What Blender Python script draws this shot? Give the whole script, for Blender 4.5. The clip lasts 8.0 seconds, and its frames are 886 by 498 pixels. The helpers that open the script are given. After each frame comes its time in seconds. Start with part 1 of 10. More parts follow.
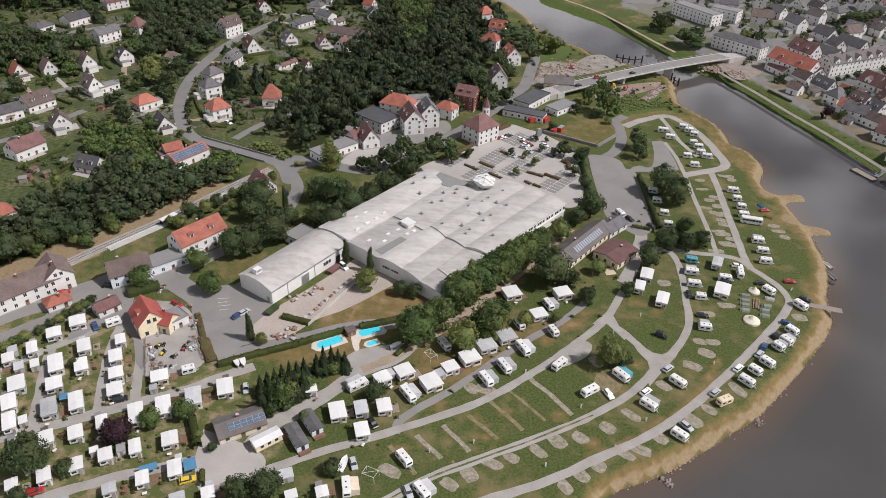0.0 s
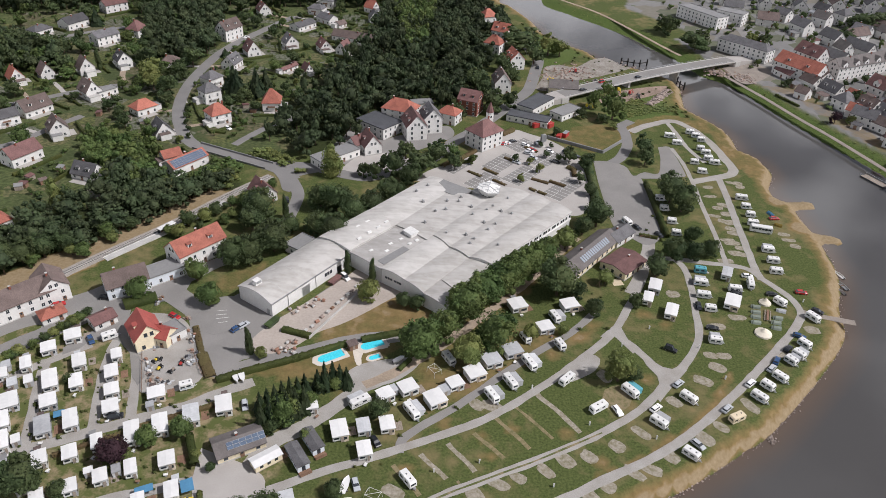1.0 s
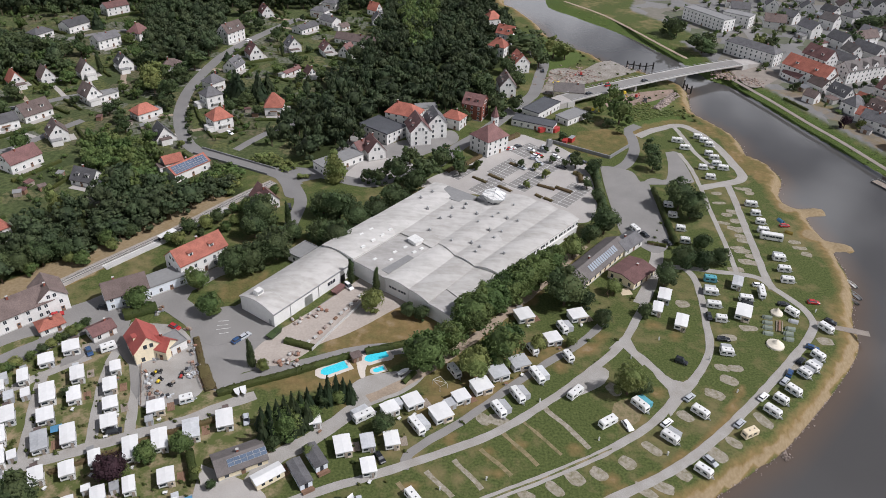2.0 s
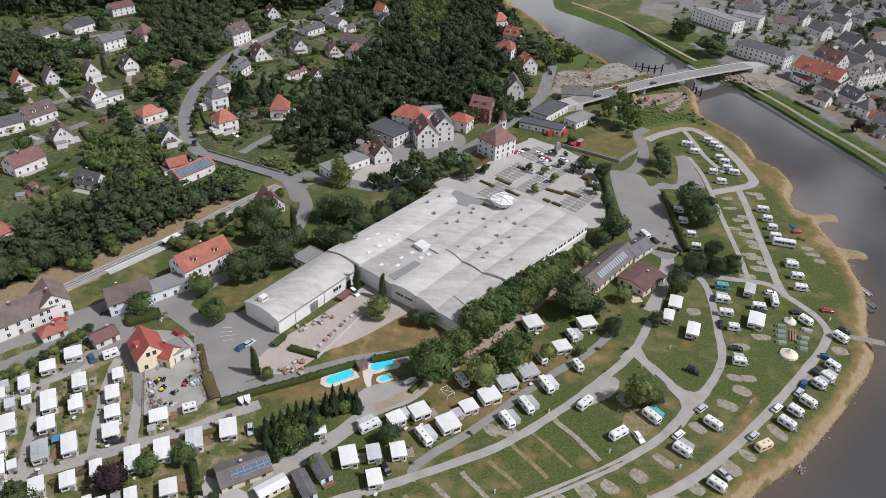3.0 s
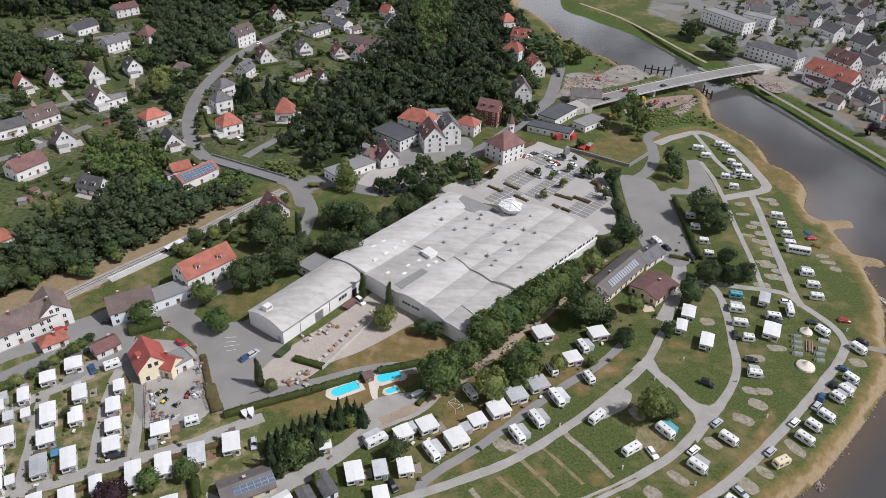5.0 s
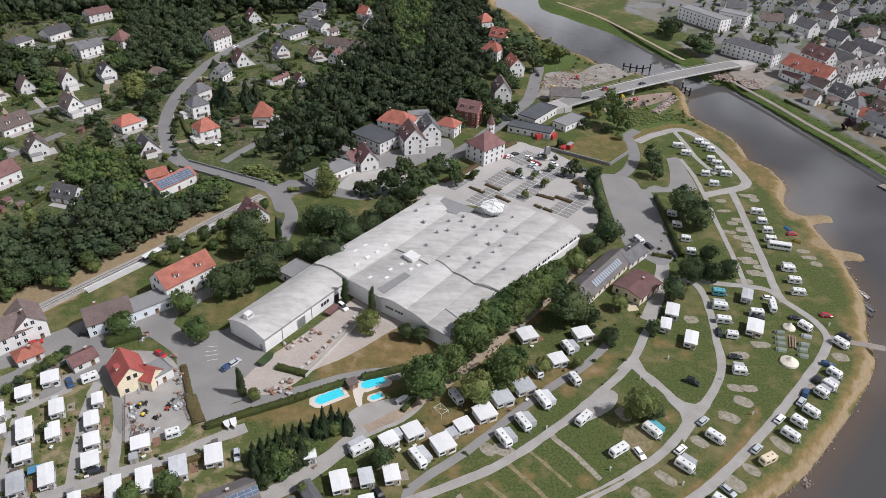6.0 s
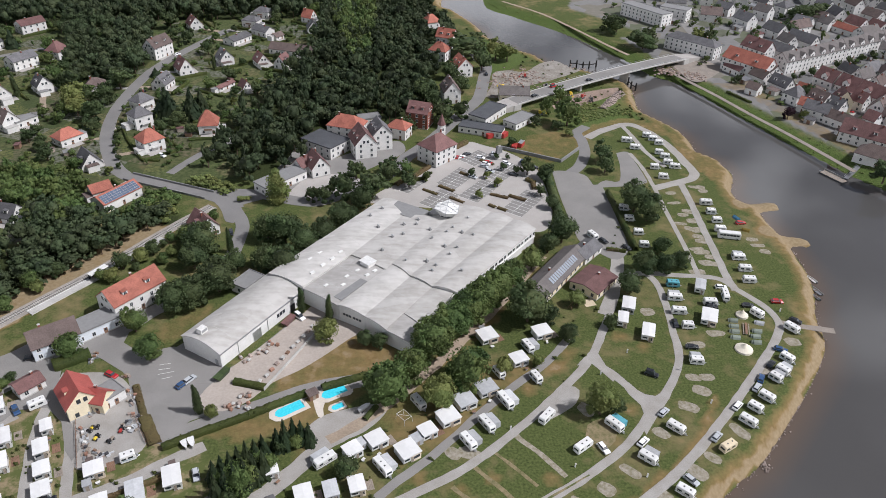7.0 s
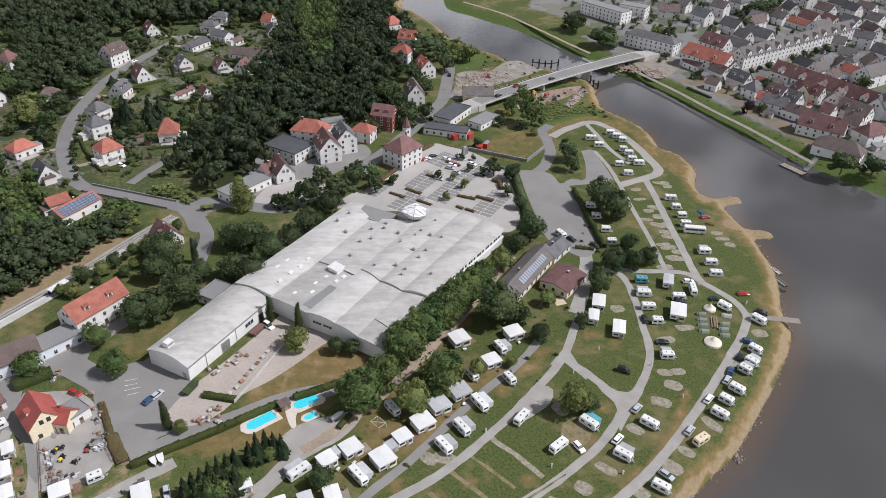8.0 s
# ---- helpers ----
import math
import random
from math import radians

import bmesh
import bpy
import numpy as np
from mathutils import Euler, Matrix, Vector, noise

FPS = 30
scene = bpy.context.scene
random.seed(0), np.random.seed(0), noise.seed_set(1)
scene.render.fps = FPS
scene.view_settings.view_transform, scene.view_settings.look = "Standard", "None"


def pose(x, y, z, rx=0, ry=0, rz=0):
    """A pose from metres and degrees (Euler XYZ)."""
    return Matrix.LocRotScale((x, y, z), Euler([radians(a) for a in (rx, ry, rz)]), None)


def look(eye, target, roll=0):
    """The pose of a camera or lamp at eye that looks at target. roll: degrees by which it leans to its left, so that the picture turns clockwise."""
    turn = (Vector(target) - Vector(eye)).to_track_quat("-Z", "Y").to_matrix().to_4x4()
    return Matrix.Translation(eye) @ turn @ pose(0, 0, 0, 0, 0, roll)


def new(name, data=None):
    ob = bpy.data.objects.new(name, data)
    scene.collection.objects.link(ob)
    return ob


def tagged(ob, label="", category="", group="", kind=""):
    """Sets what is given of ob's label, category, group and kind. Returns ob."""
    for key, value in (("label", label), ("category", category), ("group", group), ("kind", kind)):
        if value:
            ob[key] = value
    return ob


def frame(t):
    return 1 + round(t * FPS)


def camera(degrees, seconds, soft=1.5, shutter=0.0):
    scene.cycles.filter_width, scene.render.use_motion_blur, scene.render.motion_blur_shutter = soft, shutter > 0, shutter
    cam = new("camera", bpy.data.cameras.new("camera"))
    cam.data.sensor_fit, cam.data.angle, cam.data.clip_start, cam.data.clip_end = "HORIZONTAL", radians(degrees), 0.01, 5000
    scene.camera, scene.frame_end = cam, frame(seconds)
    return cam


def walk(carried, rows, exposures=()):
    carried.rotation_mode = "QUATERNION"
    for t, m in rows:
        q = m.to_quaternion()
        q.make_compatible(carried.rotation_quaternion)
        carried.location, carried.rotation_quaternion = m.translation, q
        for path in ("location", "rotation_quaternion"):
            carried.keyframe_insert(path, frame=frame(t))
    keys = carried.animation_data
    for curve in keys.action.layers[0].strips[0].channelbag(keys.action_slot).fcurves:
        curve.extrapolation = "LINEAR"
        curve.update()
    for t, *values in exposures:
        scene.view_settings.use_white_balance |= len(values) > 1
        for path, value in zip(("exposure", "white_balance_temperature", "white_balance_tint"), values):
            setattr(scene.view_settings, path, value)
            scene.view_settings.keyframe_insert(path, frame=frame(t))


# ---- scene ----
cam = camera(62.62, 8.0, soft=0.65)
PATH = [
    (0, (0.00, 0.00, 160.00), (-0.01, 166.55, 49.27), 2.75),
    (0.5, (-0.66, 3.51, 159.80), (-0.77, 170.10, 49.13), 2.74),
    (1, (-1.31, 6.97, 159.67), (-1.53, 173.58, 49.03), 2.72),
    (1.5, (-1.92, 10.07, 159.64), (-2.34, 176.70, 49.03), 2.67),
    (3, (-3.60, 17.11, 159.10), (-5.74, 183.70, 48.45), 2.60),
    (3.5, (-3.99, 18.89, 158.99), (-6.87, 185.44, 48.30), 2.56),
    (4, (-4.48, 20.53, 158.88), (-7.98, 186.98, 48.05), 2.53),
    (4.5, (-4.77, 21.87, 158.71), (-8.47, 188.32, 47.89), 2.47),
    (6, (-4.84, 25.44, 158.25), (-3.52, 192.06, 47.64), 2.20),
    (6.5, (-4.70, 26.45, 158.05), (2.52, 193.11, 47.73), 2.06),
    (7, (-4.72, 27.42, 157.99), (8.60, 193.85, 47.89), 1.95),
    (7.5, (-4.70, 28.30, 157.88), (13.98, 194.40, 48.05), 1.86),
    (8, (-4.95, 29.12, 157.91), (17.11, 194.88, 48.19), 1.81),
]
walk(cam, [(t, look(eye, target, roll)) for t, eye, target, roll in PATH],
     [(0, -0.08, 6490, 14.5), (1.5, -0.08, 6270, 13.5), (4.5, -0.07, 6170, 13), (8, -0.01, 6170, 13)])
SHORE_NEAR = [(-170.0, -170.0), (-34.0, 50.0), (31.9, 109.0), (47.9, 128.4), (57.1, 133.1), (65.9, 137.5), (79.5, 146.4), (90.2, 154.2), (97.8, 159.2), (109.8, 170.9), (121.8, 183.5), (130.5, 193.4), (137.7, 201.7), (143.4, 211.6), (146.5, 224.0), (152.1, 235.4), (156.1, 247.4), (157.5, 260.0), (158.4, 267.1), (158.6, 275.9), (157.3, 290.3), (158.0, 302.4), (152.8, 305.6), (152.5, 316.8), (159.6, 333.7), (156.9, 350.1), (151.0, 356.3), (151.3, 377.9), (145.9, 392.7), (136.8, 409.9), (138.6, 429.6), (141.1, 449.1), (133.3, 463.3), (120.4, 473.2), (108.6, 481.5), (98.3, 489.1), (92.5, 503.6), (83.7, 512.1), (75.1, 526.1), (64.2, 543.2), (59.0, 571.1), (46.4, 606.9), (36.1, 643.8), (70.0, 820.0), (46.0, 1250.0)]
SHORE_FAR = [(86.0, 1250.0), (108.0, 800.0), (70.4, 646.3), (89.7, 601.2), (109.0, 576.3), (126.6, 550.2), (141.4, 519.4), (152.6, 498.0), (161.0, 470.2), (170.0, 462.0), (179.3, 444.3), (187.6, 416.1), (196.0, 393.1), (203.4, 371.2), (211.1, 353.3), (220.3, 330.1), (238.8, 300.0), (266.5, 246.8), (312.7, 128.0), (252.7, -262.0)]
CAMP_MAIN = [(-54.6, 123.1), (-48.9, 126.9), (-32.3, 135.7), (-12.7, 144.6), (11.8, 157.3), (28.9, 170.7), (48.5, 189.8), (59.2, 202.8), (68.4, 220.3), (75.6, 235.6), (79.7, 248.8)]
CAMP_FORK = [(59.6, 199.1), (64.3, 192.8), (68.6, 185.0), (71.2, 179.7)]
CAMP_LOOP = [(90.3, 248.9), (92.8, 241.0), (92.2, 229.4), (90.1, 215.0), (88.2, 203.4), (84.8, 194.9), (78.5, 185.7), (70.6, 176.9), (61.1, 165.8), (47.2, 155.0), (29.5, 144.9), (13.1, 136.5), (-0.7, 129.2), (-12.1, 120.9), (-22.8, 113.2)]
CAMP_OUTER = [(5.6, 119.0), (15.9, 123.6), (29.8, 129.3), (44.7, 137.8), (62.7, 148.2), (79.4, 161.7), (94.3, 176.5), (108.4, 191.3), (122.3, 207.0), (128.4, 216.4), (128.0, 225.8), (121.7, 236.8), (116.9, 244.2), (103.9, 246.4), (90.1, 248.1), (80.3, 248.0)]
CAMP_PIER = [(128.4, 218.1), (136.3, 215.3), (146.5, 212.7)]
CAMP_EAST = [(121.1, 236.4), (121.0, 244.2), (122.8, 261.2), (124.6, 279.9), (127.1, 302.3), (128.7, 321.3)]
CAMP_INNER = [(110.4, 246.9), (111.3, 255.0), (111.9, 263.8), (112.6, 277.8), (113.4, 295.6), (114.7, 315.1), (115.0, 334.6), (113.2, 351.6)]
CAMP_NORTH = [(95.4, 369.6), (108.3, 380.2), (121.7, 386.5), (128.9, 379.6), (135.0, 362.5), (137.9, 340.9), (137.9, 327.1), (128.7, 321.3), (114.7, 315.1)]
CAMP_LANE = [(-11.0, 144.0), (-10.4, 148.8), (-5.1, 154.5), (4.9, 162.8), (15.5, 173.6), (29.1, 187.0), (43.9, 200.1), (53.4, 211.5)]
LANE_A = [(-119.9, 135.6), (-107.0, 141.4), (-93.8, 148.3), (-75.2, 157.4), (-65.2, 164.4), (-57.6, 169.0)]
LANE_B = [(-103.2, 115.0), (-84.0, 124.2), (-65.3, 131.0), (-59.3, 134.5)]
LANE_C = [(-97.7, 146.7), (-100.1, 155.7), (-103.5, 167.9), (-105.8, 181.4), (-105.4, 190.3)]
LANE_D = [(-88.6, 150.4), (-90.8, 158.7), (-93.6, 168.6), (-97.4, 180.3)]
LANE_E = [(-112.8, 137.6), (-116.1, 148.9), (-120.3, 161.6), (-123.9, 174.4)]
LANE_F = [(-134.0, 161.9), (-128.9, 167.4), (-122.3, 174.0), (-113.1, 182.3)]
LANE_G = [(-50.8, 125.5), (-51.4, 134.6), (-46.9, 145.2), (-39.9, 151.1), (-32.8, 158.6), (-23.8, 169.1), (-15.3, 174.6)]
TRACK = [(-23.8, 169.6), (-15.4, 175.4), (-5.8, 184.4), (4.3, 195.5), (16.4, 209.9), (32.1, 230.4), (46.2, 251.3), (53.1, 260.7)]
ROAD_HILL = [(-70.7, 298.4), (-79.0, 306.7), (-94.3, 314.6), (-108.3, 321.2), (-124.2, 327.8), (-135.6, 342.0), (-146.0, 366.7), (-151.6, 390.7), (-153.6, 417.8), (-152.3, 448.5), (-148.9, 471.4), (-141.1, 497.0), (-131.1, 522.3), (-120.0, 548.5)]
ROAD_SIDE = [(-106.8, 331.0), (-102.2, 341.0), (-95.0, 353.9), (-84.1, 366.5)]
ROAD_VALLEY = [(-77.4, 305.7), (-65.7, 311.6), (-39.9, 303.8), (-24.8, 313.6), (-9.6, 326.2), (1.8, 347.4), (11.3, 361.3), (23.4, 382.7), (35.7, 406.0), (44.5, 423.4), (50.8, 453.8), (54.9, 478.4), (51.3, 491.8), (49.3, 513.7)]
ROAD_DOWN = [(-73.4, 301.5), (-66.6, 285.7), (-66.5, 267.6), (-67.5, 258.7)]
ROAD_STATION = [(-142.9, 178.6), (-136.1, 187.3), (-127.6, 197.9), (-117.1, 206.0), (-107.3, 212.3), (-95.2, 219.8), (-86.6, 230.4), (-80.0, 234.1)]
ROAD_YARD = [(-100.1, 215.4), (-87.3, 204.4), (-79.7, 189.2), (-74.0, 177.5), (-68.4, 172.5), (-61.0, 175.7), (-47.6, 181.7), (-30.1, 189.9), (-15.0, 193.5)]
STREET_A = [(-248.5, 354.1), (-241.2, 362.8), (-227.8, 372.5), (-212.3, 386.3), (-189.6, 401.7)]
STREET_B = [(-263.6, 475.3), (-250.6, 488.6), (-234.6, 501.5), (-215.8, 511.3)]
STREET_C = [(-219.8, 312.6), (-209.1, 323.4), (-200.8, 341.5), (-192.9, 356.4)]
CAMP_NORTH_INNER = [(118.5, 384.0), (120.3, 369.8), (121.5, 354.0), (123.7, 345.5), (126.5, 336.0)]
LOT_WAY = [(83.2, 270.8), (82.0, 257.2), (77.4, 243.5), (72.9, 232.2), (68.3, 223.5)]
LOT_LINK = [(76.6, 328.0), (84.6, 337.5), (90.6, 352.1), (92.2, 366.4), (91.7, 376.1), (98.5, 384.0)]
PROMENADE = [(170.8, 474.8), (177.9, 454.7), (187.5, 428.9), (197.1, 398.8), (206.3, 373.5), (219.2, 330.6)]
BRIDGE_ROAD = [(181.4, 492.0), (199.5, 500.4), (221.1, 512.0), (215.9, 539.2), (221.0, 598.1)]
MEADOW_PATH = [(85.7, 633.7), (111.8, 598.9), (131.3, 556.3), (145.3, 521.9), (154.5, 501.0)]
TOWN_STREET = [(207.8, 493.0), (226.1, 464.4), (255.6, 470.8), (295.1, 492.2), (344.2, 518.2), (400.7, 549.9)]
TOWN_LANE = [(218.9, 481.1), (229.7, 448.7), (239.9, 424.1), (255.0, 405.5), (267.8, 380.1), (278.9, 362.0)]
RAIL = [(-160.8, 190.6), (-154.7, 200.7), (-146.1, 207.4), (-140.4, 217.1), (-128.4, 233.9), (-113.2, 254.0), (-100.3, 274.2), (-91.4, 287.5), (-81.6, 300.6)]
LOT_ASPHALT = [(70.3, 332.3), (76.3, 332.4), (85.0, 328.1), (87.1, 318.3), (90.6, 317.0), (90.1, 290.6), (88.8, 266.1), (82.1, 257.4), (76.1, 261.9), (70.2, 270.7), (69.4, 288.6), (69.4, 311.1)]
LOT_PARKING = [(-16.0, 303.0), (-11.0, 312.7), (3.0, 326.0), (10.0, 334.6), (27.4, 357.1), (33.6, 364.7), (40.6, 360.7), (51.5, 353.0), (61.0, 339.8), (64.0, 327.0), (63.0, 292.6), (53.0, 278.1), (28.8, 297.9), (13.1, 298.0)]
YARD = [(-93.7, 214.9), (-87.1, 207.1), (-73.8, 210.5), (-58.8, 198.5), (-36.5, 225.5), (-27.8, 220.3), (-42.7, 196.3), (-51.6, 183.1), (-63.5, 178.3), (-68.4, 172.5), (-74.1, 178.1), (-82.5, 192.0)]
WORKYARD = [(-106.6, 199.6), (-87.7, 196.3), (-73.6, 170.0), (-89.1, 161.8), (-96.6, 179.2), (-105.9, 190.2)]
PLAZA = [(-65.6, 142.3), (-51.4, 137.0), (-45.6, 132.4), (-47.2, 126.0), (-59.2, 121.0), (-64.3, 130.3)]
POOLYARD = [(-31.5, 173.0), (-25.0, 179.4), (-10.5, 183.2), (-7.5, 180.1), (-15.1, 171.5), (-27.2, 168.1)]
JUNCTION = [(-87.8, 313.1), (-76.7, 316.1), (-60.6, 314.1), (-58.3, 309.0), (-71.1, 300.0), (-68.9, 288.6), (-73.6, 288.2), (-78.3, 299.4)]
STATION_ROAD = [(-149.3, 190.6), (-142.0, 195.2), (-134.0, 203.3), (-126.5, 209.0), (-118.2, 216.4), (-110.5, 210.0), (-110.3, 199.9), (-116.2, 195.0), (-122.6, 189.0), (-132.0, 178.9), (-139.5, 172.2)]
VERGE = [(-144.7, 182.0), (-139.8, 187.0), (-134.3, 190.5), (-132.7, 188.8), (-137.4, 184.2), (-142.9, 178.6)]
CAMP_MOUTH = [(64.6, 192.2), (68.2, 187.8), (71.3, 184.6), (74.3, 183.7), (78.3, 186.3), (82.4, 192.3), (83.2, 190.6), (78.6, 182.9), (73.3, 176.6), (69.0, 171.1), (67.0, 168.5), (66.7, 170.4), (68.6, 176.0), (68.7, 180.0), (66.3, 184.8)]
CAMP_MOUTH_NORTH = [(53.1, 198.0), (56.5, 202.0), (59.6, 205.4), (61.2, 204.2), (62.5, 197.5), (64.6, 192.2), (62.9, 190.3), (60.4, 194.9), (58.0, 199.0)]
GRAVEL_PLACE = [(38.8, 180.1), (43.2, 186.0), (48.4, 189.0), (51.5, 186.9), (49.2, 181.4), (43.1, 176.9), (39.3, 175.3)]
BARE_PLACE = [(50.8, 172.9), (55.3, 175.1), (58.7, 171.9), (57.3, 166.3), (52.8, 163.6), (48.9, 166.2)]
SITE = [(48.4, 426.0), (55.3, 446.8), (58.0, 464.6), (68.1, 470.1), (78.5, 467.6), (91.5, 483.9), (102.4, 487.7), (109.7, 474.1), (114.4, 470.7), (93.9, 454.1), (75.1, 442.2), (63.8, 431.6), (54.7, 423.4)]
SITE_LOW = [(84.9, 414.0), (99.0, 427.7), (116.3, 436.6), (131.9, 440.6), (121.1, 425.9), (101.5, 412.5), (88.4, 403.9)]
SITE_FAR = [(177.9, 482.4), (192.1, 488.9), (216.7, 487.9), (195.7, 459.1), (181.1, 453.1)]
APRON = [(-132.7, 204.8), (-122.0, 208.0), (-115.5, 209.6), (-108.2, 213.7), (-101.6, 220.0), (-96.4, 226.8), (-93.7, 229.8), (-92.0, 221.6), (-92.4, 214.3), (-92.8, 209.0), (-89.0, 206.6), (-83.6, 205.4), (-77.2, 207.9), (-72.2, 213.8), (-57.1, 199.6), (-59.7, 193.7), (-69.2, 193.0), (-76.0, 189.5), (-82.5, 192.0), (-88.7, 199.4), (-96.6, 205.3), (-100.5, 207.7), (-104.0, 204.4), (-107.8, 202.8), (-106.0, 193.9), (-97.0, 179.2), (-91.0, 168.8), (-91.7, 164.9), (-94.8, 168.5), (-99.5, 179.0), (-105.7, 184.9), (-113.9, 184.2), (-115.9, 180.1), (-119.9, 176.7), (-121.2, 179.7), (-116.3, 187.6), (-112.9, 190.9), (-122.5, 195.1), (-127.3, 192.9)]
VILLA_YARD = [(-60.6, 332.0), (-55.2, 346.5), (-50.5, 360.8), (-35.5, 346.4), (-28.2, 350.2), (-14.3, 358.7), (-2.5, 365.8), (0.8, 353.3), (-12.1, 339.0), (-28.0, 324.4), (-41.2, 316.4), (-55.9, 317.4)]
COURT = [(-52.0, 310.7), (-42.8, 327.7), (-28.9, 329.2), (-19.5, 323.9), (-25.0, 315.9), (-40.2, 306.1)]
FORECOURT = [(-57.9, 197.6), (-52.2, 204.9), (-45.6, 213.5), (-38.8, 223.1), (-35.6, 227.8), (-31.5, 233.6), (-25.0, 230.2), (-17.3, 221.2), (-12.4, 218.0), (-18.8, 214.0), (-28.0, 204.5), (-35.1, 198.1), (-42.2, 193.2), (-48.4, 185.6), (-55.1, 181.7), (-63.1, 184.0), (-62.3, 189.9)]
WOOD_SLOPE = [(-183.7, 232.8), (-174.9, 240.8), (-168.5, 250.2), (-161.9, 260.6), (-152.8, 266.8), (-146.4, 274.5), (-148.8, 294.2), (-136.4, 292.7), (-124.0, 280.4), (-112.7, 280.0), (-104.0, 293.3), (-92.4, 292.9), (-91.5, 285.1), (-104.2, 272.7), (-122.4, 255.7), (-143.7, 230.8), (-159.2, 216.8), (-166.8, 208.0)]
WOOD_HILL = [(-91.0, 331.5), (-88.3, 347.8), (-62.6, 313.5), (-43.4, 333.6), (-33.3, 380.5), (1.1, 383.2), (18.9, 411.4), (16.1, 450.3), (29.5, 474.2), (36.8, 511.8), (32.8, 567.7), (25.0, 607.3), (-51.9, 593.3), (-59.0, 496.8), (-68.5, 428.2), (-83.5, 397.9), (-89.4, 364.0)]
WOOD_LIGHT = [(-48.4, 584.7), (-38.3, 617.7), (-21.9, 613.3), (-15.4, 538.2), (-21.1, 480.8), (-28.4, 469.5), (-39.1, 522.7)]
THICKET = [(-178.7, 326.1), (-175.6, 331.9), (-156.9, 327.3), (-142.5, 319.7), (-134.5, 306.9), (-125.5, 286.1), (-133.7, 285.3), (-144.1, 284.2), (-147.3, 279.6), (-154.8, 291.9), (-167.7, 303.9)]
THICKET_CUT = [(-119.1, 305.9), (-112.2, 311.7), (-102.7, 312.1), (-96.6, 308.6), (-98.3, 301.8), (-102.9, 292.5), (-109.3, 284.6), (-116.3, 290.0)]
THICKET_BANK = [(-110.4, 298.3), (-104.2, 307.8), (-96.0, 297.0), (-97.2, 286.9), (-105.4, 285.0)]
THICKET_ROAD = [(-100.2, 318.1), (-90.2, 328.2), (-64.9, 308.5), (-71.0, 301.4), (-89.9, 309.4)]
WOOD_TOP = [(-233.0, 560.5), (-176.5, 570.8), (-155.8, 481.7), (-158.5, 441.1), (-166.9, 434.6), (-185.2, 437.2), (-201.6, 474.5)]
WOOD_LEFT = [(-312.2, 457.2), (-301.1, 477.3), (-275.2, 463.0), (-252.9, 454.7), (-238.3, 429.5), (-250.7, 407.6), (-269.2, 382.1)]
WOOD_FAR = [(-358.3, 537.8), (-345.0, 514.6), (-294.2, 533.9), (-256.6, 553.0), (-159.0, 570.6), (-72.6, 577.9), (-20.4, 593.9), (29.6, 608.1), (26.1, 653.6), (-389.1, 591.6)]
DRY_HALL = [(-44.1, 191.3), (-23.8, 218.5), (-8.7, 211.3), (-2.2, 202.9), (-15.3, 196.5), (-31.9, 189.2)]
DRY_POOL = [(-61.9, 171.9), (-40.3, 182.2), (-16.8, 191.8), (-10.5, 189.0), (-24.7, 176.7), (-48.8, 169.7)]
DRY_RAIL = [(-167.7, 202.6), (-162.6, 215.6), (-147.4, 232.2), (-126.2, 257.8), (-100.6, 293.0), (-94.0, 279.9), (-112.0, 250.5), (-137.4, 215.2), (-154.8, 201.0), (-160.8, 190.6)]
DRY_STRIP = [(9.9, 121.5), (30.0, 131.7), (46.8, 141.0), (63.6, 152.2), (80.7, 166.6), (92.9, 185.9), (94.0, 181.8), (84.0, 165.6), (64.8, 150.1), (44.8, 138.4), (20.5, 126.3)]
DRY_ROW = [(-13.5, 174.2), (0.7, 186.3), (24.1, 200.1), (44.1, 201.7), (15.5, 171.0), (-5.4, 158.5)]
DRY_SITE = [(63.4, 372.6), (89.3, 379.5), (88.6, 357.2), (71.3, 340.2), (56.4, 350.1)]
DRY_TRACK = [(-35.3, 153.0), (-23.5, 167.3), (-3.0, 182.7), (24.7, 213.3), (49.7, 251.7), (40.4, 250.8), (10.2, 205.5), (-13.8, 178.3), (-30.7, 167.8)]
DRY_BACK = [(-92.3, 210.8), (-69.2, 235.0), (-66.2, 231.4), (-77.4, 208.5), (-87.8, 206.0)]
POOLDECK = [(-29.3, 189.6), (-19.2, 192.3), (-18.1, 187.5), (-25.7, 184.8), (-25.7, 179.2), (-27.2, 178.6), (-29.3, 185.2)]
LUSH_MEADOW = [(59.6, 549.7), (86.1, 548.7), (90.2, 498.2), (65.1, 466.8), (51.7, 454.9)]
LUSH_BANK = [(94.1, 414.4), (113.8, 428.8), (136.8, 413.6), (129.1, 392.5), (94.5, 379.4), (82.4, 387.2)]
DRY_SHORE = [(122.5, 395.8), (139.4, 387.8), (145.8, 361.2), (157.0, 330.7), (159.5, 300.2), (165.3, 266.3), (158.9, 266.8), (152.2, 293.0), (146.2, 320.2), (139.3, 335.5), (139.2, 368.6), (125.9, 385.5)]
DRY_EDGE = [(89.6, 371.4), (102.6, 386.8), (122.5, 395.8), (126.6, 387.7), (105.7, 380.6), (93.0, 364.2), (88.0, 348.0)]
DRY_GARDENS = [(192.2, 448.4), (206.7, 430.3), (213.1, 398.3), (229.2, 348.1), (238.4, 355.8), (224.2, 407.1), (215.0, 449.4)]
CAMPER_YARD = [(106.4, 351.6), (112.4, 352.9), (113.1, 343.0), (113.3, 325.5), (110.8, 319.2), (91.0, 316.0), (89.3, 319.1), (93.8, 322.8), (99.9, 321.8), (104.5, 337.3)]
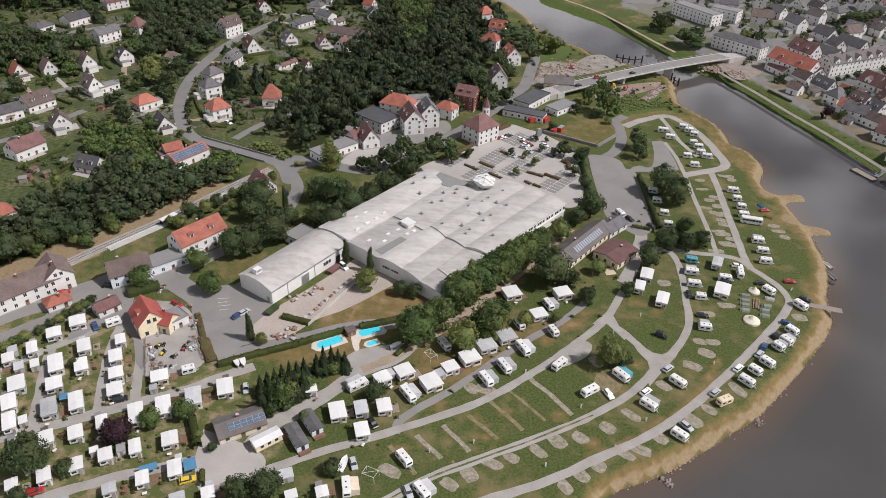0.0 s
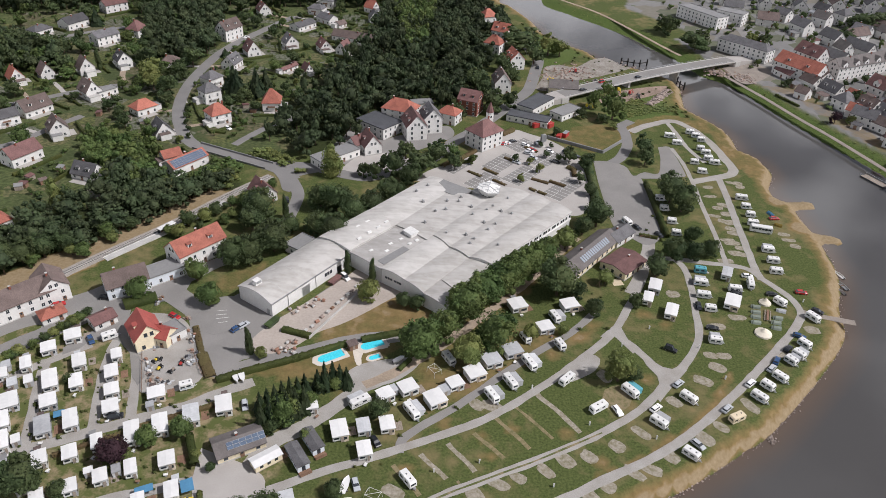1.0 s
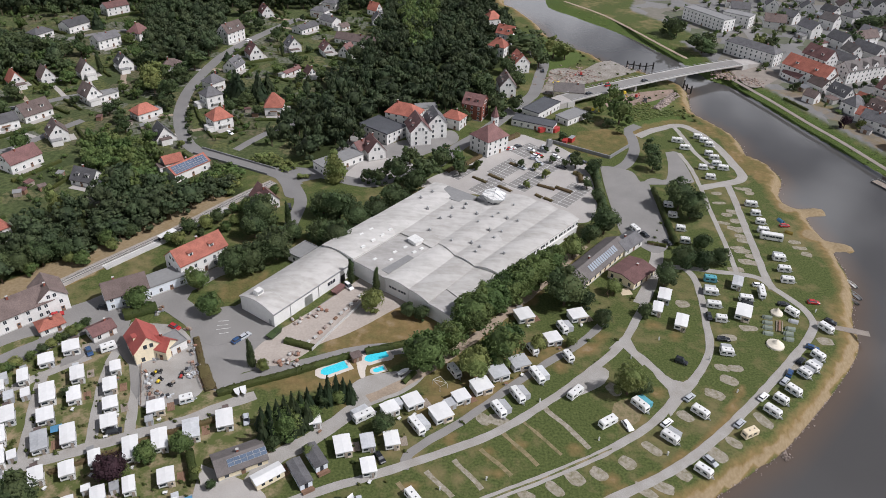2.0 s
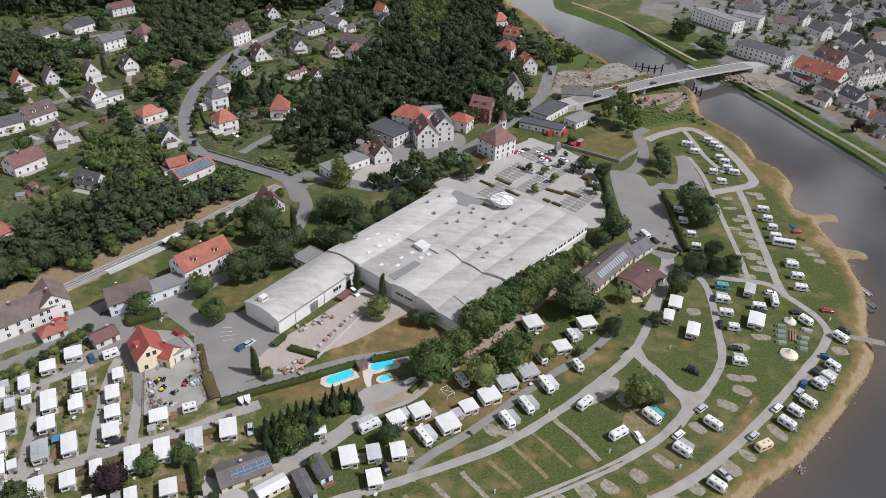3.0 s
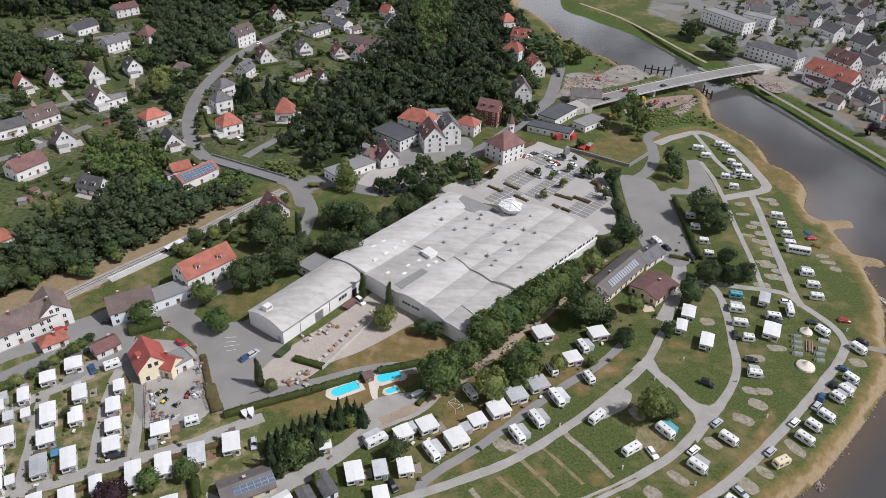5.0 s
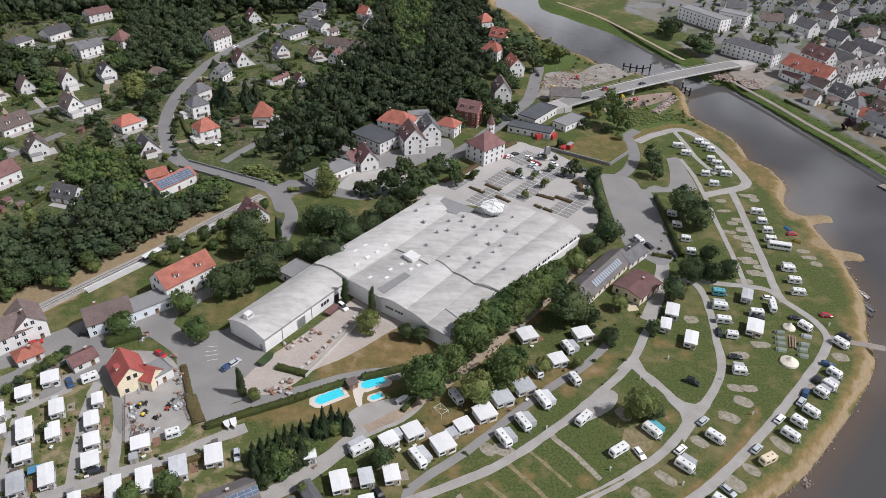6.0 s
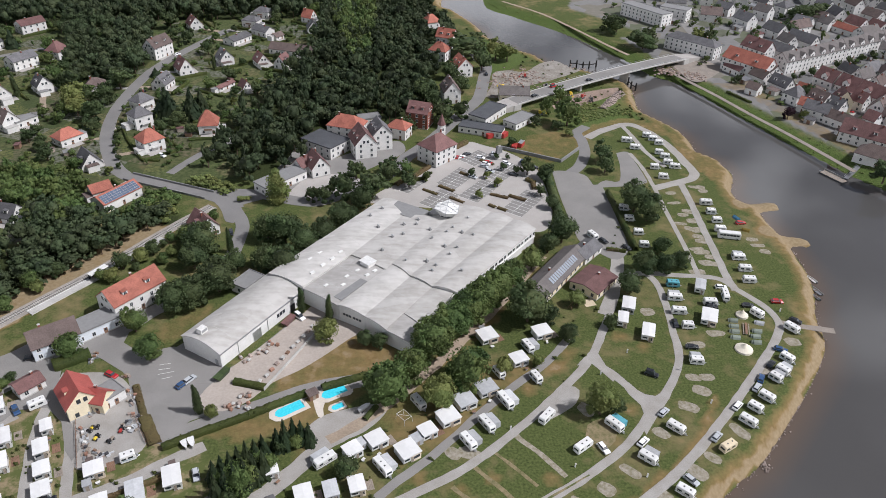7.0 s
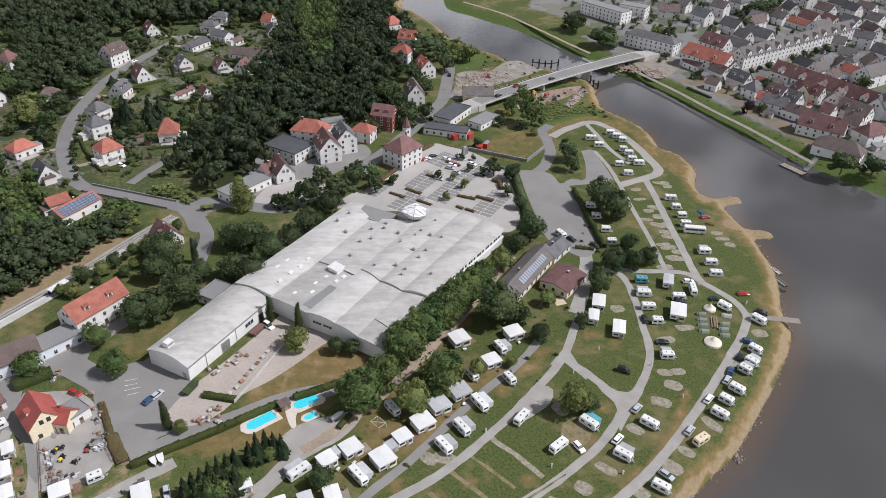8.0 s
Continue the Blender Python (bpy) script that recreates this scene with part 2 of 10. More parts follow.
ROOFS_LEFT_1 = [(-132.3, 164.8, -59.8, 4.6, 3.5), (-133.5, 169.2, -60, 3.2, 2.6), (-127.5, 169.9, -61.1, 5.8, 3.2), (-124.4, 154.3, -60.1, 6.6, 4.7), (-122.7, 146.8, -59.7, 6.7, 4), (-118.9, 139.7, -59.6, 7, 3.6), (-115.8, 140.9, -60.3, 3, 2.1), (-113.9, 131.8, -59.7, 4, 1.9), (-106, 134.5, -61.4, 5.2, 3.8), (-117.1, 163.6, -62.2, 8.2, 4.3), (-112.1, 172.1, -63.8, 6.3, 4), (-109.2, 163.4, -63.5, 6.1, 3.9), (-113.5, 155, -62, 5.6, 4.6), (-110.6, 145.6, -61.7, 7.4, 4.3), (-104.1, 148.5, -63.1, 7.5, 4), (-100.5, 168.1, -65.4, 5.8, 4)]
ROOFS_LEFT_2 = [(-97.4, 160.7, -65.4, 5, 4.2), (-95, 153.9, -65.2, 5.4, 4.5), (-102, 175.8, -65.8, 4.8, 3), (-85.3, 144.8, -66.3, 8.3, 4.2), (-78.7, 148.3, -67.9, 7.6, 4.3), (-71.3, 152.5, -69.6, 7.3, 4.6), (-63.2, 157, -71.5, 6.9, 4.8), (-84, 160.2, -67.8, 4.9, 5.1), (-84.4, 155.8, -67.3, 2.2, 2), (-93.4, 140.9, -64.4, 5.5, 2.9), (-99, 136.8, -62.9, 5.2, 3.9), (-91.8, 131.6, -63.8, 1.9, 2.1), (-87.8, 129.7, -64.4, 4.7, 3.7), (-84.9, 132.6, -65.3, 2.7, 2.1), (-81.1, 132.9, -66.1, 5.3, 2.6), (-72.7, 136.2, -68.1, 5.2, 4.4)]
ROOFS_LEFT_3 = [(-94.1, 126.1, -62.8, 4.6, 3.6), (-100.7, 122.2, -61.1, 4.9, 3.5), (-107.3, 118.8, -59.5, 3.7, 3.2), (-75.3, 122.7, -66.3, 4.7, 3.4), (-68.1, 126.4, -68.2, 5.6, 3.7), (-82.4, 119, -64.5, 3.6, 3.5), (-64.6, 117.5, -68.2, 3.3, 3.6), (-57.1, 119.1, -70, 3.9, 3.5), (-119.4, 183.9, -63.5, 5.4, 5.1), (-124.2, 177.5, -62.2, 5, 4.5), (-123.7, 163.6, -61.1, 3.5, 2.3), (-127.8, 162.1, -60.3, 3.5, 2.5), (-106.4, 125.6, -60.4, 3.4, 2.7), (-129.5, 148.8, -58.8, 6.9, 4), (-123.4, 136.3, -58.5, 5.8, 3.8), (-134.9, 160.3, -59, 6, 3.9)]
ROOFS_LEFT_4 = [(-92.1, 114, -62, 4, 3.3), (-72.1, 113.5, -66.2, 3.8, 3.4)]
ROOFS_LEFT = ROOFS_LEFT_1 + ROOFS_LEFT_2 + ROOFS_LEFT_3 + ROOFS_LEFT_4
ROOFS_MID = [(-28.4, 149.6, -73, 6.6, 4.8), (-21.7, 151.2, -74.5, 5.4, 3.9), (-15.1, 152.5, -76, 5.4, 4.3), (-20.5, 142.8, -74.2, 5.4, 4.1), (-37.7, 158.2, -71.7, 4, 3.6), (-28.2, 121.1, -71.1, 3.6, 3.3), (-36.1, 120.3, -69.2, 2.6, 2.9), (-39, 126.6, -69.1, 3, 4.1)]
ROOFS_ROW = [(-10.2, 167.8, -58.5, 5.2, 5.5), (-16.7, 164.3, -57.2, 4.6, 4.9), (-1.7, 163.6, -59.5, 6.2, 5.8), (4.1, 170.5, -61, 4.6, 4.9), (10.3, 175.7, -62.5, 5.8, 6), (15.7, 181.9, -63.8, 5.7, 6), (22.6, 186.9, -65.3, 5.5, 6), (0.8, 168, -60.3, 3, 3), (-14.8, 166.9, -57.8, 2.8, 2.5), (25.6, 211.3, -67.5, 6.1, 6), (44.2, 212.8, -70.5, 5.4, 6), (34.4, 199.6, -68.1, 5, 5.4)]
ROOFS_EAST = [(77.7, 226.8, -109.2, 7.2, 4.6), (73.5, 218.9, -109, 6.2, 3.7), (80.3, 211.9, -110.4, 7.3, 4.3), (104.2, 219.3, -113.7, 7.8, 5.4), (107.5, 237.3, -113, 6.7, 3.8)]
VANS_MID = [(-8.5, 158.9, -54.8, 6.8), (-7.9, 134.3, -52.2, 5.5), (-2.5, 123.8, -51.8, 5.6), (-22.4, 123.9, -77.5, 5.8), (15.4, 166.9, -59.2, 5.9), (21.3, 173.2, -60.7, 6.1), (27.9, 182.3, -62.5, 6.6), (2, 182.4, -58.6, 5.7), (38.5, 206.4, -65.9, 5.3), (27.5, 194.5, -63.4, 4.6), (38.8, 191.8, -64.9, 4.5), (39.2, 175.5, 46.3, 6), (47.4, 164.1, 34.9, 6), (58.3, 171.6, -51.3, 5.7), (-24, 161.7, 37.4, 7), (-76.8, 164.8, 26, 4.1), (-108.4, 185.5, 37, 4.9)]
VANS_SHORE = [(71.1, 147.8, -43.1, 4.9), (64.5, 159.3, -43.6, 5.3), (76, 170, -46, 5.3), (98.3, 171.8, -48.7, 5.1), (102.7, 177, -49.7, 4.3), (108.1, 181.2, -50.8, 4.7), (114.6, 189.4, -52.4, 4), (118.4, 192.6, -53.1, 4.3), (88.5, 162.5, 28, 5.1), (122.5, 198.3, -54.2, 4.4), (131.2, 213.3, -56.5, 5.1)]
VANS_INNER = [(98.1, 239.7, -8.8, 4.7), (96.1, 231.4, -8.6, 5.3), (95, 223.6, -8.4, 5.2), (95.4, 215.6, -8.2, 3.4), (92.2, 197.9, -7.7, 4.4), (108.1, 228.3, -8.5, 4.9), (122.5, 221.6, -54.7, 4.6), (115.1, 232.3, -101.3, 5.8), (75.9, 273.4, -63.8, 4.8)]
VANS_EAST = [(132.9, 299.8, -9.1, 5.3), (132.3, 291.8, -8.9, 4.1), (132.1, 284.6, -8.8, 3.7), (130.9, 277.6, -8.6, 4.6), (130.2, 256.6, -8.2, 4.9), (129.5, 248.9, -8, 4.8), (128.1, 241.5, -7.8, 4.9), (94.8, 295.5, -8.9, 4.2), (94.7, 286.6, -8.7, 3.7), (95.5, 275.7, -8.5, 4), (95.1, 266.3, -8.3, 3.3)]
VANS_NORTH = [(115.1, 364.5, -10.5, 5.4), (117, 356.1, -10.3, 4.9), (127.4, 370.3, -10.7, 4.5), (129.4, 366.1, -10.6, 4.4), (130.9, 361.2, -10.5, 4.1), (127.8, 350.4, -10.2, 4.1), (129.2, 345.8, -10.1, 4.7), (128.6, 339.1, -10, 4.6), (130.5, 334.8, -9.9, 5.1), (120.5, 334.3, -9.8, 4.1), (121.6, 324.5, -9.6, 4.5)]
CARS_1 = [(75.8, 192.8, -27.7, 'k'), (53.1, 163.6, -66.8, 'w'), (65, 165.4, 41, 'w'), (74.5, 176.5, 41.3, 's'), (97.8, 178.3, 42.1, 'w'), (107.1, 185.8, 46.1, 's'), (110.1, 189.7, 56.7, 'b'), (86.9, 166.6, 41.9, 's'), (74.2, 151.8, -53.6, 's'), (116.2, 196.1, 42.2, 'k'), (122.6, 203, -25.5, 'b'), (134.7, 217.7, -37.7, 'k'), (121.5, 226.8, -5.3, 'k'), (91.7, 217.4, -94.3, 'k'), (93.3, 205.2, -4.9, 'k'), (108, 226.5, -10.6, 'k'), (115.9, 238, -5.5, 'w'), (133.2, 228.9, -5.4, 'r'), (142.1, 283.3, 5.4, 'r'), (79.5, 270.2, -53.6, 'k')]
CARS_2 = [(87.8, 265, -54.1, 'k'), (-21.6, 132.3, -69.5, 's'), (-17.9, 147.2, -56.8, 'k'), (-6.1, 123.9, -67.9, 's'), (-57.6, 158.6, -70.1, 's'), (-64.2, 124.3, 22, 'y'), (-101.8, 118.4, 27, 'r'), (-93, 151.8, 21, 'k'), (-91.4, 197.6, -30, 'r'), (-67.3, 194.8, 53.9, 's'), (-69.1, 192.8, 53.9, 'b'), (-118.4, 206, 9.7, 'k'), (-132.3, 200.9, 31.4, 'r'), (-113.9, 183.7, -52.6, 'b'), (-37.2, 224.4, -44.1, 'w'), (-142.3, 494.5, 56.4, 'w'), (-146, 430.7, 41, 'k'), (-70, 278.9, -75.6, 'k'), (-233.1, 365.2, 41.6, 'k'), (-114.6, 348.6, -34.2, 'w')]
CARS_3 = [(53.2, 461.7, -92.5, 'k')]
CARS = CARS_1 + CARS_2 + CARS_3
CARS_PARK = [(28.2, 346.5, 29.8, 'w'), (31.2, 349.4, 29.9, 'k'), (40.5, 331.4, -37.8, 's'), (38.2, 336.3, -27.8, 's'), (40.9, 340.3, -28, 'r'), (39.4, 339.1, -28, 'w'), (58.3, 341, -22.5, 'b'), (51.3, 327.9, -27.8, 'k'), (49.3, 339.7, -38.6, 'w'), (44, 349.3, -95.1, 's'), (27, 346, 20.3, 'r'), (62, 335.3, -16.2, 'k'), (31.9, 325.8, -37.1, 's'), (37.5, 345.9, -28.2, 'w')]
HOUSES_WEST_1 = [(-248.3, 397.5, 134.9, 8.5, 7.6, 3.9, 5.2, 'OWg'), (-235.4, 406.6, 133.7, 8.5, 7.6, 3.9, 5.2, 'BWg'), (-216.9, 416.8, 132, 8.5, 8.5, 4.4, 5.7, 'BWg'), (-200.5, 431.1, 130.2, 9.5, 8.5, 4.8, 4.8, 'GWg'), (-199.3, 382, 139.7, 10.4, 8.5, 4.8, 5.2, 'BWg'), (-192.2, 385.4, 54.4, 11.4, 5.7, 3.4, 0.5, 'GWf'), (-163.5, 364.6, 51.1, 11.4, 8.5, 3.9, 3.8, 'OWh'), (-218.1, 357.8, 59.1, 15.2, 9.5, 3.9, 4.8, 'BWg'), (-225.8, 342.1, 47.5, 13.3, 8.5, 4.8, 2.8, 'GWg'), (-194.1, 333.2, 127.4, 9.5, 8.5, 4.8, 4.8, 'BWg')]
HOUSES_WEST_2 = [(-197.4, 304.7, 61.5, 15.2, 9.5, 4.8, 3.8, 'RWg'), (-276.8, 483.2, 65.6, 13.3, 9.5, 3.4, 2.8, 'GWh'), (-262, 501.1, 65.1, 17.1, 10.4, 4.4, 3.3, 'GWg'), (-228.1, 471.2, 57, 16.1, 9.5, 5.8, 2.8, 'GWg'), (-213.1, 488.2, 70.8, 10.4, 9.5, 5.3, 5.2, 'RWh'), (-251.1, 542.6, 51.5, 17.1, 9.5, 5.8, 2.8, 'RWg'), (-173.6, 437, 8.1, 10.4, 8.5, 2.4, 3.8, 'BWh'), (-161.5, 292.3, -15.5, 11.4, 8.5, 2.9, 4.3, 'GWg'), (-144.9, 338.9, 128.7, 9.5, 9.5, 2.4, 5.7, 'GWg'), (-130.6, 310.7, 39.5, 8.5, 6.6, 3.9, 2.4, 'OWg')]
HOUSES_WEST_3 = [(-178.9, 246.1, 55.6, 11.4, 8.5, 3.9, 3.8, 'OWh')]
HOUSES_WEST = HOUSES_WEST_1 + HOUSES_WEST_2 + HOUSES_WEST_3
HOUSES_HILL_1 = [(-121.9, 357.4, 42, 10.4, 9.5, 5.8, 4.8, 'OWh'), (-134, 384.4, 44.3, 9.5, 8.5, 6.8, 3.8, 'GWh'), (-140, 408.3, 59.3, 9.5, 8.5, 4.8, 3.8, 'GWh'), (-136.3, 438.1, 77.2, 11.4, 8.5, 3.9, 4.3, 'GWg'), (-130.3, 462.7, 122.7, 10.4, 8.5, 3.9, 5.7, 'RWg'), (-152.8, 492.6, 62.6, 16.1, 9.5, 7.8, 4.8, 'BWg'), (-143.7, 552, 121.9, 9.5, 8.5, 3.9, 4.8, 'RWg'), (-98.3, 378.2, 7.1, 9.5, 9.5, 4.8, 6.6, 'OWh'), (-109.1, 479.7, -58.7, 9.5, 8.5, 4.4, 4.8, 'GWg'), (-86.2, 476.1, 118.9, 9.5, 7.6, 3.9, 4.3, 'RWg')]
HOUSES_HILL_2 = [(-72.6, 473.5, 71.2, 9.5, 7.6, 3.9, 4.3, 'RWg'), (-69, 498.1, -19.6, 30.4, 8.5, 3.4, 3.3, 'BWg'), (-108.7, 521.9, 57.2, 17.1, 9.5, 3.4, 1.9, 'GWg'), (-93.8, 538.3, -38.5, 13.3, 8.5, 3.9, 2.8, 'GWg'), (-60.4, 545.3, 103.6, 8.5, 7.6, 3.9, 4.8, 'GWg'), (-65.4, 571.6, -33.4, 8.5, 7.6, 3.9, 4.8, 'OWg'), (-101.5, 436.8, 59.6, 13.3, 3.8, 2.4, 0.9, 'RWg'), (-89.5, 434.4, -55.4, 6.6, 5.7, 2.4, 3.8, 'RWg'), (-83.5, 530.1, 54.1, 7.6, 5.7, 2.4, 1.9, 'BWg'), (-104.8, 558.6, -18.4, 11.4, 8.5, 4.8, 2.8, 'GWh')]
HOUSES_HILL_3 = [(-99.9, 581.6, -19, 11.4, 8.5, 4.8, 2.8, 'GWh')]
HOUSES_HILL = HOUSES_HILL_1 + HOUSES_HILL_2 + HOUSES_HILL_3
HOUSES_VALLEY_1 = [(-27.8, 370.2, -20.1, 17.1, 11.4, 7.8, 4.8, 'OWh'), (-19.6, 351.9, 107.2, 13.3, 10.4, 7.8, 5.7, 'RWg'), (-11.3, 360.1, 106, 11.4, 9.5, 8.7, 4.8, 'GWg'), (-1.6, 371.8, -26.4, 10.4, 8.5, 5.8, 3.3, 'OWh'), (9.5, 385.8, -21.2, 11.4, 10.4, 8.7, 4.3, 'RKg'), (-39.9, 331.9, 115.5, 10.4, 8.5, 4.8, 5.2, 'RWg'), (-46.3, 333.8, 49.6, 8.5, 6.6, 3.9, 3.3, 'RWg'), (16.2, 344.9, 43.5, 14.2, 12.3, 8.2, 5.7, 'RWh'), (27.9, 421.2, -82.9, 13.3, 9.5, 6.8, 5.7, 'BWg'), (23.2, 553.2, 26.6, 10.4, 9.5, 6.8, 4.8, 'OWh')]
HOUSES_VALLEY_2 = [(32.2, 518.8, -26.7, 12.3, 9.5, 6.8, 4.8, 'OWg'), (25.8, 490.4, -25.5, 11.4, 9.5, 6.8, 4.8, 'OWh'), (37.9, 462.7, 107, 12.3, 9.5, 6.8, 4.8, 'OWg'), (-37.7, 355.6, -37.9, 19, 14.2, 5.8, 0.5, 'DWf'), (-55.1, 320.1, 45.5, 22.8, 8.5, 3.9, 0.5, 'GWf'), (46.5, 395.3, 53.7, 22.8, 10.5, 4.4, 0.5, 'DWf'), (41.3, 376.2, -21.3, 22.8, 8.6, 3.4, 0.5, 'DWf'), (64.6, 422.3, -2.9, 17.1, 9.5, 4.4, 3.4, 'TCg'), (62.5, 387.4, 45.6, 17.1, 8.5, 3.4, 0.5, 'GWf'), (-80.7, 280.7, -50.8, 10.4, 8.5, 3.9, 4.8, 'RWg')]
HOUSES_VALLEY_3 = [(-17.4, 389, 16.7, 11.4, 6.6, 3.4, 0.4, 'GWf')]
HOUSES_VALLEY = HOUSES_VALLEY_1 + HOUSES_VALLEY_2 + HOUSES_VALLEY_3
HOUSES_STATION_1 = [(-145, 197.2, 47.8, 32.3, 10.4, 5.8, 3.8, 'BWg'), (-136.7, 206.5, -50, 11.4, 9.5, 6.3, 3.8, 'BWg'), (-131, 194.2, 42.2, 7.6, 5.7, 2.7, 1.7, 'OWh'), (-113.6, 192.7, 47.7, 7.6, 5.7, 2.9, 1.5, 'RWg'), (-112.9, 211.9, 34.4, 14.2, 8.5, 5.3, 3.8, 'BPg'), (-103.3, 219.9, 41.3, 15.2, 7.6, 3.9, 0.5, 'GPf'), (-94.7, 234, 51.2, 19.9, 10, 6.8, 4.3, 'OWg'), (-57.2, 242.6, 56.9, 9.5, 6.6, 3.4, 0.4, 'GWf'), (-96.4, 185.6, 126.6, 10.4, 8.9, 5, 4.6, 'XCg'), (-91.4, 185.3, -15.5, 8.1, 5.7, 4.2, 2.5, 'XCg')]
HOUSES_STATION_2 = [(-88.5, 187.9, 49.2, 6.2, 6.6, 3.5, 0.4, 'GWf'), (-55.4, 143.4, 30.3, 13.3, 7.6, 2.5, 1.7, 'TCg'), (55, 245.8, 51.8, 34.2, 9.5, 3.1, 2.8, 'TCg'), (68.2, 240.5, 46, 14.2, 11.4, 3.1, 1.2, 'RCg'), (69.8, 260.9, 46.3, 12.3, 7.6, 2.9, 2.1, 'GWg')]
HOUSES_STATION = HOUSES_STATION_1 + HOUSES_STATION_2
HOUSES_TOWN_1 = [(221.3, 465.7, -57.1, 31.3, 12.3, 8.7, 5.7, 'OWg'), (239.3, 494.2, -60.5, 19, 11.4, 8.7, 5.7, 'RWg'), (199.9, 507.6, -47.2, 36.1, 11.4, 8.7, 3.3, 'GWh'), (190.6, 585, -56.7, 39.9, 12.3, 9.2, 0.5, 'GWf'), (214.4, 587.7, -37.8, 20.9, 12.3, 9.2, 0.5, 'GWf'), (232.4, 458.9, -77.6, 12.3, 9.5, 5.8, 3.8, 'BWg'), (214.6, 468.1, -65.2, 13.3, 8.5, 3.9, 2.8, 'RWg'), (223.2, 451, -65.3, 11.4, 8.5, 4.8, 3.8, 'BWg'), (230.1, 436.9, -65.3, 13.3, 8.5, 4.8, 4.8, 'GWg'), (229.7, 418.2, 28.5, 10.4, 9.5, 5.8, 4.8, 'GWh')]
HOUSES_TOWN_2 = [(238, 423.3, -55.7, 9.5, 7.6, 4.8, 4.8, 'OWg'), (240.1, 410.6, -65.2, 11.4, 8.5, 5.8, 4.8, 'BWg'), (231.6, 395.7, -46.2, 13.3, 8.5, 5.8, 3.8, 'GWg'), (245.8, 403.4, -65.4, 11.4, 8.5, 4.8, 4.8, 'GWg'), (252.3, 408.3, 74.6, 9.5, 9.5, 6.8, 5.7, 'RCg'), (262.5, 411.3, -58.7, 13.3, 8.5, 5.8, 4.8, 'RWg'), (240.4, 382.4, -57.9, 19, 7.6, 4.8, 3.3, 'BWg'), (240.8, 362.8, -42.4, 22.8, 12.3, 5.8, 5.7, 'RWg'), (266.8, 395.6, 46.2, 11.4, 9.5, 6.8, 5.7, 'BWg'), (271.8, 382.3, -60.4, 17.1, 9.5, 5.8, 4.8, 'BWg')]
HOUSES_TOWN_3 = [(252, 473.2, 26.8, 20.6, 10.8, 8.7, 4.8, 'TWg'), (269.9, 482.6, 26.8, 20.6, 10.8, 8.7, 4.8, 'TWg'), (288.6, 492.5, 26.8, 20.6, 10.8, 8.7, 4.8, 'TWg'), (308, 502.7, 26.8, 20.6, 10.8, 8.7, 4.8, 'TWg'), (328.2, 513.5, 26.9, 22.6, 10.8, 8.7, 4.8, 'TWg'), (349.4, 524.6, 26.9, 22.6, 10.8, 8.7, 4.8, 'TWg'), (261.4, 441.3, -63.5, 12.8, 10.4, 6.8, 5.7, 'RWg'), (268.1, 428.9, -63.6, 12.8, 10.4, 6.8, 5.7, 'RWg'), (274.5, 417, -63.6, 12.8, 10.4, 6.8, 5.7, 'RWg'), (280.6, 405.5, -63.6, 12.8, 10.4, 6.8, 5.7, 'RWg')]
HOUSES_TOWN_4 = [(286.5, 394.5, -63.7, 12.8, 10.4, 6.8, 5.7, 'RWg'), (292.2, 384, -63.7, 12.8, 10.4, 6.8, 5.7, 'RWg')]
HOUSES_TOWN = HOUSES_TOWN_1 + HOUSES_TOWN_2 + HOUSES_TOWN_3 + HOUSES_TOWN_4
HOUSES_TOWN_FAR_1 = [(287.6, 387.1, 47.1, 12.3, 9.5, 6.8, 5.7, 'GWg'), (263.1, 354.3, 16.5, 15.2, 10.4, 5.8, 4.8, 'RWh'), (236.3, 339, -45.5, 22.8, 11.4, 4.4, 4.8, 'BWh'), (284.8, 458.8, -70.6, 11.4, 8.5, 5.8, 3.8, 'GWg'), (300, 461.4, 29.5, 11.4, 8.5, 5.8, 4.8, 'GWg'), (307.4, 455.8, 70.6, 9.5, 8.5, 5.8, 4.8, 'BWg'), (322.8, 466, 25.4, 12.3, 8.5, 5.8, 2.8, 'GWh'), (309.3, 447.3, -61.7, 9.5, 7.6, 4.8, 3.8, 'OWg'), (324.5, 449.8, 72, 12.3, 11.4, 8.7, 5.7, 'BWg'), (262, 568.2, -67.6, 15.2, 10.4, 6.8, 4.8, 'GWg')]
HOUSES_TOWN_FAR_2 = [(275, 544.6, -66.7, 15.2, 10.4, 5.8, 4.8, 'GWg'), (286.7, 525.2, -63, 20.9, 9.5, 4.8, 4.8, 'GWg'), (306.4, 598.7, 31.9, 13.3, 10.4, 8.7, 3.8, 'GWh'), (260, 602.9, -56.2, 13.3, 9.5, 5.8, 3.8, 'GWg'), (309.2, 570.1, -54.8, 13.3, 9.5, 4.8, 3.8, 'GWg'), (343, 585, 93.6, 13.3, 9.5, 6.8, 4.8, 'GWg'), (349.3, 566.1, -72.5, 15.2, 9.5, 4.8, 4.8, 'RWg'), (360.4, 556.8, -79, 13.3, 9.5, 4.8, 4.8, 'RWg'), (370.4, 546.3, -71.3, 14.2, 9.5, 6.8, 4.8, 'GWg'), (371.4, 522.6, 91.4, 15.2, 9.5, 7.8, 4.8, 'BWg')]
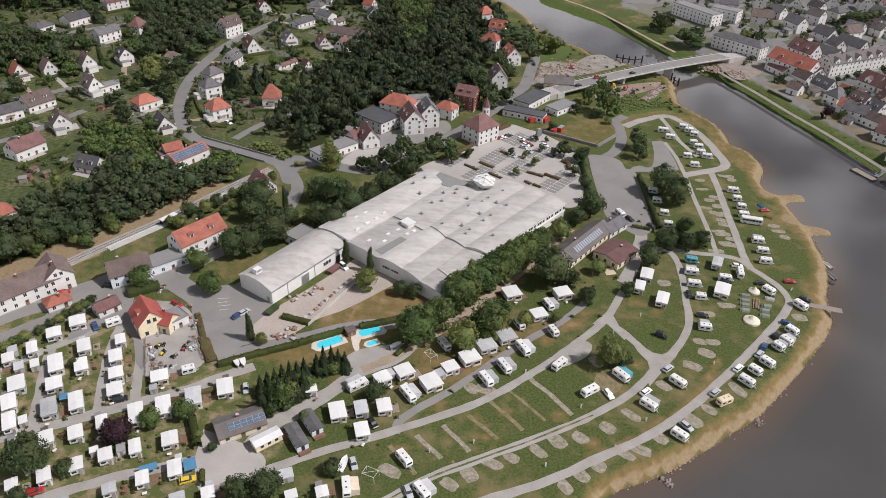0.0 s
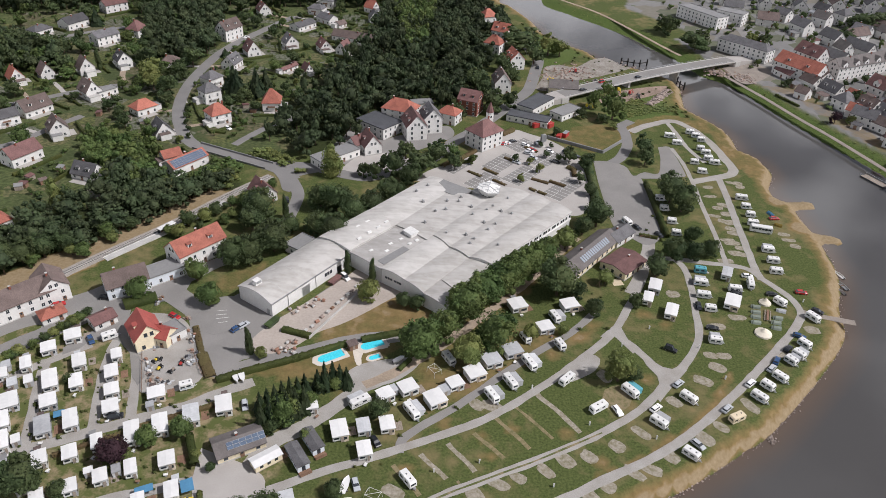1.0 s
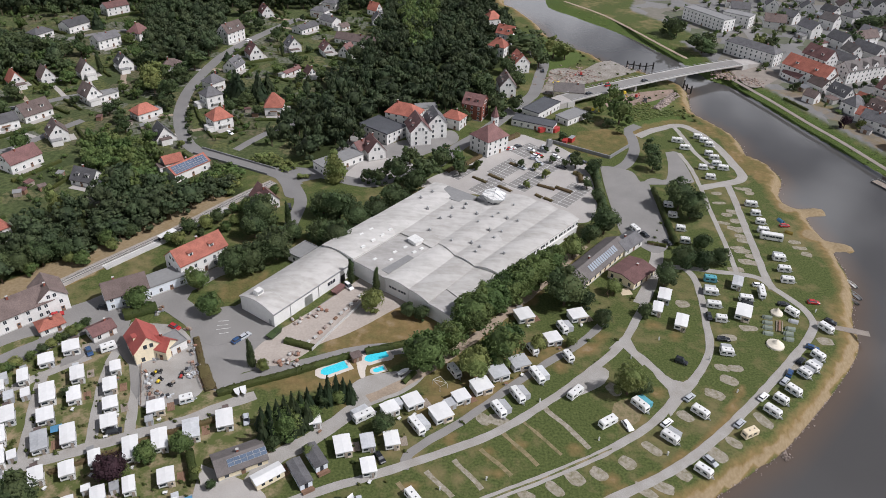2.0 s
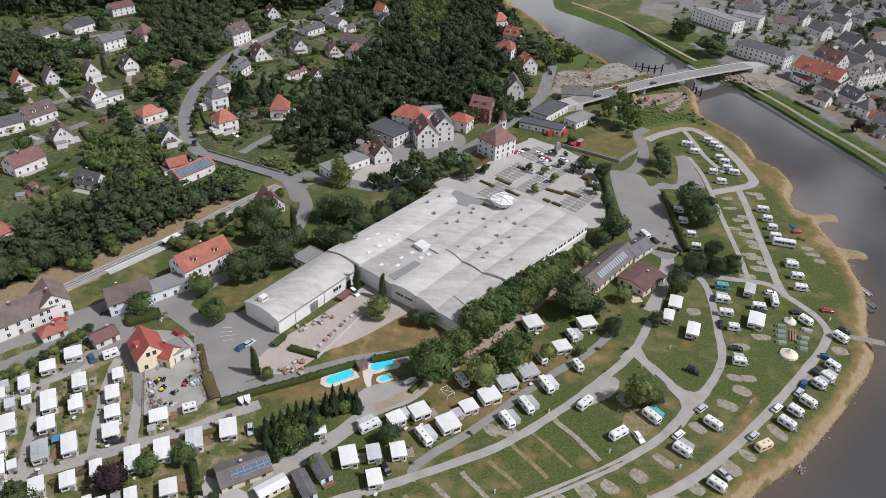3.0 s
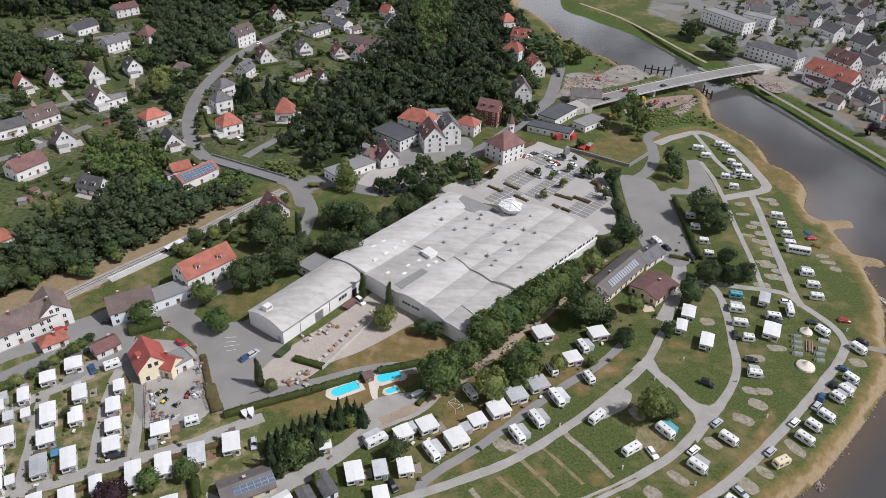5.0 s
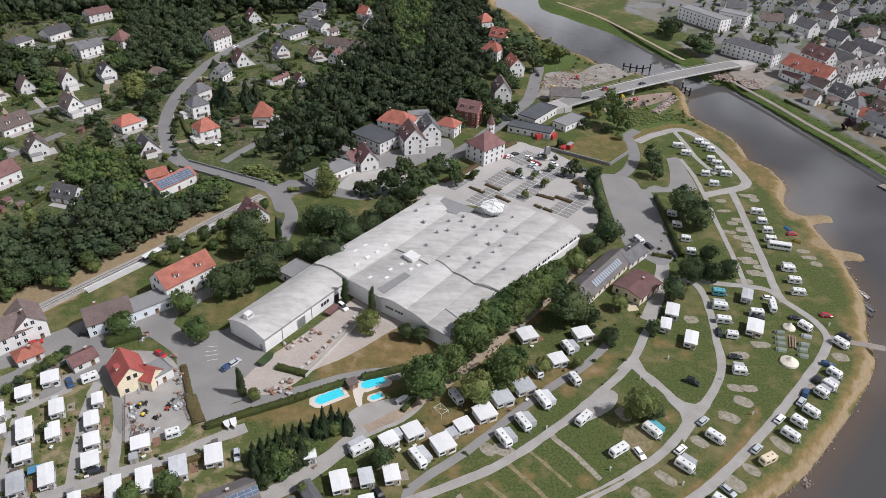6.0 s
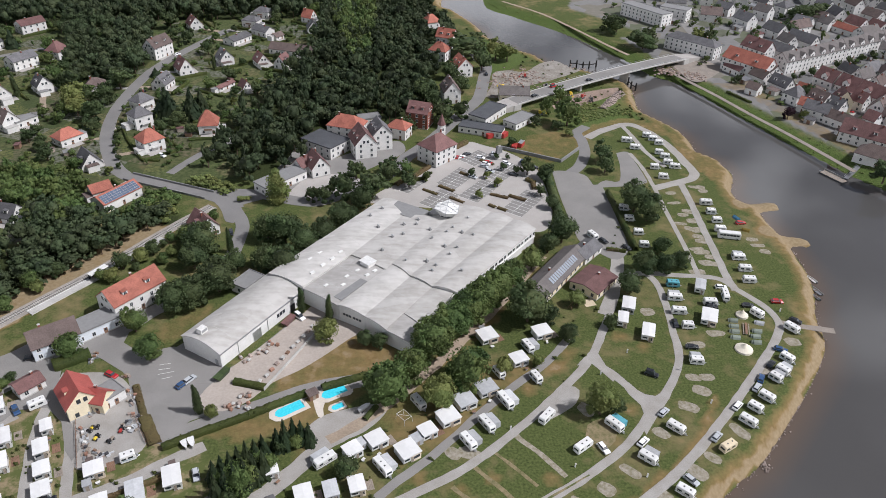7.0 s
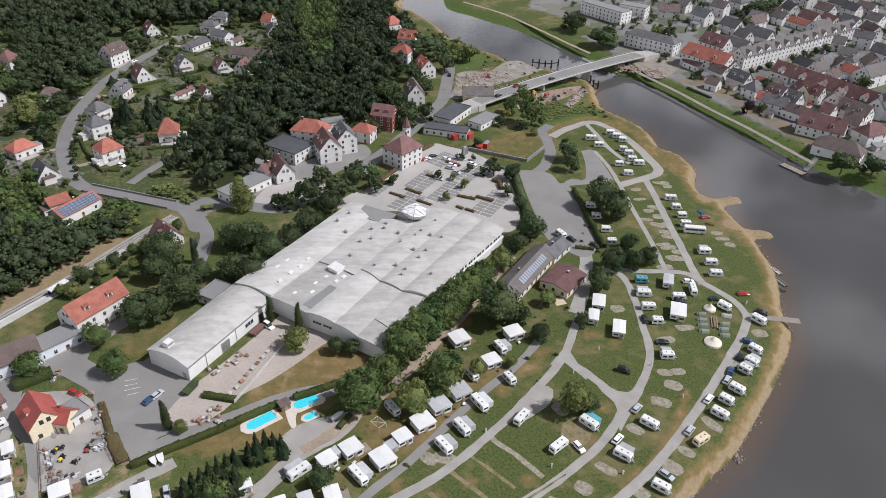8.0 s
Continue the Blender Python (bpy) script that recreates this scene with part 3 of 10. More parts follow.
HOUSES_TOWN_FAR_3 = [(351.8, 476.1, -62.6, 15.2, 11.4, 6.8, 4.8, 'GWg'), (349.1, 615, -71.4, 13.3, 9.5, 5.8, 3.8, 'GWg'), (374.2, 614.6, 99.1, 13.3, 9.5, 6.8, 4.8, 'BWg'), (395.8, 603.8, -63.6, 13.3, 9.5, 5.8, 3.8, 'GWg'), (413.4, 591.7, -64.3, 15.2, 9.5, 5.8, 3.8, 'BWg'), (300.3, 622.7, -58.9, 12.3, 9.5, 5.8, 3.8, 'GWg')]
HOUSES_TOWN_MORE = [(271.7, 518.0, -73.6, 11.4, 9, 6, 4.5, 'TWg'), (257.2, 499.2, -56.2, 18.5, 11, 6, 4, 'GWg'), (296.0, 553.0, 24.9, 20.6, 9, 6, 4.5, 'BWg'), (324.9, 565.4, -66.1, 10.4, 9, 5.5, 4, 'TWg'), (335.2, 553.5, -65.7, 20.0, 8, 4.2, 3, 'OWg'), (343.3, 541.9, 25.5, 19.5, 9, 6, 4, 'TWg'), (334.8, 502.0, -41.5, 8.1, 9, 6, 4, 'TWg'), (355.5, 506.6, -40.6, 12.8, 9, 8, 4, 'GWg'), (327.8, 479.2, -44.6, 10.7, 9, 5, 4, 'TWg'), (316.5, 436.4, 25.1, 22.9, 12, 8, 5, 'TWg'), (288.8, 450.4, 26.8, 13.3, 8.5, 5.5, 4.5, 'TWg'), (291.1, 438.2, 38.7, 11.0, 8, 5.5, 4.5, 'BWg'), (238.4, 430.7, -63.0, 11.2, 8.5, 5, 4, 'GWg'), (224.6, 418.6, -54.6, 9.3, 8, 4.5, 3.2, 'GWg'), (259.1, 397.0, -46.4, 8.7, 8, 5, 4, 'RWg'), (257.2, 384.4, -60.8, 6.8, 8, 5, 4, 'RWg'), (260.6, 367.0, -48.8, 8.6, 9, 6, 5, 'BWg'), (258.8, 350.0, 17.0, 16.4, 9, 5, 3.5, 'OWh'), (231.8, 368.6, -54.8, 11.6, 7.5, 3.5, 3, 'OWg'), (268.2, 538.3, 33.9, 15.1, 10, 7, 4.5, 'TWg'), (326.3, 581.4, -48.3, 13.5, 10, 5.5, 4, 'BWg'), (286.8, 591.1, -55.2, 12.4, 10, 7, 4.5, 'TWg'), (287.6, 488.5, 35.3, 12.1, 8, 4.5, 3.5, 'GWg'), (230.2, 406.2, -45.6, 6.4, 7.5, 4.5, 3.5, 'OWg'), (211.3, 432.4, -52.5, 7.6, 7, 4, 3, 'BWg'), (397.7, 556.5, -65.6, 12.1, 10, 6, 4.5, 'TWg'), (397.0, 585.8, -68.6, 12.9, 10, 6, 4.5, 'GWg'), (373.2, 585.3, -68.0, 14.7, 10, 6, 4.5, 'BWg'), (259.6, 412.2, -55.6, 6.9, 8, 5, 3.5, 'BWg')]
HOUSES_TOWN_FAR = HOUSES_TOWN_FAR_1 + HOUSES_TOWN_FAR_2 + HOUSES_TOWN_FAR_3
TREES_1 = [(-7.3, 183.8, 6.7, 14.9, 'b'), (-0.1, 193, 5.5, 12.1, 'b'), (7.4, 204.8, 6.5, 14.3, 'b'), (13.9, 212.8, 6.4, 14.1, 'b'), (20.2, 220.3, 6.4, 13.9, 'b'), (26.5, 227.4, 5.9, 13.1, 'b'), (32.3, 234.4, 5.5, 12.2, 'b'), (38.2, 241.3, 5.0, 11.2, 'b'), (10.8, 209.1, 5.8, 12.8, 'b'), (17.3, 217.1, 5.7, 12.5, 'b'), (23.6, 224.7, 5.6, 12.3, 'b'), (29.8, 231.1, 5.5, 12.0, 'b'), (4.7, 201.7, 4.9, 10.8, 'b'), (17.3, 190.5, 6.4, 14.1, 'b'), (8, 181.6, 5.0, 11.1, 'l'), (40.6, 220.6, 6.9, 15.3, 'd')]
TREES_2 = [(62.3, 269.9, 5.9, 13, 'd'), (55.5, 262.9, 4.1, 8.9, 'd'), (47.1, 251.5, 4.4, 9.8, 'l'), (-27.2, 212.4, 4.1, 9, 'l'), (-14.7, 209.7, 2.7, 5.9, 'd'), (-9.8, 208.7, 2.7, 5.9, 'd'), (-36.8, 227.3, 1.8, 11, 'c'), (-26.9, 222.5, 1.8, 11, 'c'), (48.1, 220, 3.3, 7.3, 'd'), (52.6, 210.1, 3.2, 7, 'd'), (98.7, 293.7, 7.5, 15, 'd'), (102.2, 286.3, 6.1, 13.4, 'd'), (96.3, 341.7, 5.2, 11.4, 'd'), (95.1, 330.4, 4.7, 10.3, 'd'), (80.0, 400.5, 4.4, 12, 'b'), (88.0, 384.5, 7.4, 17.5, 'b'), (81.7, 379.5, 3.8, 6.0, 'd'), (86.6, 371.8, 2.6, 4.0, 'l'), (90.3, 416.4, 4.2, 11.3, 'b')]
TREES_3 = [(100.5, 261.6, 3.6, 8, 'd'), (97.7, 248.9, 3.8, 8.3, 'd'), (104.9, 251.7, 3.6, 7.8, 'd'), (89.4, 248.3, 4.6, 10, 'd'), (79.8, 235.2, 4.6, 10.1, 'd'), (68.5, 216.5, 2.6, 5.7, 'd'), (55.4, 177.0, 4.7, 12.0, 'l'), (59.9, 177.4, 3.0, 6.4, 'd'), (-18, 157.1, 3.2, 7, 'd'), (-26.9, 129.1, 2.4, 5.2, 'd'), (-42.6, 120.4, 4.5, 10, 'd'), (-49.4, 119.6, 3.7, 8.1, 'd'), (-45, 153.6, 4.5, 10, 'b'), (-71.9, 146.4, 3, 6.7, 'b'), (-80.3, 142.6, 3, 6.7, 'b'), (-86.9, 136.1, 4.2, 9.2, 'p')]
TREES_4 = [(-84.1, 137.5, 1.7, 3.7, 'l'), (-105.8, 125.3, 5.4, 11.9, 'd'), (-96.7, 124.8, 2.4, 5.3, 'd'), (-104.2, 115.7, 2.2, 4.9, 'd'), (-90.1, 218.7, 4.4, 9.7, 'b'), (-81.6, 205.3, 4.2, 9.2, 'b'), (-106.7, 206.8, 4.1, 9.1, 'b'), (-61.7, 181.3, 1.8, 11, 'c'), (-57.8, 179.9, 1.9, 4.1, 'l'), (-79.7, 229.6, 5.6, 12.2, 'd'), (-74.3, 232, 5.8, 12.8, 'd'), (-67, 240.3, 6.5, 14.3, 'd'), (-67.5, 265.2, 1.8, 11, 'c'), (-63.3, 253.8, 4, 8.7, 'd'), (-45.1, 249.9, 5.8, 12.7, 'd'), (-52, 252.9, 5.3, 11.6, 'd')]
TREES_5 = [(-39.4, 264.9, 5.5, 12, 'd'), (-32.3, 271.5, 5, 10.9, 'd'), (-26.5, 284.6, 4.9, 10.7, 'd'), (-78, 264.6, 6.5, 14.2, 'd'), (-78.5, 254.4, 5.1, 11.3, 'd'), (-54.2, 304.8, 6.2, 15, 'y'), (-47.4, 271.6, 6.5, 14.2, 'd'), (-54.4, 273.8, 5.6, 12.4, 'd'), (-34.4, 303.1, 4.2, 9.3, 'd'), (-26.3, 305.6, 6.8, 14.9, 'd'), (-14.2, 306.8, 7.4, 15, 'd'), (-7.3, 319.9, 5.4, 11.8, 'd'), (-17.9, 298.5, 5.4, 11.8, 'd'), (13, 416.6, 6.9, 15, 'd'), (21.6, 386.6, 6.8, 14.9, 'd'), (34.5, 431.4, 6.2, 13.7, 'd')]
TREES_6 = [(45.4, 497.9, 14.3, 15, 'd'), (51, 469, 6.8, 14.9, 'd'), (62, 488.1, 7, 15, 'l'), (69.5, 486.3, 6.1, 13.3, 'l'), (167.8, 514.5, 10.3, 15, 'd'), (154.6, 553.6, 8.2, 15, 'd'), (157, 545.3, 7, 15, 'd'), (192.6, 395.6, 4.1, 9.1, 'd'), (235.9, 418.4, 5.5, 12, 'd'), (216.4, 522.1, 5.8, 12.8, 'd'), (316.2, 583.5, 12.5, 15, 'd'), (202.9, 504.2, 5.1, 11.2, 'd'), (71.1, 384.6, 3.4, 7.0, 'd'), (57.7, 328.5, 3.9, 8.5, 'd'), (65.4, 323.5, 4.2, 9.2, 'd'), (-22.6, 286.7, 3.7, 8.2, 'd')]
TREES_7 = [(2.1, 317, 4, 8.9, 'd'), (59.6, 228.9, 2.9, 6.4, 'l'), (40.4, 198.3, 1.9, 4.3, 'l'), (29.3, 195.5, 2.8, 6.1, 'l'), (-65.7, 138.3, 1.6, 3.6, 'l'), (-60.7, 134.8, 1.4, 3.1, 'd'), (-47.6, 149.3, 2.4, 5.3, 'd'), (-37.4, 147.3, 1.8, 4, 'l'), (-161.7, 262.8, 4, 15, 'y'), (-112.2, 164.9, 1.7, 3.8, 'd'), (60.5, 308.6, 2.7, 6, 'd'), (63.4, 297.1, 3, 6.5, 'd'), (64.1, 283.6, 3.2, 6.9, 'd'), (-142.5, 376.3, 1.7, 3.7, 'd'), (-141.9, 368.4, 1.7, 3.7, 'd'), (-139.9, 360.2, 1.6, 3.6, 'd')]
TREES_8 = [(-137.1, 352.3, 1.6, 3.5, 'd'), (-133.5, 344.8, 1.6, 3.4, 'd'), (-144.3, 386, 1.7, 3.8, 'd'), (-130.8, 336.2, 1.5, 3.4, 'd'), (-52.4, 156.7, 1.8, 8.5, 'n'), (-50.4, 157.6, 1.8, 9.3, 'n'), (-48.3, 158.4, 1.8, 10.1, 'n'), (-46.3, 159.3, 1.8, 10.9, 'n'), (-44.2, 160.2, 1.8, 11.7, 'n'), (-42.8, 163.5, 1.8, 8.5, 'n'), (-40.7, 164.4, 1.8, 9.3, 'n'), (-50.3, 149.9, 1.8, 11.7, 'n'), (-48.2, 151.4, 1.8, 11.7, 'n'), (-46.1, 152.9, 1.8, 11.7, 'n'), (-43.9, 154.5, 1.8, 11.7, 'n'), (-41.7, 156, 1.8, 11.7, 'n')]
TREES_9 = [(-39.5, 157.6, 1.8, 11.7, 'n'), (-37.4, 167.2, 1.8, 8.5, 'n'), (-35.2, 167.3, 1.8, 11.7, 'n'), (-33.2, 169.5, 1.8, 10.1, 'n'), (-31, 169.2, 1.8, 9.3, 'n'), (-28.9, 168.8, 1.8, 8.5, 'n'), (-21.8, 324.9, 4.8, 10.5, 'd'), (-5.4, 329.7, 4.2, 9.2, 'd'), (1.1, 329.6, 3.5, 7.7, 'b'), (3.3, 375.7, 4.3, 9.5, 'd'), (22.3, 392.8, 4.9, 10.8, 'd'), (31.9, 394, 4.9, 10.8, 'd'), (17, 410.9, 5.9, 13, 'd'), (30.3, 453.7, 5.6, 12.4, 'd'), (10.4, 323.1, 2.5, 5.5, 'b'), (-39.9, 304.6, 3.6, 8, 'd')]
TREES_10 = [(-50.9, 156.3, 2.1, 4.6, 'b'), (-47.2, 161.1, 1.9, 4.2, 'd'), (-42.5, 163.6, 2.1, 4.7, 'b'), (-38.8, 160, 2.5, 5.4, 'b'), (-36.5, 166.1, 1.9, 4.3, 'd'), (-32.4, 167.9, 2.1, 4.7, 'l'), (-42.8, 156.6, 2.3, 5, 'd')]
BARE_SPOTS = [(35.8, 187.6, 3.2), (51.1, 203.7, 3.5), (77.7, 206.5, 3), (70.4, 212.2, 3.2), (55.1, 169.5, 4.2), (64.6, 178.8, 3), (45.5, 197, 3.5), (0.8, 155.7, 2.8), (-8.3, 138.5, 2.6), (12.2, 151.4, 2.6), (14.5, 144.4, 2.4), (28.4, 183.9, 3.2), (47.3, 199, 3), (-4, 177.5, 4), (-28.8, 166.2, 4), (21.1, 154.5, 2.4), (36.4, 154.6, 3.2), (45, 144, 3.4)]
GROWTH_BRIDGE = [(98.1, 407.0), (106.6, 418.3), (113.9, 411.5), (108.4, 402.8), (120.3, 409.0), (130.4, 408.6), (127.2, 399.1), (111.5, 396.3), (94.2, 385.6)]
TREES_STATION = [(-130.1, 179.5, 1.7, 3.4, 'b'), (-128.0, 182.8, 1.8, 3.4, 'd'), (-126.8, 185.9, 1.9, 2.7, 'l'), (-125.5, 188.1, 1.5, 3.8, 'b'), (-124.1, 189.2, 1.7, 2.9, 'd'), (-123.0, 191.5, 2.2, 3.3, 'l'), (-121.5, 193.8, 2.1, 3.3, 'b'), (-120.6, 196.9, 1.9, 2.8, 'd'), (-136.7, 170.7, 1.9, 3.8, 'l'), (-135.1, 173.2, 1.9, 3.6, 'b'), (-134.2, 174.5, 2.0, 2.7, 'd'), (-133.2, 176.2, 2.0, 3.4, 'l')]
TREES_CUTTING = [(-162.1, 221.8, 5.0, 11, 'd'), (-156.4, 224.4, 4.4, 9.5, 'd'), (-150.5, 228.7, 4.8, 10.5, 'd'), (-144.3, 233.8, 4.2, 9, 'd')]
TREES = TREES_CUTTING + TREES_STATION + TREES_1 + TREES_2 + TREES_3 + TREES_4 + TREES_5 + TREES_6 + TREES_7 + TREES_8 + TREES_9 + TREES_10
TREES_GARDEN_1 = [(-277.6, 446.4, 9.3, 17, 'd'), (-261.0, 440.6, 7.4, 15.5, 'd'), (-249.9, 442.4, 7.3, 15.4, 'd'), (-261.8, 413.7, 7.9, 16.5, 'd'), (-249.9, 427.6, 5.5, 11.5, 'b'), (-227.8, 416.5, 6.0, 12.7, 'd'), (-220.9, 404.5, 5.1, 10.7, 'b'), (-244.6, 448.6, 5.7, 11.9, 'd'), (-235.5, 451.4, 5.2, 11.0, 'd'), (-229.5, 448.8, 3.9, 8.3, 'b'), (-211.7, 423.4, 2.3, 13.6, 'c'), (-260.4, 519.9, 5.5, 11.5, 'd'), (-248.4, 506.1, 3.6, 12.8, 'n'), (-198.3, 445.8, 5.4, 11.3, 'b'), (-198.1, 458.7, 4.7, 9.9, 'd'), (-189.8, 434.2, 5.3, 11.0, 'd')]
TREES_GARDEN_2 = [(-213.6, 475.4, 4.1, 8.6, 'b'), (-175.9, 409.5, 7.2, 15.1, 'l'), (-169.8, 396.4, 5.9, 12.3, 'l'), (-177.1, 398.4, 4.1, 8.7, 'b'), (-158.3, 390.6, 6.1, 12.8, 'd'), (-155.5, 375.7, 4.5, 9.5, 'd'), (-160.9, 414.9, 6.0, 12.7, 'd'), (-159.2, 434.5, 6.7, 14.0, 'd'), (-173.5, 423.8, 4.0, 8.3, 'b'), (-204.6, 374.7, 3.0, 6.4, 'd'), (-238.4, 377.1, 5.0, 10.4, 'd'), (-181.4, 363.3, 4.2, 8.8, 'd'), (-181.0, 372.5, 3.3, 6.9, 'd'), (-186.3, 394.0, 3.4, 7.2, 'b'), (-273.3, 428.5, 7.3, 15.4, 'd'), (-256.9, 421.7, 5.5, 11.5, 'b')]
TREES_GARDEN_3 = [(-140.1, 518.3, 5.0, 10.6, 'd'), (-150.9, 525.3, 5.1, 10.7, 'd'), (-159.8, 550.5, 6.8, 14.2, 'd'), (-113.6, 468.8, 1.5, 9.0, 'c'), (-100.8, 448.7, 4.6, 9.6, 'd'), (-109.0, 433.5, 4.0, 8.3, 'b'), (-112.6, 401.5, 4.0, 14.4, 'n'), (-108.5, 407.7, 3.3, 12.1, 'n'), (-114.9, 386.7, 4.2, 8.9, 'd'), (-120.7, 393.4, 4.4, 15.9, 'n'), (-81.3, 426.7, 4.1, 8.6, 'd'), (-92.8, 423.8, 3.6, 7.6, 'd'), (-77.3, 447.5, 3.5, 7.4, 'b'), (-91.9, 412.6, 2.4, 5.1, 'l'), (-97.8, 475.3, 2.7, 5.8, 'd'), (-77.2, 483.2, 3.3, 6.9, 'd')]
TREES_GARDEN_4 = [(-82.6, 440.8, 2.3, 4.9, 'b'), (-93.1, 392.5, 2.7, 5.7, 'b'), (-86.8, 397.2, 3.2, 6.7, 'b'), (-172.1, 402.2, 6.0, 12.5, 'l'), (-159.0, 388.8, 6.2, 13.0, 'd'), (-171.0, 415.7, 4.2, 8.8, 'd'), (-186.4, 433.0, 6.2, 13.0, 'd'), (-159.3, 414.0, 4.6, 9.7, 'd'), (-123.5, 396.8, 5.5, 17, 'n'), (-109.6, 392.8, 4.3, 15.6, 'n'), (-116.7, 383.5, 3.5, 7.4, 'd'), (-106.0, 371.8, 3.4, 7.2, 'd'), (-132.1, 416.5, 3.6, 7.6, 'b'), (-143.6, 397.2, 2.4, 5.0, 'l'), (-175.9, 387.3, 3.3, 6.9, 'b'), (-149.1, 332.7, 4.2, 8.9, 'b')]
TREES_GARDEN_5 = [(-153.3, 324.9, 4.8, 10.0, 'b'), (-133.0, 330.3, 2.2, 4.7, 'l')]
TREES_GARDEN = TREES_GARDEN_1 + TREES_GARDEN_2 + TREES_GARDEN_3 + TREES_GARDEN_4 + TREES_GARDEN_5
TREES_TOWN_1 = [(214.7, 393.8, 3.7, 8.4, 'p'), (226.2, 319.2, 7.5, 12, 'd'), (239.8, 315.3, 6.6, 12, 'd'), (170.1, 515.4, 9.8, 12, 'd'), (214.6, 483.1, 3.9, 8.9, 'd'), (205.1, 505, 4.4, 10.2, 'd'), (286.5, 546.5, 7.5, 12, 'd'), (272.3, 466.8, 2.6, 6, 'd'), (263.8, 463.9, 2.6, 5.9, 'd'), (286.6, 475.2, 2.9, 6.7, 'd'), (255.6, 460.6, 2.1, 4.8, 'd'), (299.4, 483.7, 3, 6.8, 'd'), (310.7, 489.1, 3, 6.9, 'd'), (322.2, 494.6, 3.1, 7.1, 'd'), (332.6, 501.2, 2.9, 6.6, 'd'), (247.5, 455.8, 2.1, 4.8, 'd')]
TREES_TOWN_2 = [(208.5, 449.5, 2.8, 6.4, 'd'), (226.1, 353.5, 3.5, 7.9, 'd'), (220, 357.3, 2.7, 6.3, 'd'), (211.3, 527.3, 6, 12, 'l'), (314.4, 584.5, 8.1, 12, 'd'), (337.3, 601, 8.4, 12, 'd'), (247.8, 593.8, 5.2, 12, 'd'), (302.1, 421.8, 5.5, 12, 'd'), (223.8, 394.4, 2.6, 5.9, 'l'), (221.5, 367.5, 2.4, 5.6, 'd')]
TREES_TOWN = TREES_TOWN_1 + TREES_TOWN_2
TREES_PARK = [(38.3, 325.1, 1.9, 4.4, 'l'), (42.4, 317, 2.4, 5.6, 'l'), (32.7, 306.7, 2, 4.5, 'l'), (47.1, 333.1, 2, 4.5, 'd'), (31.5, 327.3, 1.9, 4.4, 'd'), (52.7, 329.1, 2.2, 5.1, 'd'), (59.1, 338.6, 2.3, 5.3, 'd'), (45.1, 345.3, 1.7, 4, 'd'), (54.6, 358.7, 2.7, 6.2, 'd'), (50.5, 344.5, 1.4, 3.3, 'd')]
HEDGES_1 = [(-68.8, 168.1, -61.9, 172, 2, 1.8), (-61.9, 172, -47.1, 179.3, 2, 1.8), (-47.1, 179.3, -31.3, 187.9, 2, 1.8), (-27, 189.7, -13.6, 195, 2, 1.8), (91.3, 310.4, 91.1, 263.2, 2, 2.2), (-69.7, 145.3, -64.9, 135.2, 2.2, 2.5), (-61.2, 127.1, -60, 123, 1.4, 2), (-58.1, 138.9, -48.8, 143.9, 1.4, 1.2), (79.3, 264.4, 86.6, 262.3, 1, 1.5), (10.5, 325.3, 4.4, 322.8, 2, 1.2), (-136, 366.5, -122.8, 344.3, 1.2, 1.2), (-122.8, 344.3, -114.3, 343.2, 1.2, 1.2), (-141.1, 377.9, -136, 366.5, 1.2, 1.2)]
HEDGES_2 = [(196, 434, 203.6, 416.8, 1.2, 1.3), (-53.8, 193.5, -44, 190.6, 2.2, 1.6), (-110, 201.5, -100.8, 207.2, 4, 2.6), (-10.4, 182, -13.7, 176.8, 1.5, 1.2)]
CAMP_FENCE = [(-104.0, 136.8), (-91.9, 143.8), (-78.5, 152.0), (-66.0, 158.0)]
HEDGES = HEDGES_1 + HEDGES_2
HEDGES_PARK_1 = [(15.7, 317.8, 22.3, 312.6, 1.6, 0.9), (38.2, 309.9, 45.7, 305.9, 1.6, 0.9), (36.5, 300.5, 39.1, 297.9, 1.6, 0.9), (40.1, 297.8, 43.6, 295.1, 1.6, 0.9), (46.4, 308.4, 53.2, 303.8, 1.8, 1), (56.4, 323.2, 59.9, 319.7, 2, 1.6), (58.8, 319.2, 58.9, 313.8, 2, 1.6), (26.4, 330.8, 33.4, 324.7, 1.6, 0.9), (8.4, 314.6, 14.6, 309.5, 1.4, 0.8), (19.9, 307.1, 25.8, 302.2, 1.4, 0.8), (37.2, 343.7, 43.1, 338.5, 1.4, 0.9), (-0.1, 323.1, -4.1, 318, 2, 1.4), (-0.2, 320.4, 12.2, 336.3, 2.2, 1.5)]
HEDGES_PARK_2 = [(26.1, 356.9, 32.3, 363.1, 2.5, 2)]
LOT_SHRUBS = [(66.8, 333.0), (66.6, 316.0), (66.0, 300.3), (65.4, 288.0), (64.5, 276.5)]
HEDGES_PARK = HEDGES_PARK_1 + HEDGES_PARK_2
BAYS = [(-0.5, 312.6, 9, 325.2, 5, 9), (10, 299.4, 20.8, 312.7, 10, 14), (18.7, 317.6, 30.6, 333.4, 10, 14), (27.7, 305.6, 40.4, 322.1, 10, 14), (40.7, 324.3, 53.1, 339.7, 10, 12), (45.2, 293.1, 58.9, 311.2, 10, 14), (30.1, 341.1, 40.9, 351.6, 10, 9)]
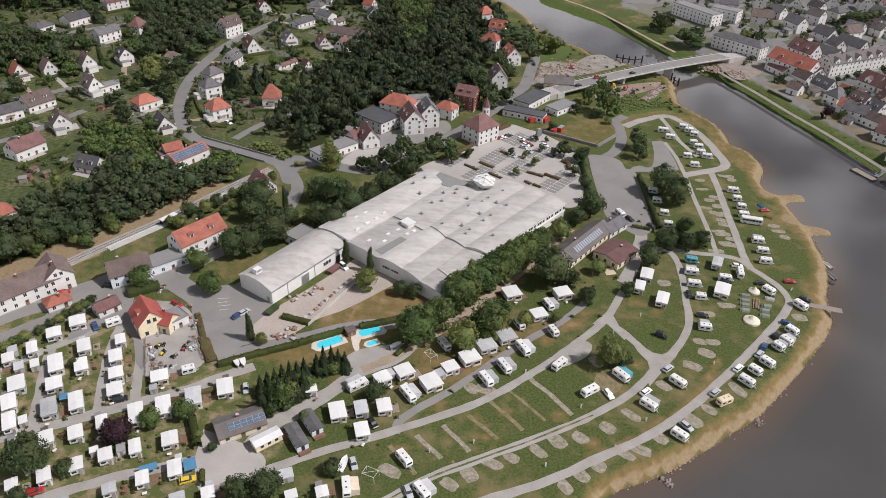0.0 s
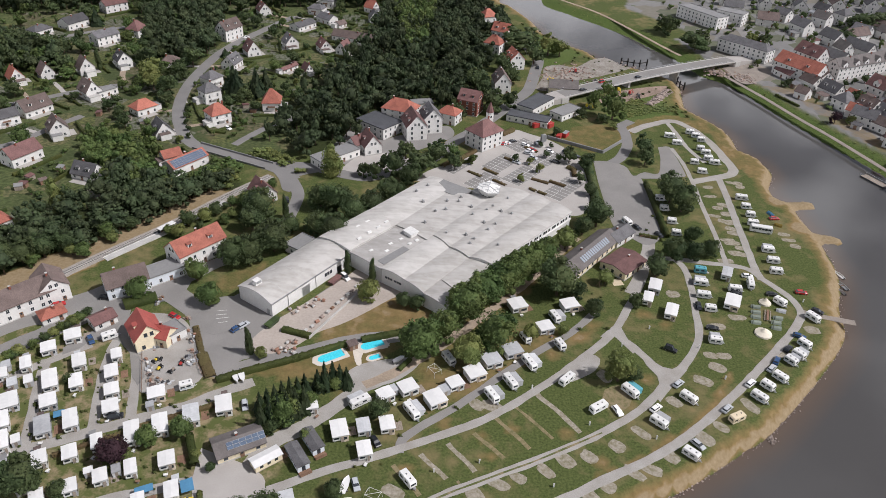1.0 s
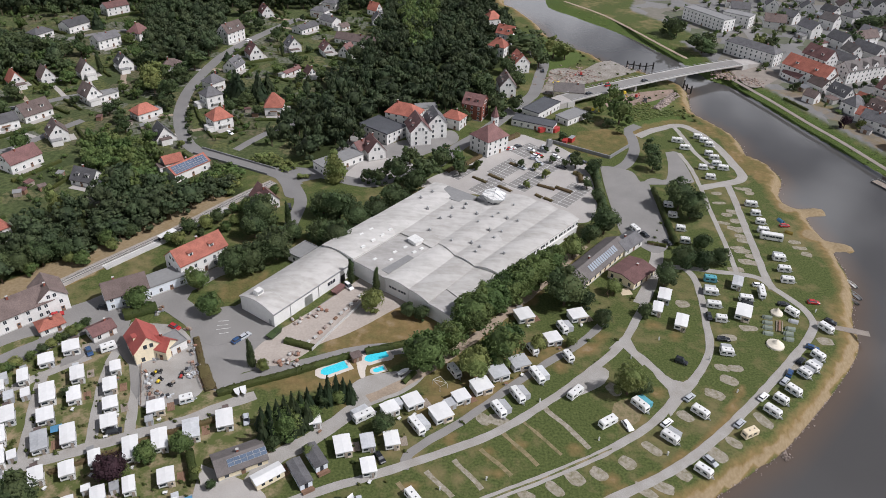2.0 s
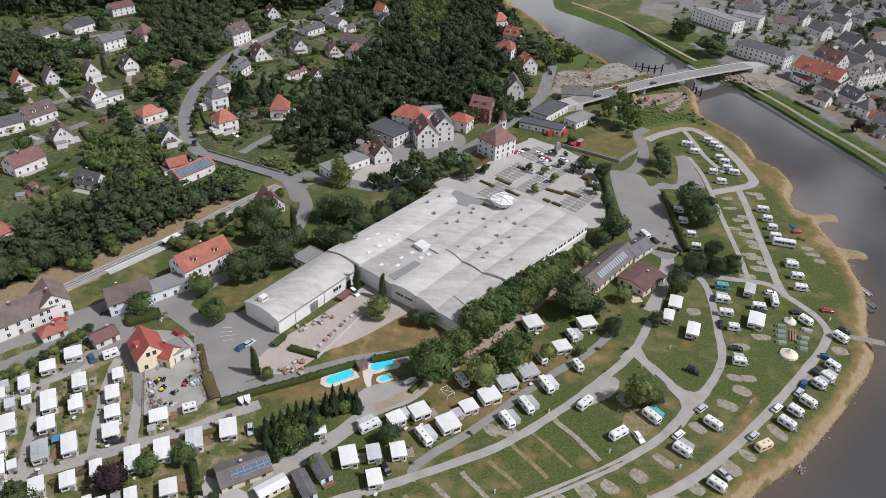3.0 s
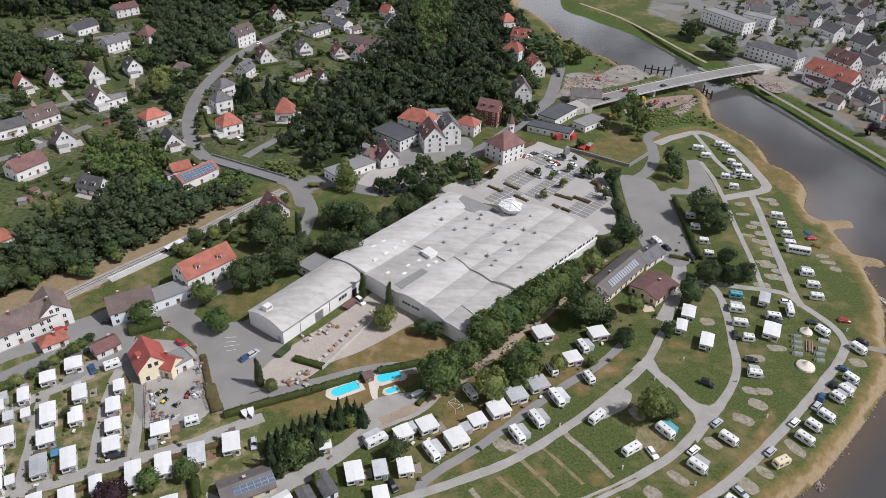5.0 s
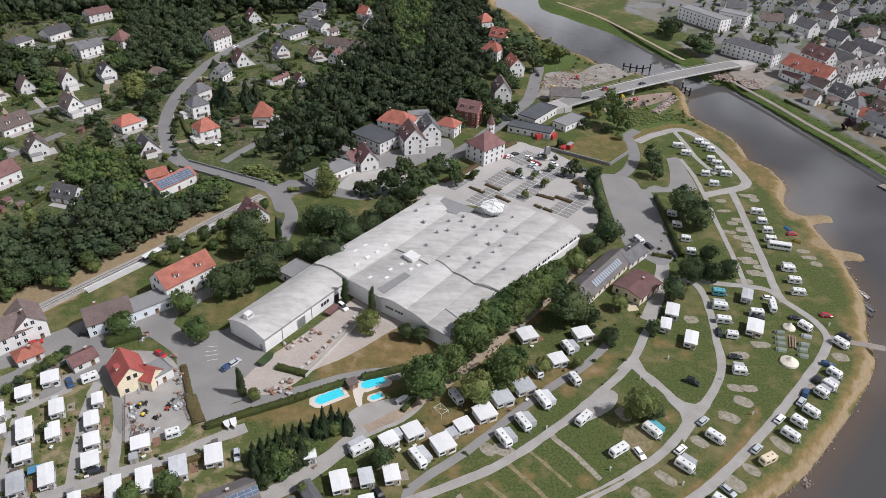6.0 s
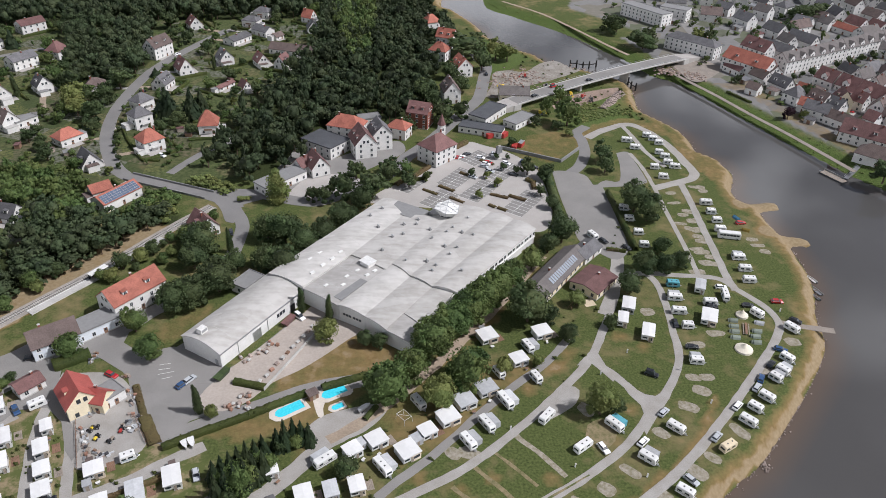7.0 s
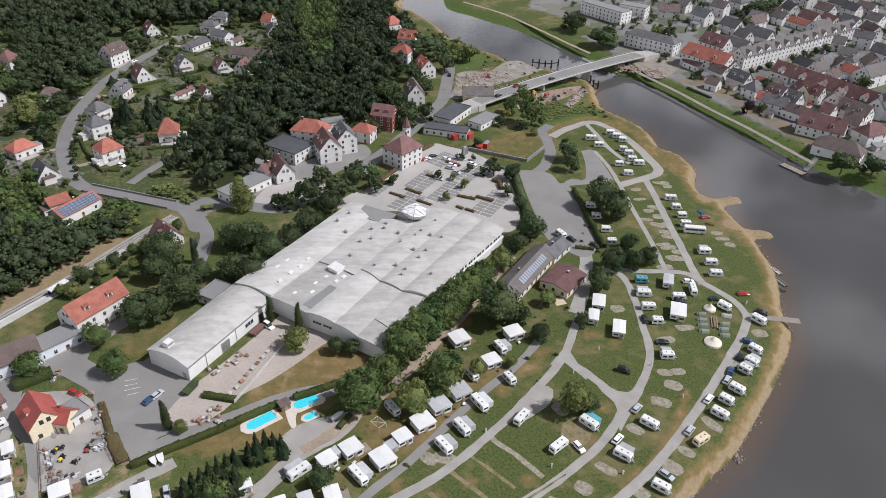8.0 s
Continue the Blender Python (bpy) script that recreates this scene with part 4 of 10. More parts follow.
PITCHES_1 = [(93.4, 191.4, 3.4, 1.9), (89.5, 185.6, 4, 2.5), (83, 178.9, 4.6, 2.3), (71.5, 169, 3.7, 2.1), (58.7, 155.7, 4.3, 1.9), (50.7, 150.1, 3.4, 2.5), (51.6, 178.8, 4, 2.3), (94.8, 168.8, 4.6, 2.1), (83.7, 158.5, 3.7, 1.9), (77.8, 154, 4.3, 2.5), (66.8, 144.3, 3.4, 2.3), (61.2, 140.8, 4, 2.1), (55.3, 137.5, 4.6, 1.9), (48.6, 134.3, 3.7, 2.5), (42.2, 130.9, 4.3, 2.3), (35.8, 128.3, 3.4, 2.1), (29.5, 140.1, 4, 1.9), (35.2, 144.4, 4.6, 2.5), (42.2, 145.9, 3.7, 2.3), (16.2, 135.1, 4.3, 2.1)]
PITCHES_2 = [(21.8, 137.4, 3.4, 1.9), (10, 130.9, 4, 2.5), (-11.5, 131, 4.6, 2.3), (4.7, 127.4, 3.7, 2.1), (104.1, 212.4, 4.3, 1.9), (84.2, 224.7, 3.4, 2.5), (116.6, 254.6, 4, 2.3), (117.6, 262.1, 4.6, 2.1), (120.5, 270, 3.7, 1.9), (122, 278.7, 4.3, 2.5), (122.2, 286.1, 3.4, 2.3), (123.1, 293.9, 4, 2.1), (110.9, 248.6, 4.6, 1.9), (129, 207.5, 3.7, 2.5), (114.8, 193.2, 4.3, 2.3), (136.1, 315.6, 3.4, 2.1), (119.8, 253.6, 4, 1.9), (15.3, 163.5, 4.6, 2.5), (11, 163.7, 3.7, 2.3), (95.3, 206.8, 4.3, 2.1)]
PITCHES_3 = [(89.1, 191.3, 3.4, 1.9)]
PITCHES_4 = [(120.8, 310.4, 3.4, 1.8), (119.4, 301.4, 4.2, 1.4), (118.8, 279.9, 3.0, 2.0), (120.3, 273.7, 3.4, 1.8), (116.2, 264.4, 4.2, 1.4), (119.8, 258.6, 3.0, 2.0), (119.9, 291.1, 3.4, 1.8), (133.8, 315.9, 4.2, 1.4), (136.4, 312.1, 3.0, 2.0), (142.0, 271.0, 3.4, 1.8), (142.5, 266.6, 4.2, 1.4), (143.6, 262.0, 3.0, 2.0), (122.3, 326.4, 3.4, 1.8), (115.9, 284.0, 4.2, 1.4)]
PITCHES = PITCHES_4 + PITCHES_1 + PITCHES_2 + PITCHES_3
WORN = [(-4.9, 144, 2.2, 135.8, 2.2, 0), (2.6, 148.3, 10, 138.7, 2.2, 0), (10, 152.6, 18.1, 143.7, 2, 0), (16.6, 158.8, 25.6, 147.6, 2, 0), (22.3, 164, 32.6, 151.8, 1.6, 0), (29.4, 169.9, 40.8, 154.6, 2.6, 0), (-12.3, 139.8, -4.6, 130, 2, 0), (5.3, 135.4, 8.4, 130.8, 1.4, 0), (26.3, 144.9, 29.1, 139.9, 1.4, 0)]
POOLS = [(-35.3, 182.3, 32.8, 7.1, 3.5), (-22.7, 188.9, 29.5, 6.2, 3.5), (-21.5, 182.7, 27.9, 2.8, 2)]
BRIDGE = [(123.3, 449.1, 32.4, 144.2)]
RAIL_SHELTER = [(-111.9, 250.2, 56.2, 7.4)]
YARD_LINES = [(-76.6, 202.4, 11.8, 3.5), (-76.2, 200.2, 11.7, 3.5), (-75.3, 198.4, 15.5, 4.8), (-74.7, 196.2, 17.5, 3.1)]
TENTS_BELL = [(117.2, 221.7, 2.2), (110.5, 203.9, 3)]
TENTS_SMALL = [(113.1, 218.9), (112.1, 215.8), (111.2, 213), (110.3, 209.9), (119.1, 212.9), (117.5, 210.2), (116.5, 207.2), (121.8, 217.2), (142.2, 287.5), (142.3, 277.7), (109.8, 204.1)]
BUS = [(132.5, 272.2, -13.6, 7.2)]
MOBILE_DARK = [(-35.3, 145.4, -54.4, 8.1), (-38.4, 139.7, -55.7, 8.6)]
MOBILE_LONG = [(-46.6, 138.4, 40, 7.9)]
TARPS = [(-108.2, 150.4, 3, 2.4), (-75.2, 126.4, 4.5, 2.2), (-64.7, 128.2, 3.2, 4)]
BOATS = [(156.6, 247.4), (154.7, 240.2), (152.7, 235.8)]
BOATS_LAND = [(-63.2, 169.4), (-61.4, 170.1), (-24.2, 131.7), (-14, 181)]
CONTAINERS = [(-58, 196.4), (-40.7, 222.1)]
LOW_WALL = [(-36.9, 204.6, 63.1, 33.3)]
CRATE_ROW = [(-38.3, 206.1, 62.4, 32.4)]
HEAPS = [(-51.2, 185.4), (-49.1, 187.3), (-52.6, 183.3), (-49.4, 183.2), (-46.7, 207.6), (-44.7, 210.5), (-52, 203.9)]
MACHINES = [(-90.2, 175.5), (-87.6, 172.7), (-83.6, 171.4), (-81.7, 175.3), (-89.1, 176.4)]
SCRAP = [(-93.1, 176.1), (-92.0, 174.5), (-91.1, 172.6), (-90.2, 170.8), (-89.4, 169.1), (-88.4, 166.7), (-86.5, 167.8), (-84.5, 166.2), (-83.0, 166.6), (-81.1, 178.1), (-80.2, 181.1), (-78.5, 180.1), (-81.8, 188.8), (-84.3, 190.6), (-82.2, 186.2), (-91.7, 183.2), (-90.6, 184.3), (-89.3, 185.1), (-92.9, 182.0), (-79.6, 175.3), (-99.2, 206.1), (-98.9, 207.6), (-100.1, 204.7), (-86.9, 196.8), (-78.1, 176.4)]
POSTS_WATER = [(111.7, 487.4), (115.7, 485.9), (119.5, 484.3), (123.5, 483.9), (128.9, 486.8), (141.5, 454.9), (141.6, 448.5), (143.5, 445.1)]
WHITE_POSTS = [(43.9, 157.8), (11.3, 141.9), (31.1, 135), (90.4, 180.2), (62.7, 153.7), (85.8, 194.9), (71, 203.7), (-1.1, 138), (131.9, 223.6), (105.9, 270.1), (28.1, 171.9), (59.7, 193.6)]
RED_BOXES = [(45.2, 369.7), (50.7, 376.5), (52.4, 370.6), (59.5, 359.6), (55.6, 356.3)]
SITE_VEHICLES = [(76.3, 399.9), (105.2, 423.8), (109.4, 418.9), (60.3, 438.9), (76.6, 457.4), (87, 440.5), (99, 427.7), (70.3, 433.4)]
PONTOON = [(209.4, 331.1, -65, 13.3), (227.5, 340.1, 40.9, 35.1)]
TOWER = [(19.2, 360.7)]
SIGN_PYLON = [(46.3, 345.5)]
SOLAR_HOUSE = [(-122, 305.5, 55.5, 19.3)]
PLAYFRAME = [(58.8, 228.9, 47.7, 6.5)]
FRAMES = [(-16.6, 128.6, -22.3, 5.2), (-2.4, 176.6, -50.7, 4)]
GROYNES = [(162.5, 274.3, -17.2, 8.5), (162.7, 303, 11.7, 10), (98.5, 158.1, -51, 2.5), (65.1, 134.1, -47.2, 3.7)]
RETAINING = [(63, 348.7, -29.3, 30.3), (82.3, 348.5, 50.1, 18.9)]
FENCES = [(-92.6, 171.1, -69.9, 19.8), (-76.7, 175.2, -59, 12.2), (83, 262.7, -5.1, 7.5)]
GARDEN_SHEDS = [(-184.6, 280.2), (-185.5, 278), (-177.7, 284.1), (-185, 287.1), (-175.8, 296.5), (-91.2, 438.3), (-100.1, 447.4), (-28.8, 364), (-107.3, 371.5), (-112.8, 377.2), (-270.8, 431.4), (-167.5, 352.7), (-184.6, 358.1), (-159.1, 350)]

# ---- light ----
SUN_TO = Vector((0.62, -0.16, 0.77)).normalized()
world = bpy.data.worlds.new("sky")
scene.world = world
world.use_nodes = True
sky = world.node_tree.nodes.new("ShaderNodeTexSky")
sky.sky_type, sky.sun_disc = "NISHITA", False
sky.sun_elevation = math.asin(SUN_TO.z)
sky.sun_rotation = math.atan2(SUN_TO.x, SUN_TO.y)
sky.air_density, sky.dust_density = 1.0, 4.0
world.node_tree.nodes["Background"].inputs["Strength"].default_value = 0.05
wn, wl = world.node_tree.nodes, world.node_tree.links
coord, parts3, lift = wn.new("ShaderNodeTexCoord"), wn.new("ShaderNodeSeparateXYZ"), wn.new("ShaderNodeMath")
wl.new(coord.outputs["Generated"], parts3.inputs[0])
lift.operation, lift.inputs[1].default_value = "ADD", 0.25
wl.new(parts3.outputs["Z"], lift.inputs[0])
flat, clouds, cover_of, mixed = wn.new("ShaderNodeVectorMath"), wn.new("ShaderNodeTexNoise"), wn.new("ShaderNodeMapRange"), wn.new("ShaderNodeMix")
flat.operation = "DIVIDE"
wl.new(coord.outputs["Generated"], flat.inputs[0])
wl.new(lift.outputs[0], flat.inputs[1])
clouds.inputs["Scale"].default_value, clouds.inputs["Detail"].default_value, clouds.inputs["Roughness"].default_value = 3.0, 5, 0.5
wl.new(flat.outputs[0], clouds.inputs["Vector"])
cover_of.inputs["From Min"].default_value, cover_of.inputs["From Max"].default_value = 0.13, 0.27
low_sky = wn.new("ShaderNodeMath")
low_sky.operation, low_sky.inputs[1].default_value = "MULTIPLY_ADD", -0.7
wl.new(parts3.outputs["Z"], low_sky.inputs[0])
wl.new(clouds.outputs["Fac"], low_sky.inputs[2])
wl.new(low_sky.outputs[0], cover_of.inputs["Value"])
mixed.data_type = "RGBA"
mixed.inputs[7].default_value = (26.0, 26.4, 27.0, 1)
wl.new(cover_of.outputs[0], mixed.inputs[0])
wl.new(sky.outputs[0], mixed.inputs[6])
wl.new(mixed.outputs[2], wn["Background"].inputs["Color"])
sun_data = bpy.data.lights.new("sun", "SUN")
sun_data.energy, sun_data.angle, sun_data.color = 4.5, radians(0.6), (1.0, 0.978, 0.962)
sun = new("sun", sun_data)
sun.matrix_world = look(SUN_TO * 300, (0, 0, 0))


# ---- materials ----
def nodes_of(name):
    m = bpy.data.materials.new(name)
    m.use_nodes = True
    return m, m.node_tree.nodes, m.node_tree.links, m.node_tree.nodes["Principled BSDF"]


def mat(name, col, rough=0.8, var=0.25, fine=2.0, coarse=0.15, bump=0.3, metal=0.0, each=0.0, spec=0.3, tint=None):
    """A surface with two scales of variation; each: how much one object differs from the next; tint: the colour of its stains."""
    m, n, l, b = nodes_of(name)
    geo = n.new("ShaderNodeNewGeometry")
    a, c = n.new("ShaderNodeTexNoise"), n.new("ShaderNodeTexNoise")
    a.inputs["Scale"].default_value, a.inputs["Detail"].default_value = fine, 4
    c.inputs["Scale"].default_value, c.inputs["Detail"].default_value = coarse, 3
    for t in (a, c):
        l.new(geo.outputs["Position"], t.inputs["Vector"])
    add = n.new("ShaderNodeMath")
    add.operation = "ADD"
    l.new(a.outputs["Fac"], add.inputs[0])
    l.new(c.outputs["Fac"], add.inputs[1])
    ramp = n.new("ShaderNodeMapRange")
    ramp.inputs["From Min"].default_value, ramp.inputs["From Max"].default_value = 0.7, 1.3
    l.new(add.outputs[0], ramp.inputs["Value"])
    mix = n.new("ShaderNodeMix")
    mix.data_type = "RGBA"
    dark = tint or tuple(v * (1 - var) for v in col)
    light = tuple(min(1.0, v * (1 + var * 0.6)) for v in col)
    mix.inputs[6].default_value, mix.inputs[7].default_value = (*dark, 1), (*light, 1)
    l.new(ramp.outputs[0], mix.inputs[0])
    last = mix.outputs[2]
    if each:
        info, hsv = n.new("ShaderNodeObjectInfo"), n.new("ShaderNodeHueSaturation")
        r = n.new("ShaderNodeMapRange")
        r.inputs["To Min"].default_value, r.inputs["To Max"].default_value = 1 - each, 1 + each
        l.new(info.outputs["Random"], r.inputs["Value"])
        l.new(r.outputs[0], hsv.inputs["Value"])
        l.new(last, hsv.inputs["Color"])
        last = hsv.outputs[0]
    l.new(last, b.inputs["Base Color"])
    b.inputs["Roughness"].default_value, b.inputs["Metallic"].default_value = rough, metal
    b.inputs["Specular IOR Level"].default_value = spec
    if bump:
        bp = n.new("ShaderNodeBump")
        bp.inputs["Strength"].default_value, bp.inputs["Distance"].default_value = bump, 0.1
        l.new(a.outputs["Fac"], bp.inputs["Height"])
        l.new(bp.outputs[0], b.inputs["Normal"])
    return m


def leaf_mat(name, dark, light, scale=0.16):
    """Leaves: tufts, single crowns and whole trees differ in tone; tufts stand out in relief, and shade between them is
    put into the colour.
    """
    m, n, l, b = nodes_of(name)

    def scaled(value, factor, plus):
        x = n.new("ShaderNodeMath")
        x.operation = "MULTIPLY_ADD"
        x.inputs[1].default_value = factor
        l.new(value, x.inputs[0])
        if isinstance(plus, float):
            x.inputs[2].default_value = plus
        else:
            l.new(plus, x.inputs[2])
        return x.outputs[0]

    geo, info = n.new("ShaderNodeNewGeometry"), n.new("ShaderNodeObjectInfo")
    tufts, broad, cells = n.new("ShaderNodeTexNoise"), n.new("ShaderNodeTexNoise"), n.new("ShaderNodeTexVoronoi")
    tufts.inputs["Scale"].default_value, tufts.inputs["Detail"].default_value, tufts.inputs["Roughness"].default_value = 1.9, 4, 0.65
    broad.inputs["Scale"].default_value, broad.inputs["Detail"].default_value = scale, 3
    cells.inputs["Scale"].default_value = 0.13
    tone = n.new("ShaderNodeSeparateColor")
    for t in (tufts, broad, cells):
        l.new(geo.outputs["Position"], t.inputs["Vector"])
    l.new(cells.outputs["Color"], tone.inputs[0])
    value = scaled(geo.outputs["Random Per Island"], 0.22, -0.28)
    # Hollows of the tuft relief get a darker colour, painted as shade between leaves.
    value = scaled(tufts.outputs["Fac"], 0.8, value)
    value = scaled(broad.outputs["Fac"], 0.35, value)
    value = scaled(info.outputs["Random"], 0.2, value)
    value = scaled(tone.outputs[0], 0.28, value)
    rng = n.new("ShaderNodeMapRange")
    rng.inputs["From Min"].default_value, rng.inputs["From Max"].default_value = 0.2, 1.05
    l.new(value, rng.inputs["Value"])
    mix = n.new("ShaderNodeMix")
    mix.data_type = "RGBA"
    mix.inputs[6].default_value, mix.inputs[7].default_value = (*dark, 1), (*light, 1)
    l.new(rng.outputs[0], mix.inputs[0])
    hue, sway = n.new("ShaderNodeHueSaturation"), n.new("ShaderNodeMapRange")
    sway.inputs["To Min"].default_value, sway.inputs["To Max"].default_value = 0.465, 0.505
    l.new(tone.outputs[1], sway.inputs["Value"])
    l.new(sway.outputs[0], hue.inputs["Hue"])
    l.new(mix.outputs[2], hue.inputs["Color"])
    l.new(hue.outputs[0], b.inputs["Base Color"])
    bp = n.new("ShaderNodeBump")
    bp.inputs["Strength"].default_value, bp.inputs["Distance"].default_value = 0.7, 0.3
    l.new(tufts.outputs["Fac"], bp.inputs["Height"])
    l.new(bp.outputs[0], b.inputs["Normal"])
    b.inputs["Roughness"].default_value = 0.7
    b.inputs["Specular IOR Level"].default_value = 0.2
    # Sunlight shines through the leaves.
    thin, both, out = n.new("ShaderNodeBsdfTranslucent"), n.new("ShaderNodeMixShader"), n["Material Output"]
    l.new(hue.outputs[0], thin.inputs["Color"])
    both.inputs[0].default_value = 0.3
    l.new(b.outputs[0], both.inputs[1])
    l.new(thin.outputs[0], both.inputs[2])
    l.new(both.outputs[0], out.inputs["Surface"])
    return m


WHITE = mat("white_render", (0.615, 0.605, 0.585), 0.8, 0.12, 1.5, 0.2, 0.1, each=0.08)
CREAM = mat("cream_render", (0.66, 0.58, 0.42), 0.8, 0.12, 1.5, 0.2, 0.1, each=0.06)
PALE = mat("pale_blue_render", (0.6, 0.64, 0.68), 0.8, 0.12, 1.5, 0.2, 0.1)
BRICK = mat("dark_red_brick", (0.2, 0.07, 0.05), 0.9, 0.3, 3.0, 0.3, 0.3, each=0.1)
ROOF_ORANGE = mat("orange_red_tiles", (0.32, 0.115, 0.082), 0.8, 0.3, 2.5, 0.35, 0.5, each=0.16)
ROOF_RED = mat("dark_red_tiles", (0.15, 0.08, 0.075), 0.8, 0.3, 2.5, 0.35, 0.5, each=0.18)
ROOF_BROWN = mat("brown_tiles", (0.128, 0.097, 0.088), 0.85, 0.3, 2.5, 0.35, 0.5, each=0.2)
ROOF_GREY = mat("grey_slates", (0.1, 0.098, 0.102), 0.75, 0.3, 2.5, 0.35, 0.4, each=0.4)
ROOF_DARK = mat("dark_slate_roofing", (0.072, 0.075, 0.082), 0.6, 0.25, 1.5, 0.25, 0.2)
ROOF_TAUPE = mat("grey_brown_roofing", (0.128, 0.115, 0.11), 0.8, 0.25, 2.5, 0.35, 0.4)
ROOF_BRIGHT = mat("bright_red_tiles", (0.31, 0.075, 0.062), 0.7, 0.2, 2.5, 0.35, 0.4)
def felt_mat(name, col, stain):
    """Roof felt laid in sheets of slightly different grey, with long rain streaks and faint stains."""
    m, n, l, b = nodes_of(name)
    geo, turn, cells, streak, fine = n.new("ShaderNodeNewGeometry"), n.new("ShaderNodeMapping"), n.new("ShaderNodeTexVoronoi"), n.new("ShaderNodeTexNoise"), n.new("ShaderNodeTexNoise")
    turn.inputs["Rotation"].default_value, turn.inputs["Scale"].default_value = (0, 0, radians(-50)), (0.07, 0.28, 0.05)
    l.new(geo.outputs["Position"], turn.inputs["Vector"])
    cells.distance, cells.inputs["Scale"].default_value, cells.inputs["Randomness"].default_value = "CHEBYCHEV", 1.0, 0.7
    streak.inputs["Scale"].default_value, streak.inputs["Detail"].default_value = 2.2, 5
    fine.inputs["Scale"].default_value, fine.inputs["Detail"].default_value = 0.35, 7
    tone = n.new("ShaderNodeSeparateColor")
    for t in (cells, streak):
        l.new(turn.outputs[0], t.inputs["Vector"])
    l.new(geo.outputs["Position"], fine.inputs["Vector"])
    l.new(cells.outputs["Color"], tone.inputs[0])
    one, two, three = n.new("ShaderNodeMath"), n.new("ShaderNodeMath"), n.new("ShaderNodeMapRange")
    one.operation = two.operation = "MULTIPLY_ADD"
    one.inputs[1].default_value, two.inputs[1].default_value = 0.35, 0.9
    l.new(tone.outputs[0], one.inputs[0])
    l.new(streak.outputs["Fac"], one.inputs[2])
    l.new(fine.outputs["Fac"], two.inputs[0])
    l.new(one.outputs[0], two.inputs[2])
    three.inputs["From Min"].default_value, three.inputs["From Max"].default_value = 0.75, 1.35
    l.new(two.outputs[0], three.inputs["Value"])
    mix = n.new("ShaderNodeMix")
    mix.data_type = "RGBA"
    mix.inputs[6].default_value, mix.inputs[7].default_value = (*stain, 1), (*col, 1)
    l.new(three.outputs[0], mix.inputs[0])
    l.new(mix.outputs[2], b.inputs["Base Color"])
    b.inputs["Roughness"].default_value, b.inputs["Specular IOR Level"].default_value = 0.8, 0.25
    return m


ROOF_HALL = felt_mat("pale_grey_roof_felt", (0.425, 0.412, 0.392), (0.315, 0.303, 0.28))
ROOF_HALL_LIGHT = felt_mat("light_grey_roof_felt", (0.475, 0.462, 0.44), (0.355, 0.343, 0.32))
ROOF_HALL_MID = felt_mat("soft_grey_roof_felt", (0.37, 0.358, 0.342), (0.275, 0.264, 0.247))
FELT_DARK = mat("mid_grey_roof_felt", (0.21, 0.21, 0.208), 0.8, 0.12, 0.9, 0.1, 0.2)
METAL = mat("galvanised_metal", (0.4, 0.41, 0.42), 0.4, 0.15, 3.0, 0.5, 0.1, metal=0.7)
METAL_DARK = mat("dark_steel", (0.08, 0.08, 0.085), 0.5, 0.2, 3.0, 0.5, 0.1, metal=0.4)
CONCRETE = mat("concrete", (0.42, 0.41, 0.39), 0.85, 0.2, 2.0, 0.2, 0.3)
GRAVEL = mat("grey_gravel", (0.3, 0.289, 0.272), 0.95, 0.2, 3.2, 0.2, 0.15, tint=(0.25, 0.234, 0.21))
GRAVEL_BROWN = mat("brown_dirt", (0.3, 0.24, 0.18), 0.95, 0.25, 1.6, 0.15, 0.5)
ASPHALT = mat("worn_asphalt", (0.215, 0.207, 0.196), 0.9, 0.16, 3.5, 0.1, 0.12)
ASPHALT_DARK = mat("dark_asphalt", (0.185, 0.18, 0.174), 0.9, 0.14, 3.5, 0.1, 0.12)
ROOF_GLASS = mat("bluish_roof_glass", (0.3, 0.34, 0.38), 0.2, 0.15, 2.0, 0.3, 0.0, spec=0.6)
PAVING = mat("pale_paving", (0.36, 0.34, 0.318), 0.9, 0.14, 3.5, 0.1, 0.12)
PAINT_WHITE = mat("white_road_paint", (0.63, 0.63, 0.61), 0.7, 0.2, 3.0, 0.4, 0.1)
WOOD = mat("brown_wood", (0.2, 0.12, 0.08), 0.8, 0.3, 4.0, 0.5, 0.3)
WOOD_GREY = mat("weathered_wood", (0.27, 0.23, 0.19), 0.85, 0.3, 4.0, 0.5, 0.3)
BARK = mat("bark", (0.09, 0.065, 0.045), 0.95, 0.3, 4.0, 0.8, 0.6)
CANVAS = mat("white_roof_sheet", (0.63, 0.63, 0.62), 0.55, 0.07, 1.2, 0.25, 0.1, each=0.05)
CANVAS_GREY = mat("grey_awning_cloth", (0.4, 0.41, 0.42), 0.8, 0.15, 1.5, 0.3, 0.2, each=0.25)
CANVAS_BEIGE = mat("beige_awning_cloth", (0.58, 0.5, 0.4), 0.8, 0.15, 1.5, 0.3, 0.2)
CANVAS_BLUE = mat("blue_tarpaulin", (0.07, 0.2, 0.33), 0.6, 0.15, 1.5, 0.3, 0.2)
CANVAS_TEAL = mat("teal_awning_cloth", (0.09, 0.3, 0.36), 0.7, 0.15, 1.5, 0.3, 0.2)
CANVAS_GREEN = mat("grey_green_tent_cloth", (0.2, 0.23, 0.19), 0.8, 0.15, 1.5, 0.3, 0.2, each=0.12)
PANEL_WHITE = mat("white_caravan_skin", (0.62, 0.62, 0.605), 0.35, 0.06, 1.2, 0.3, 0.0, each=0.06)
PANEL_BEIGE = mat("beige_caravan_skin", (0.62, 0.53, 0.38), 0.4, 0.06, 1.2, 0.3, 0.0)
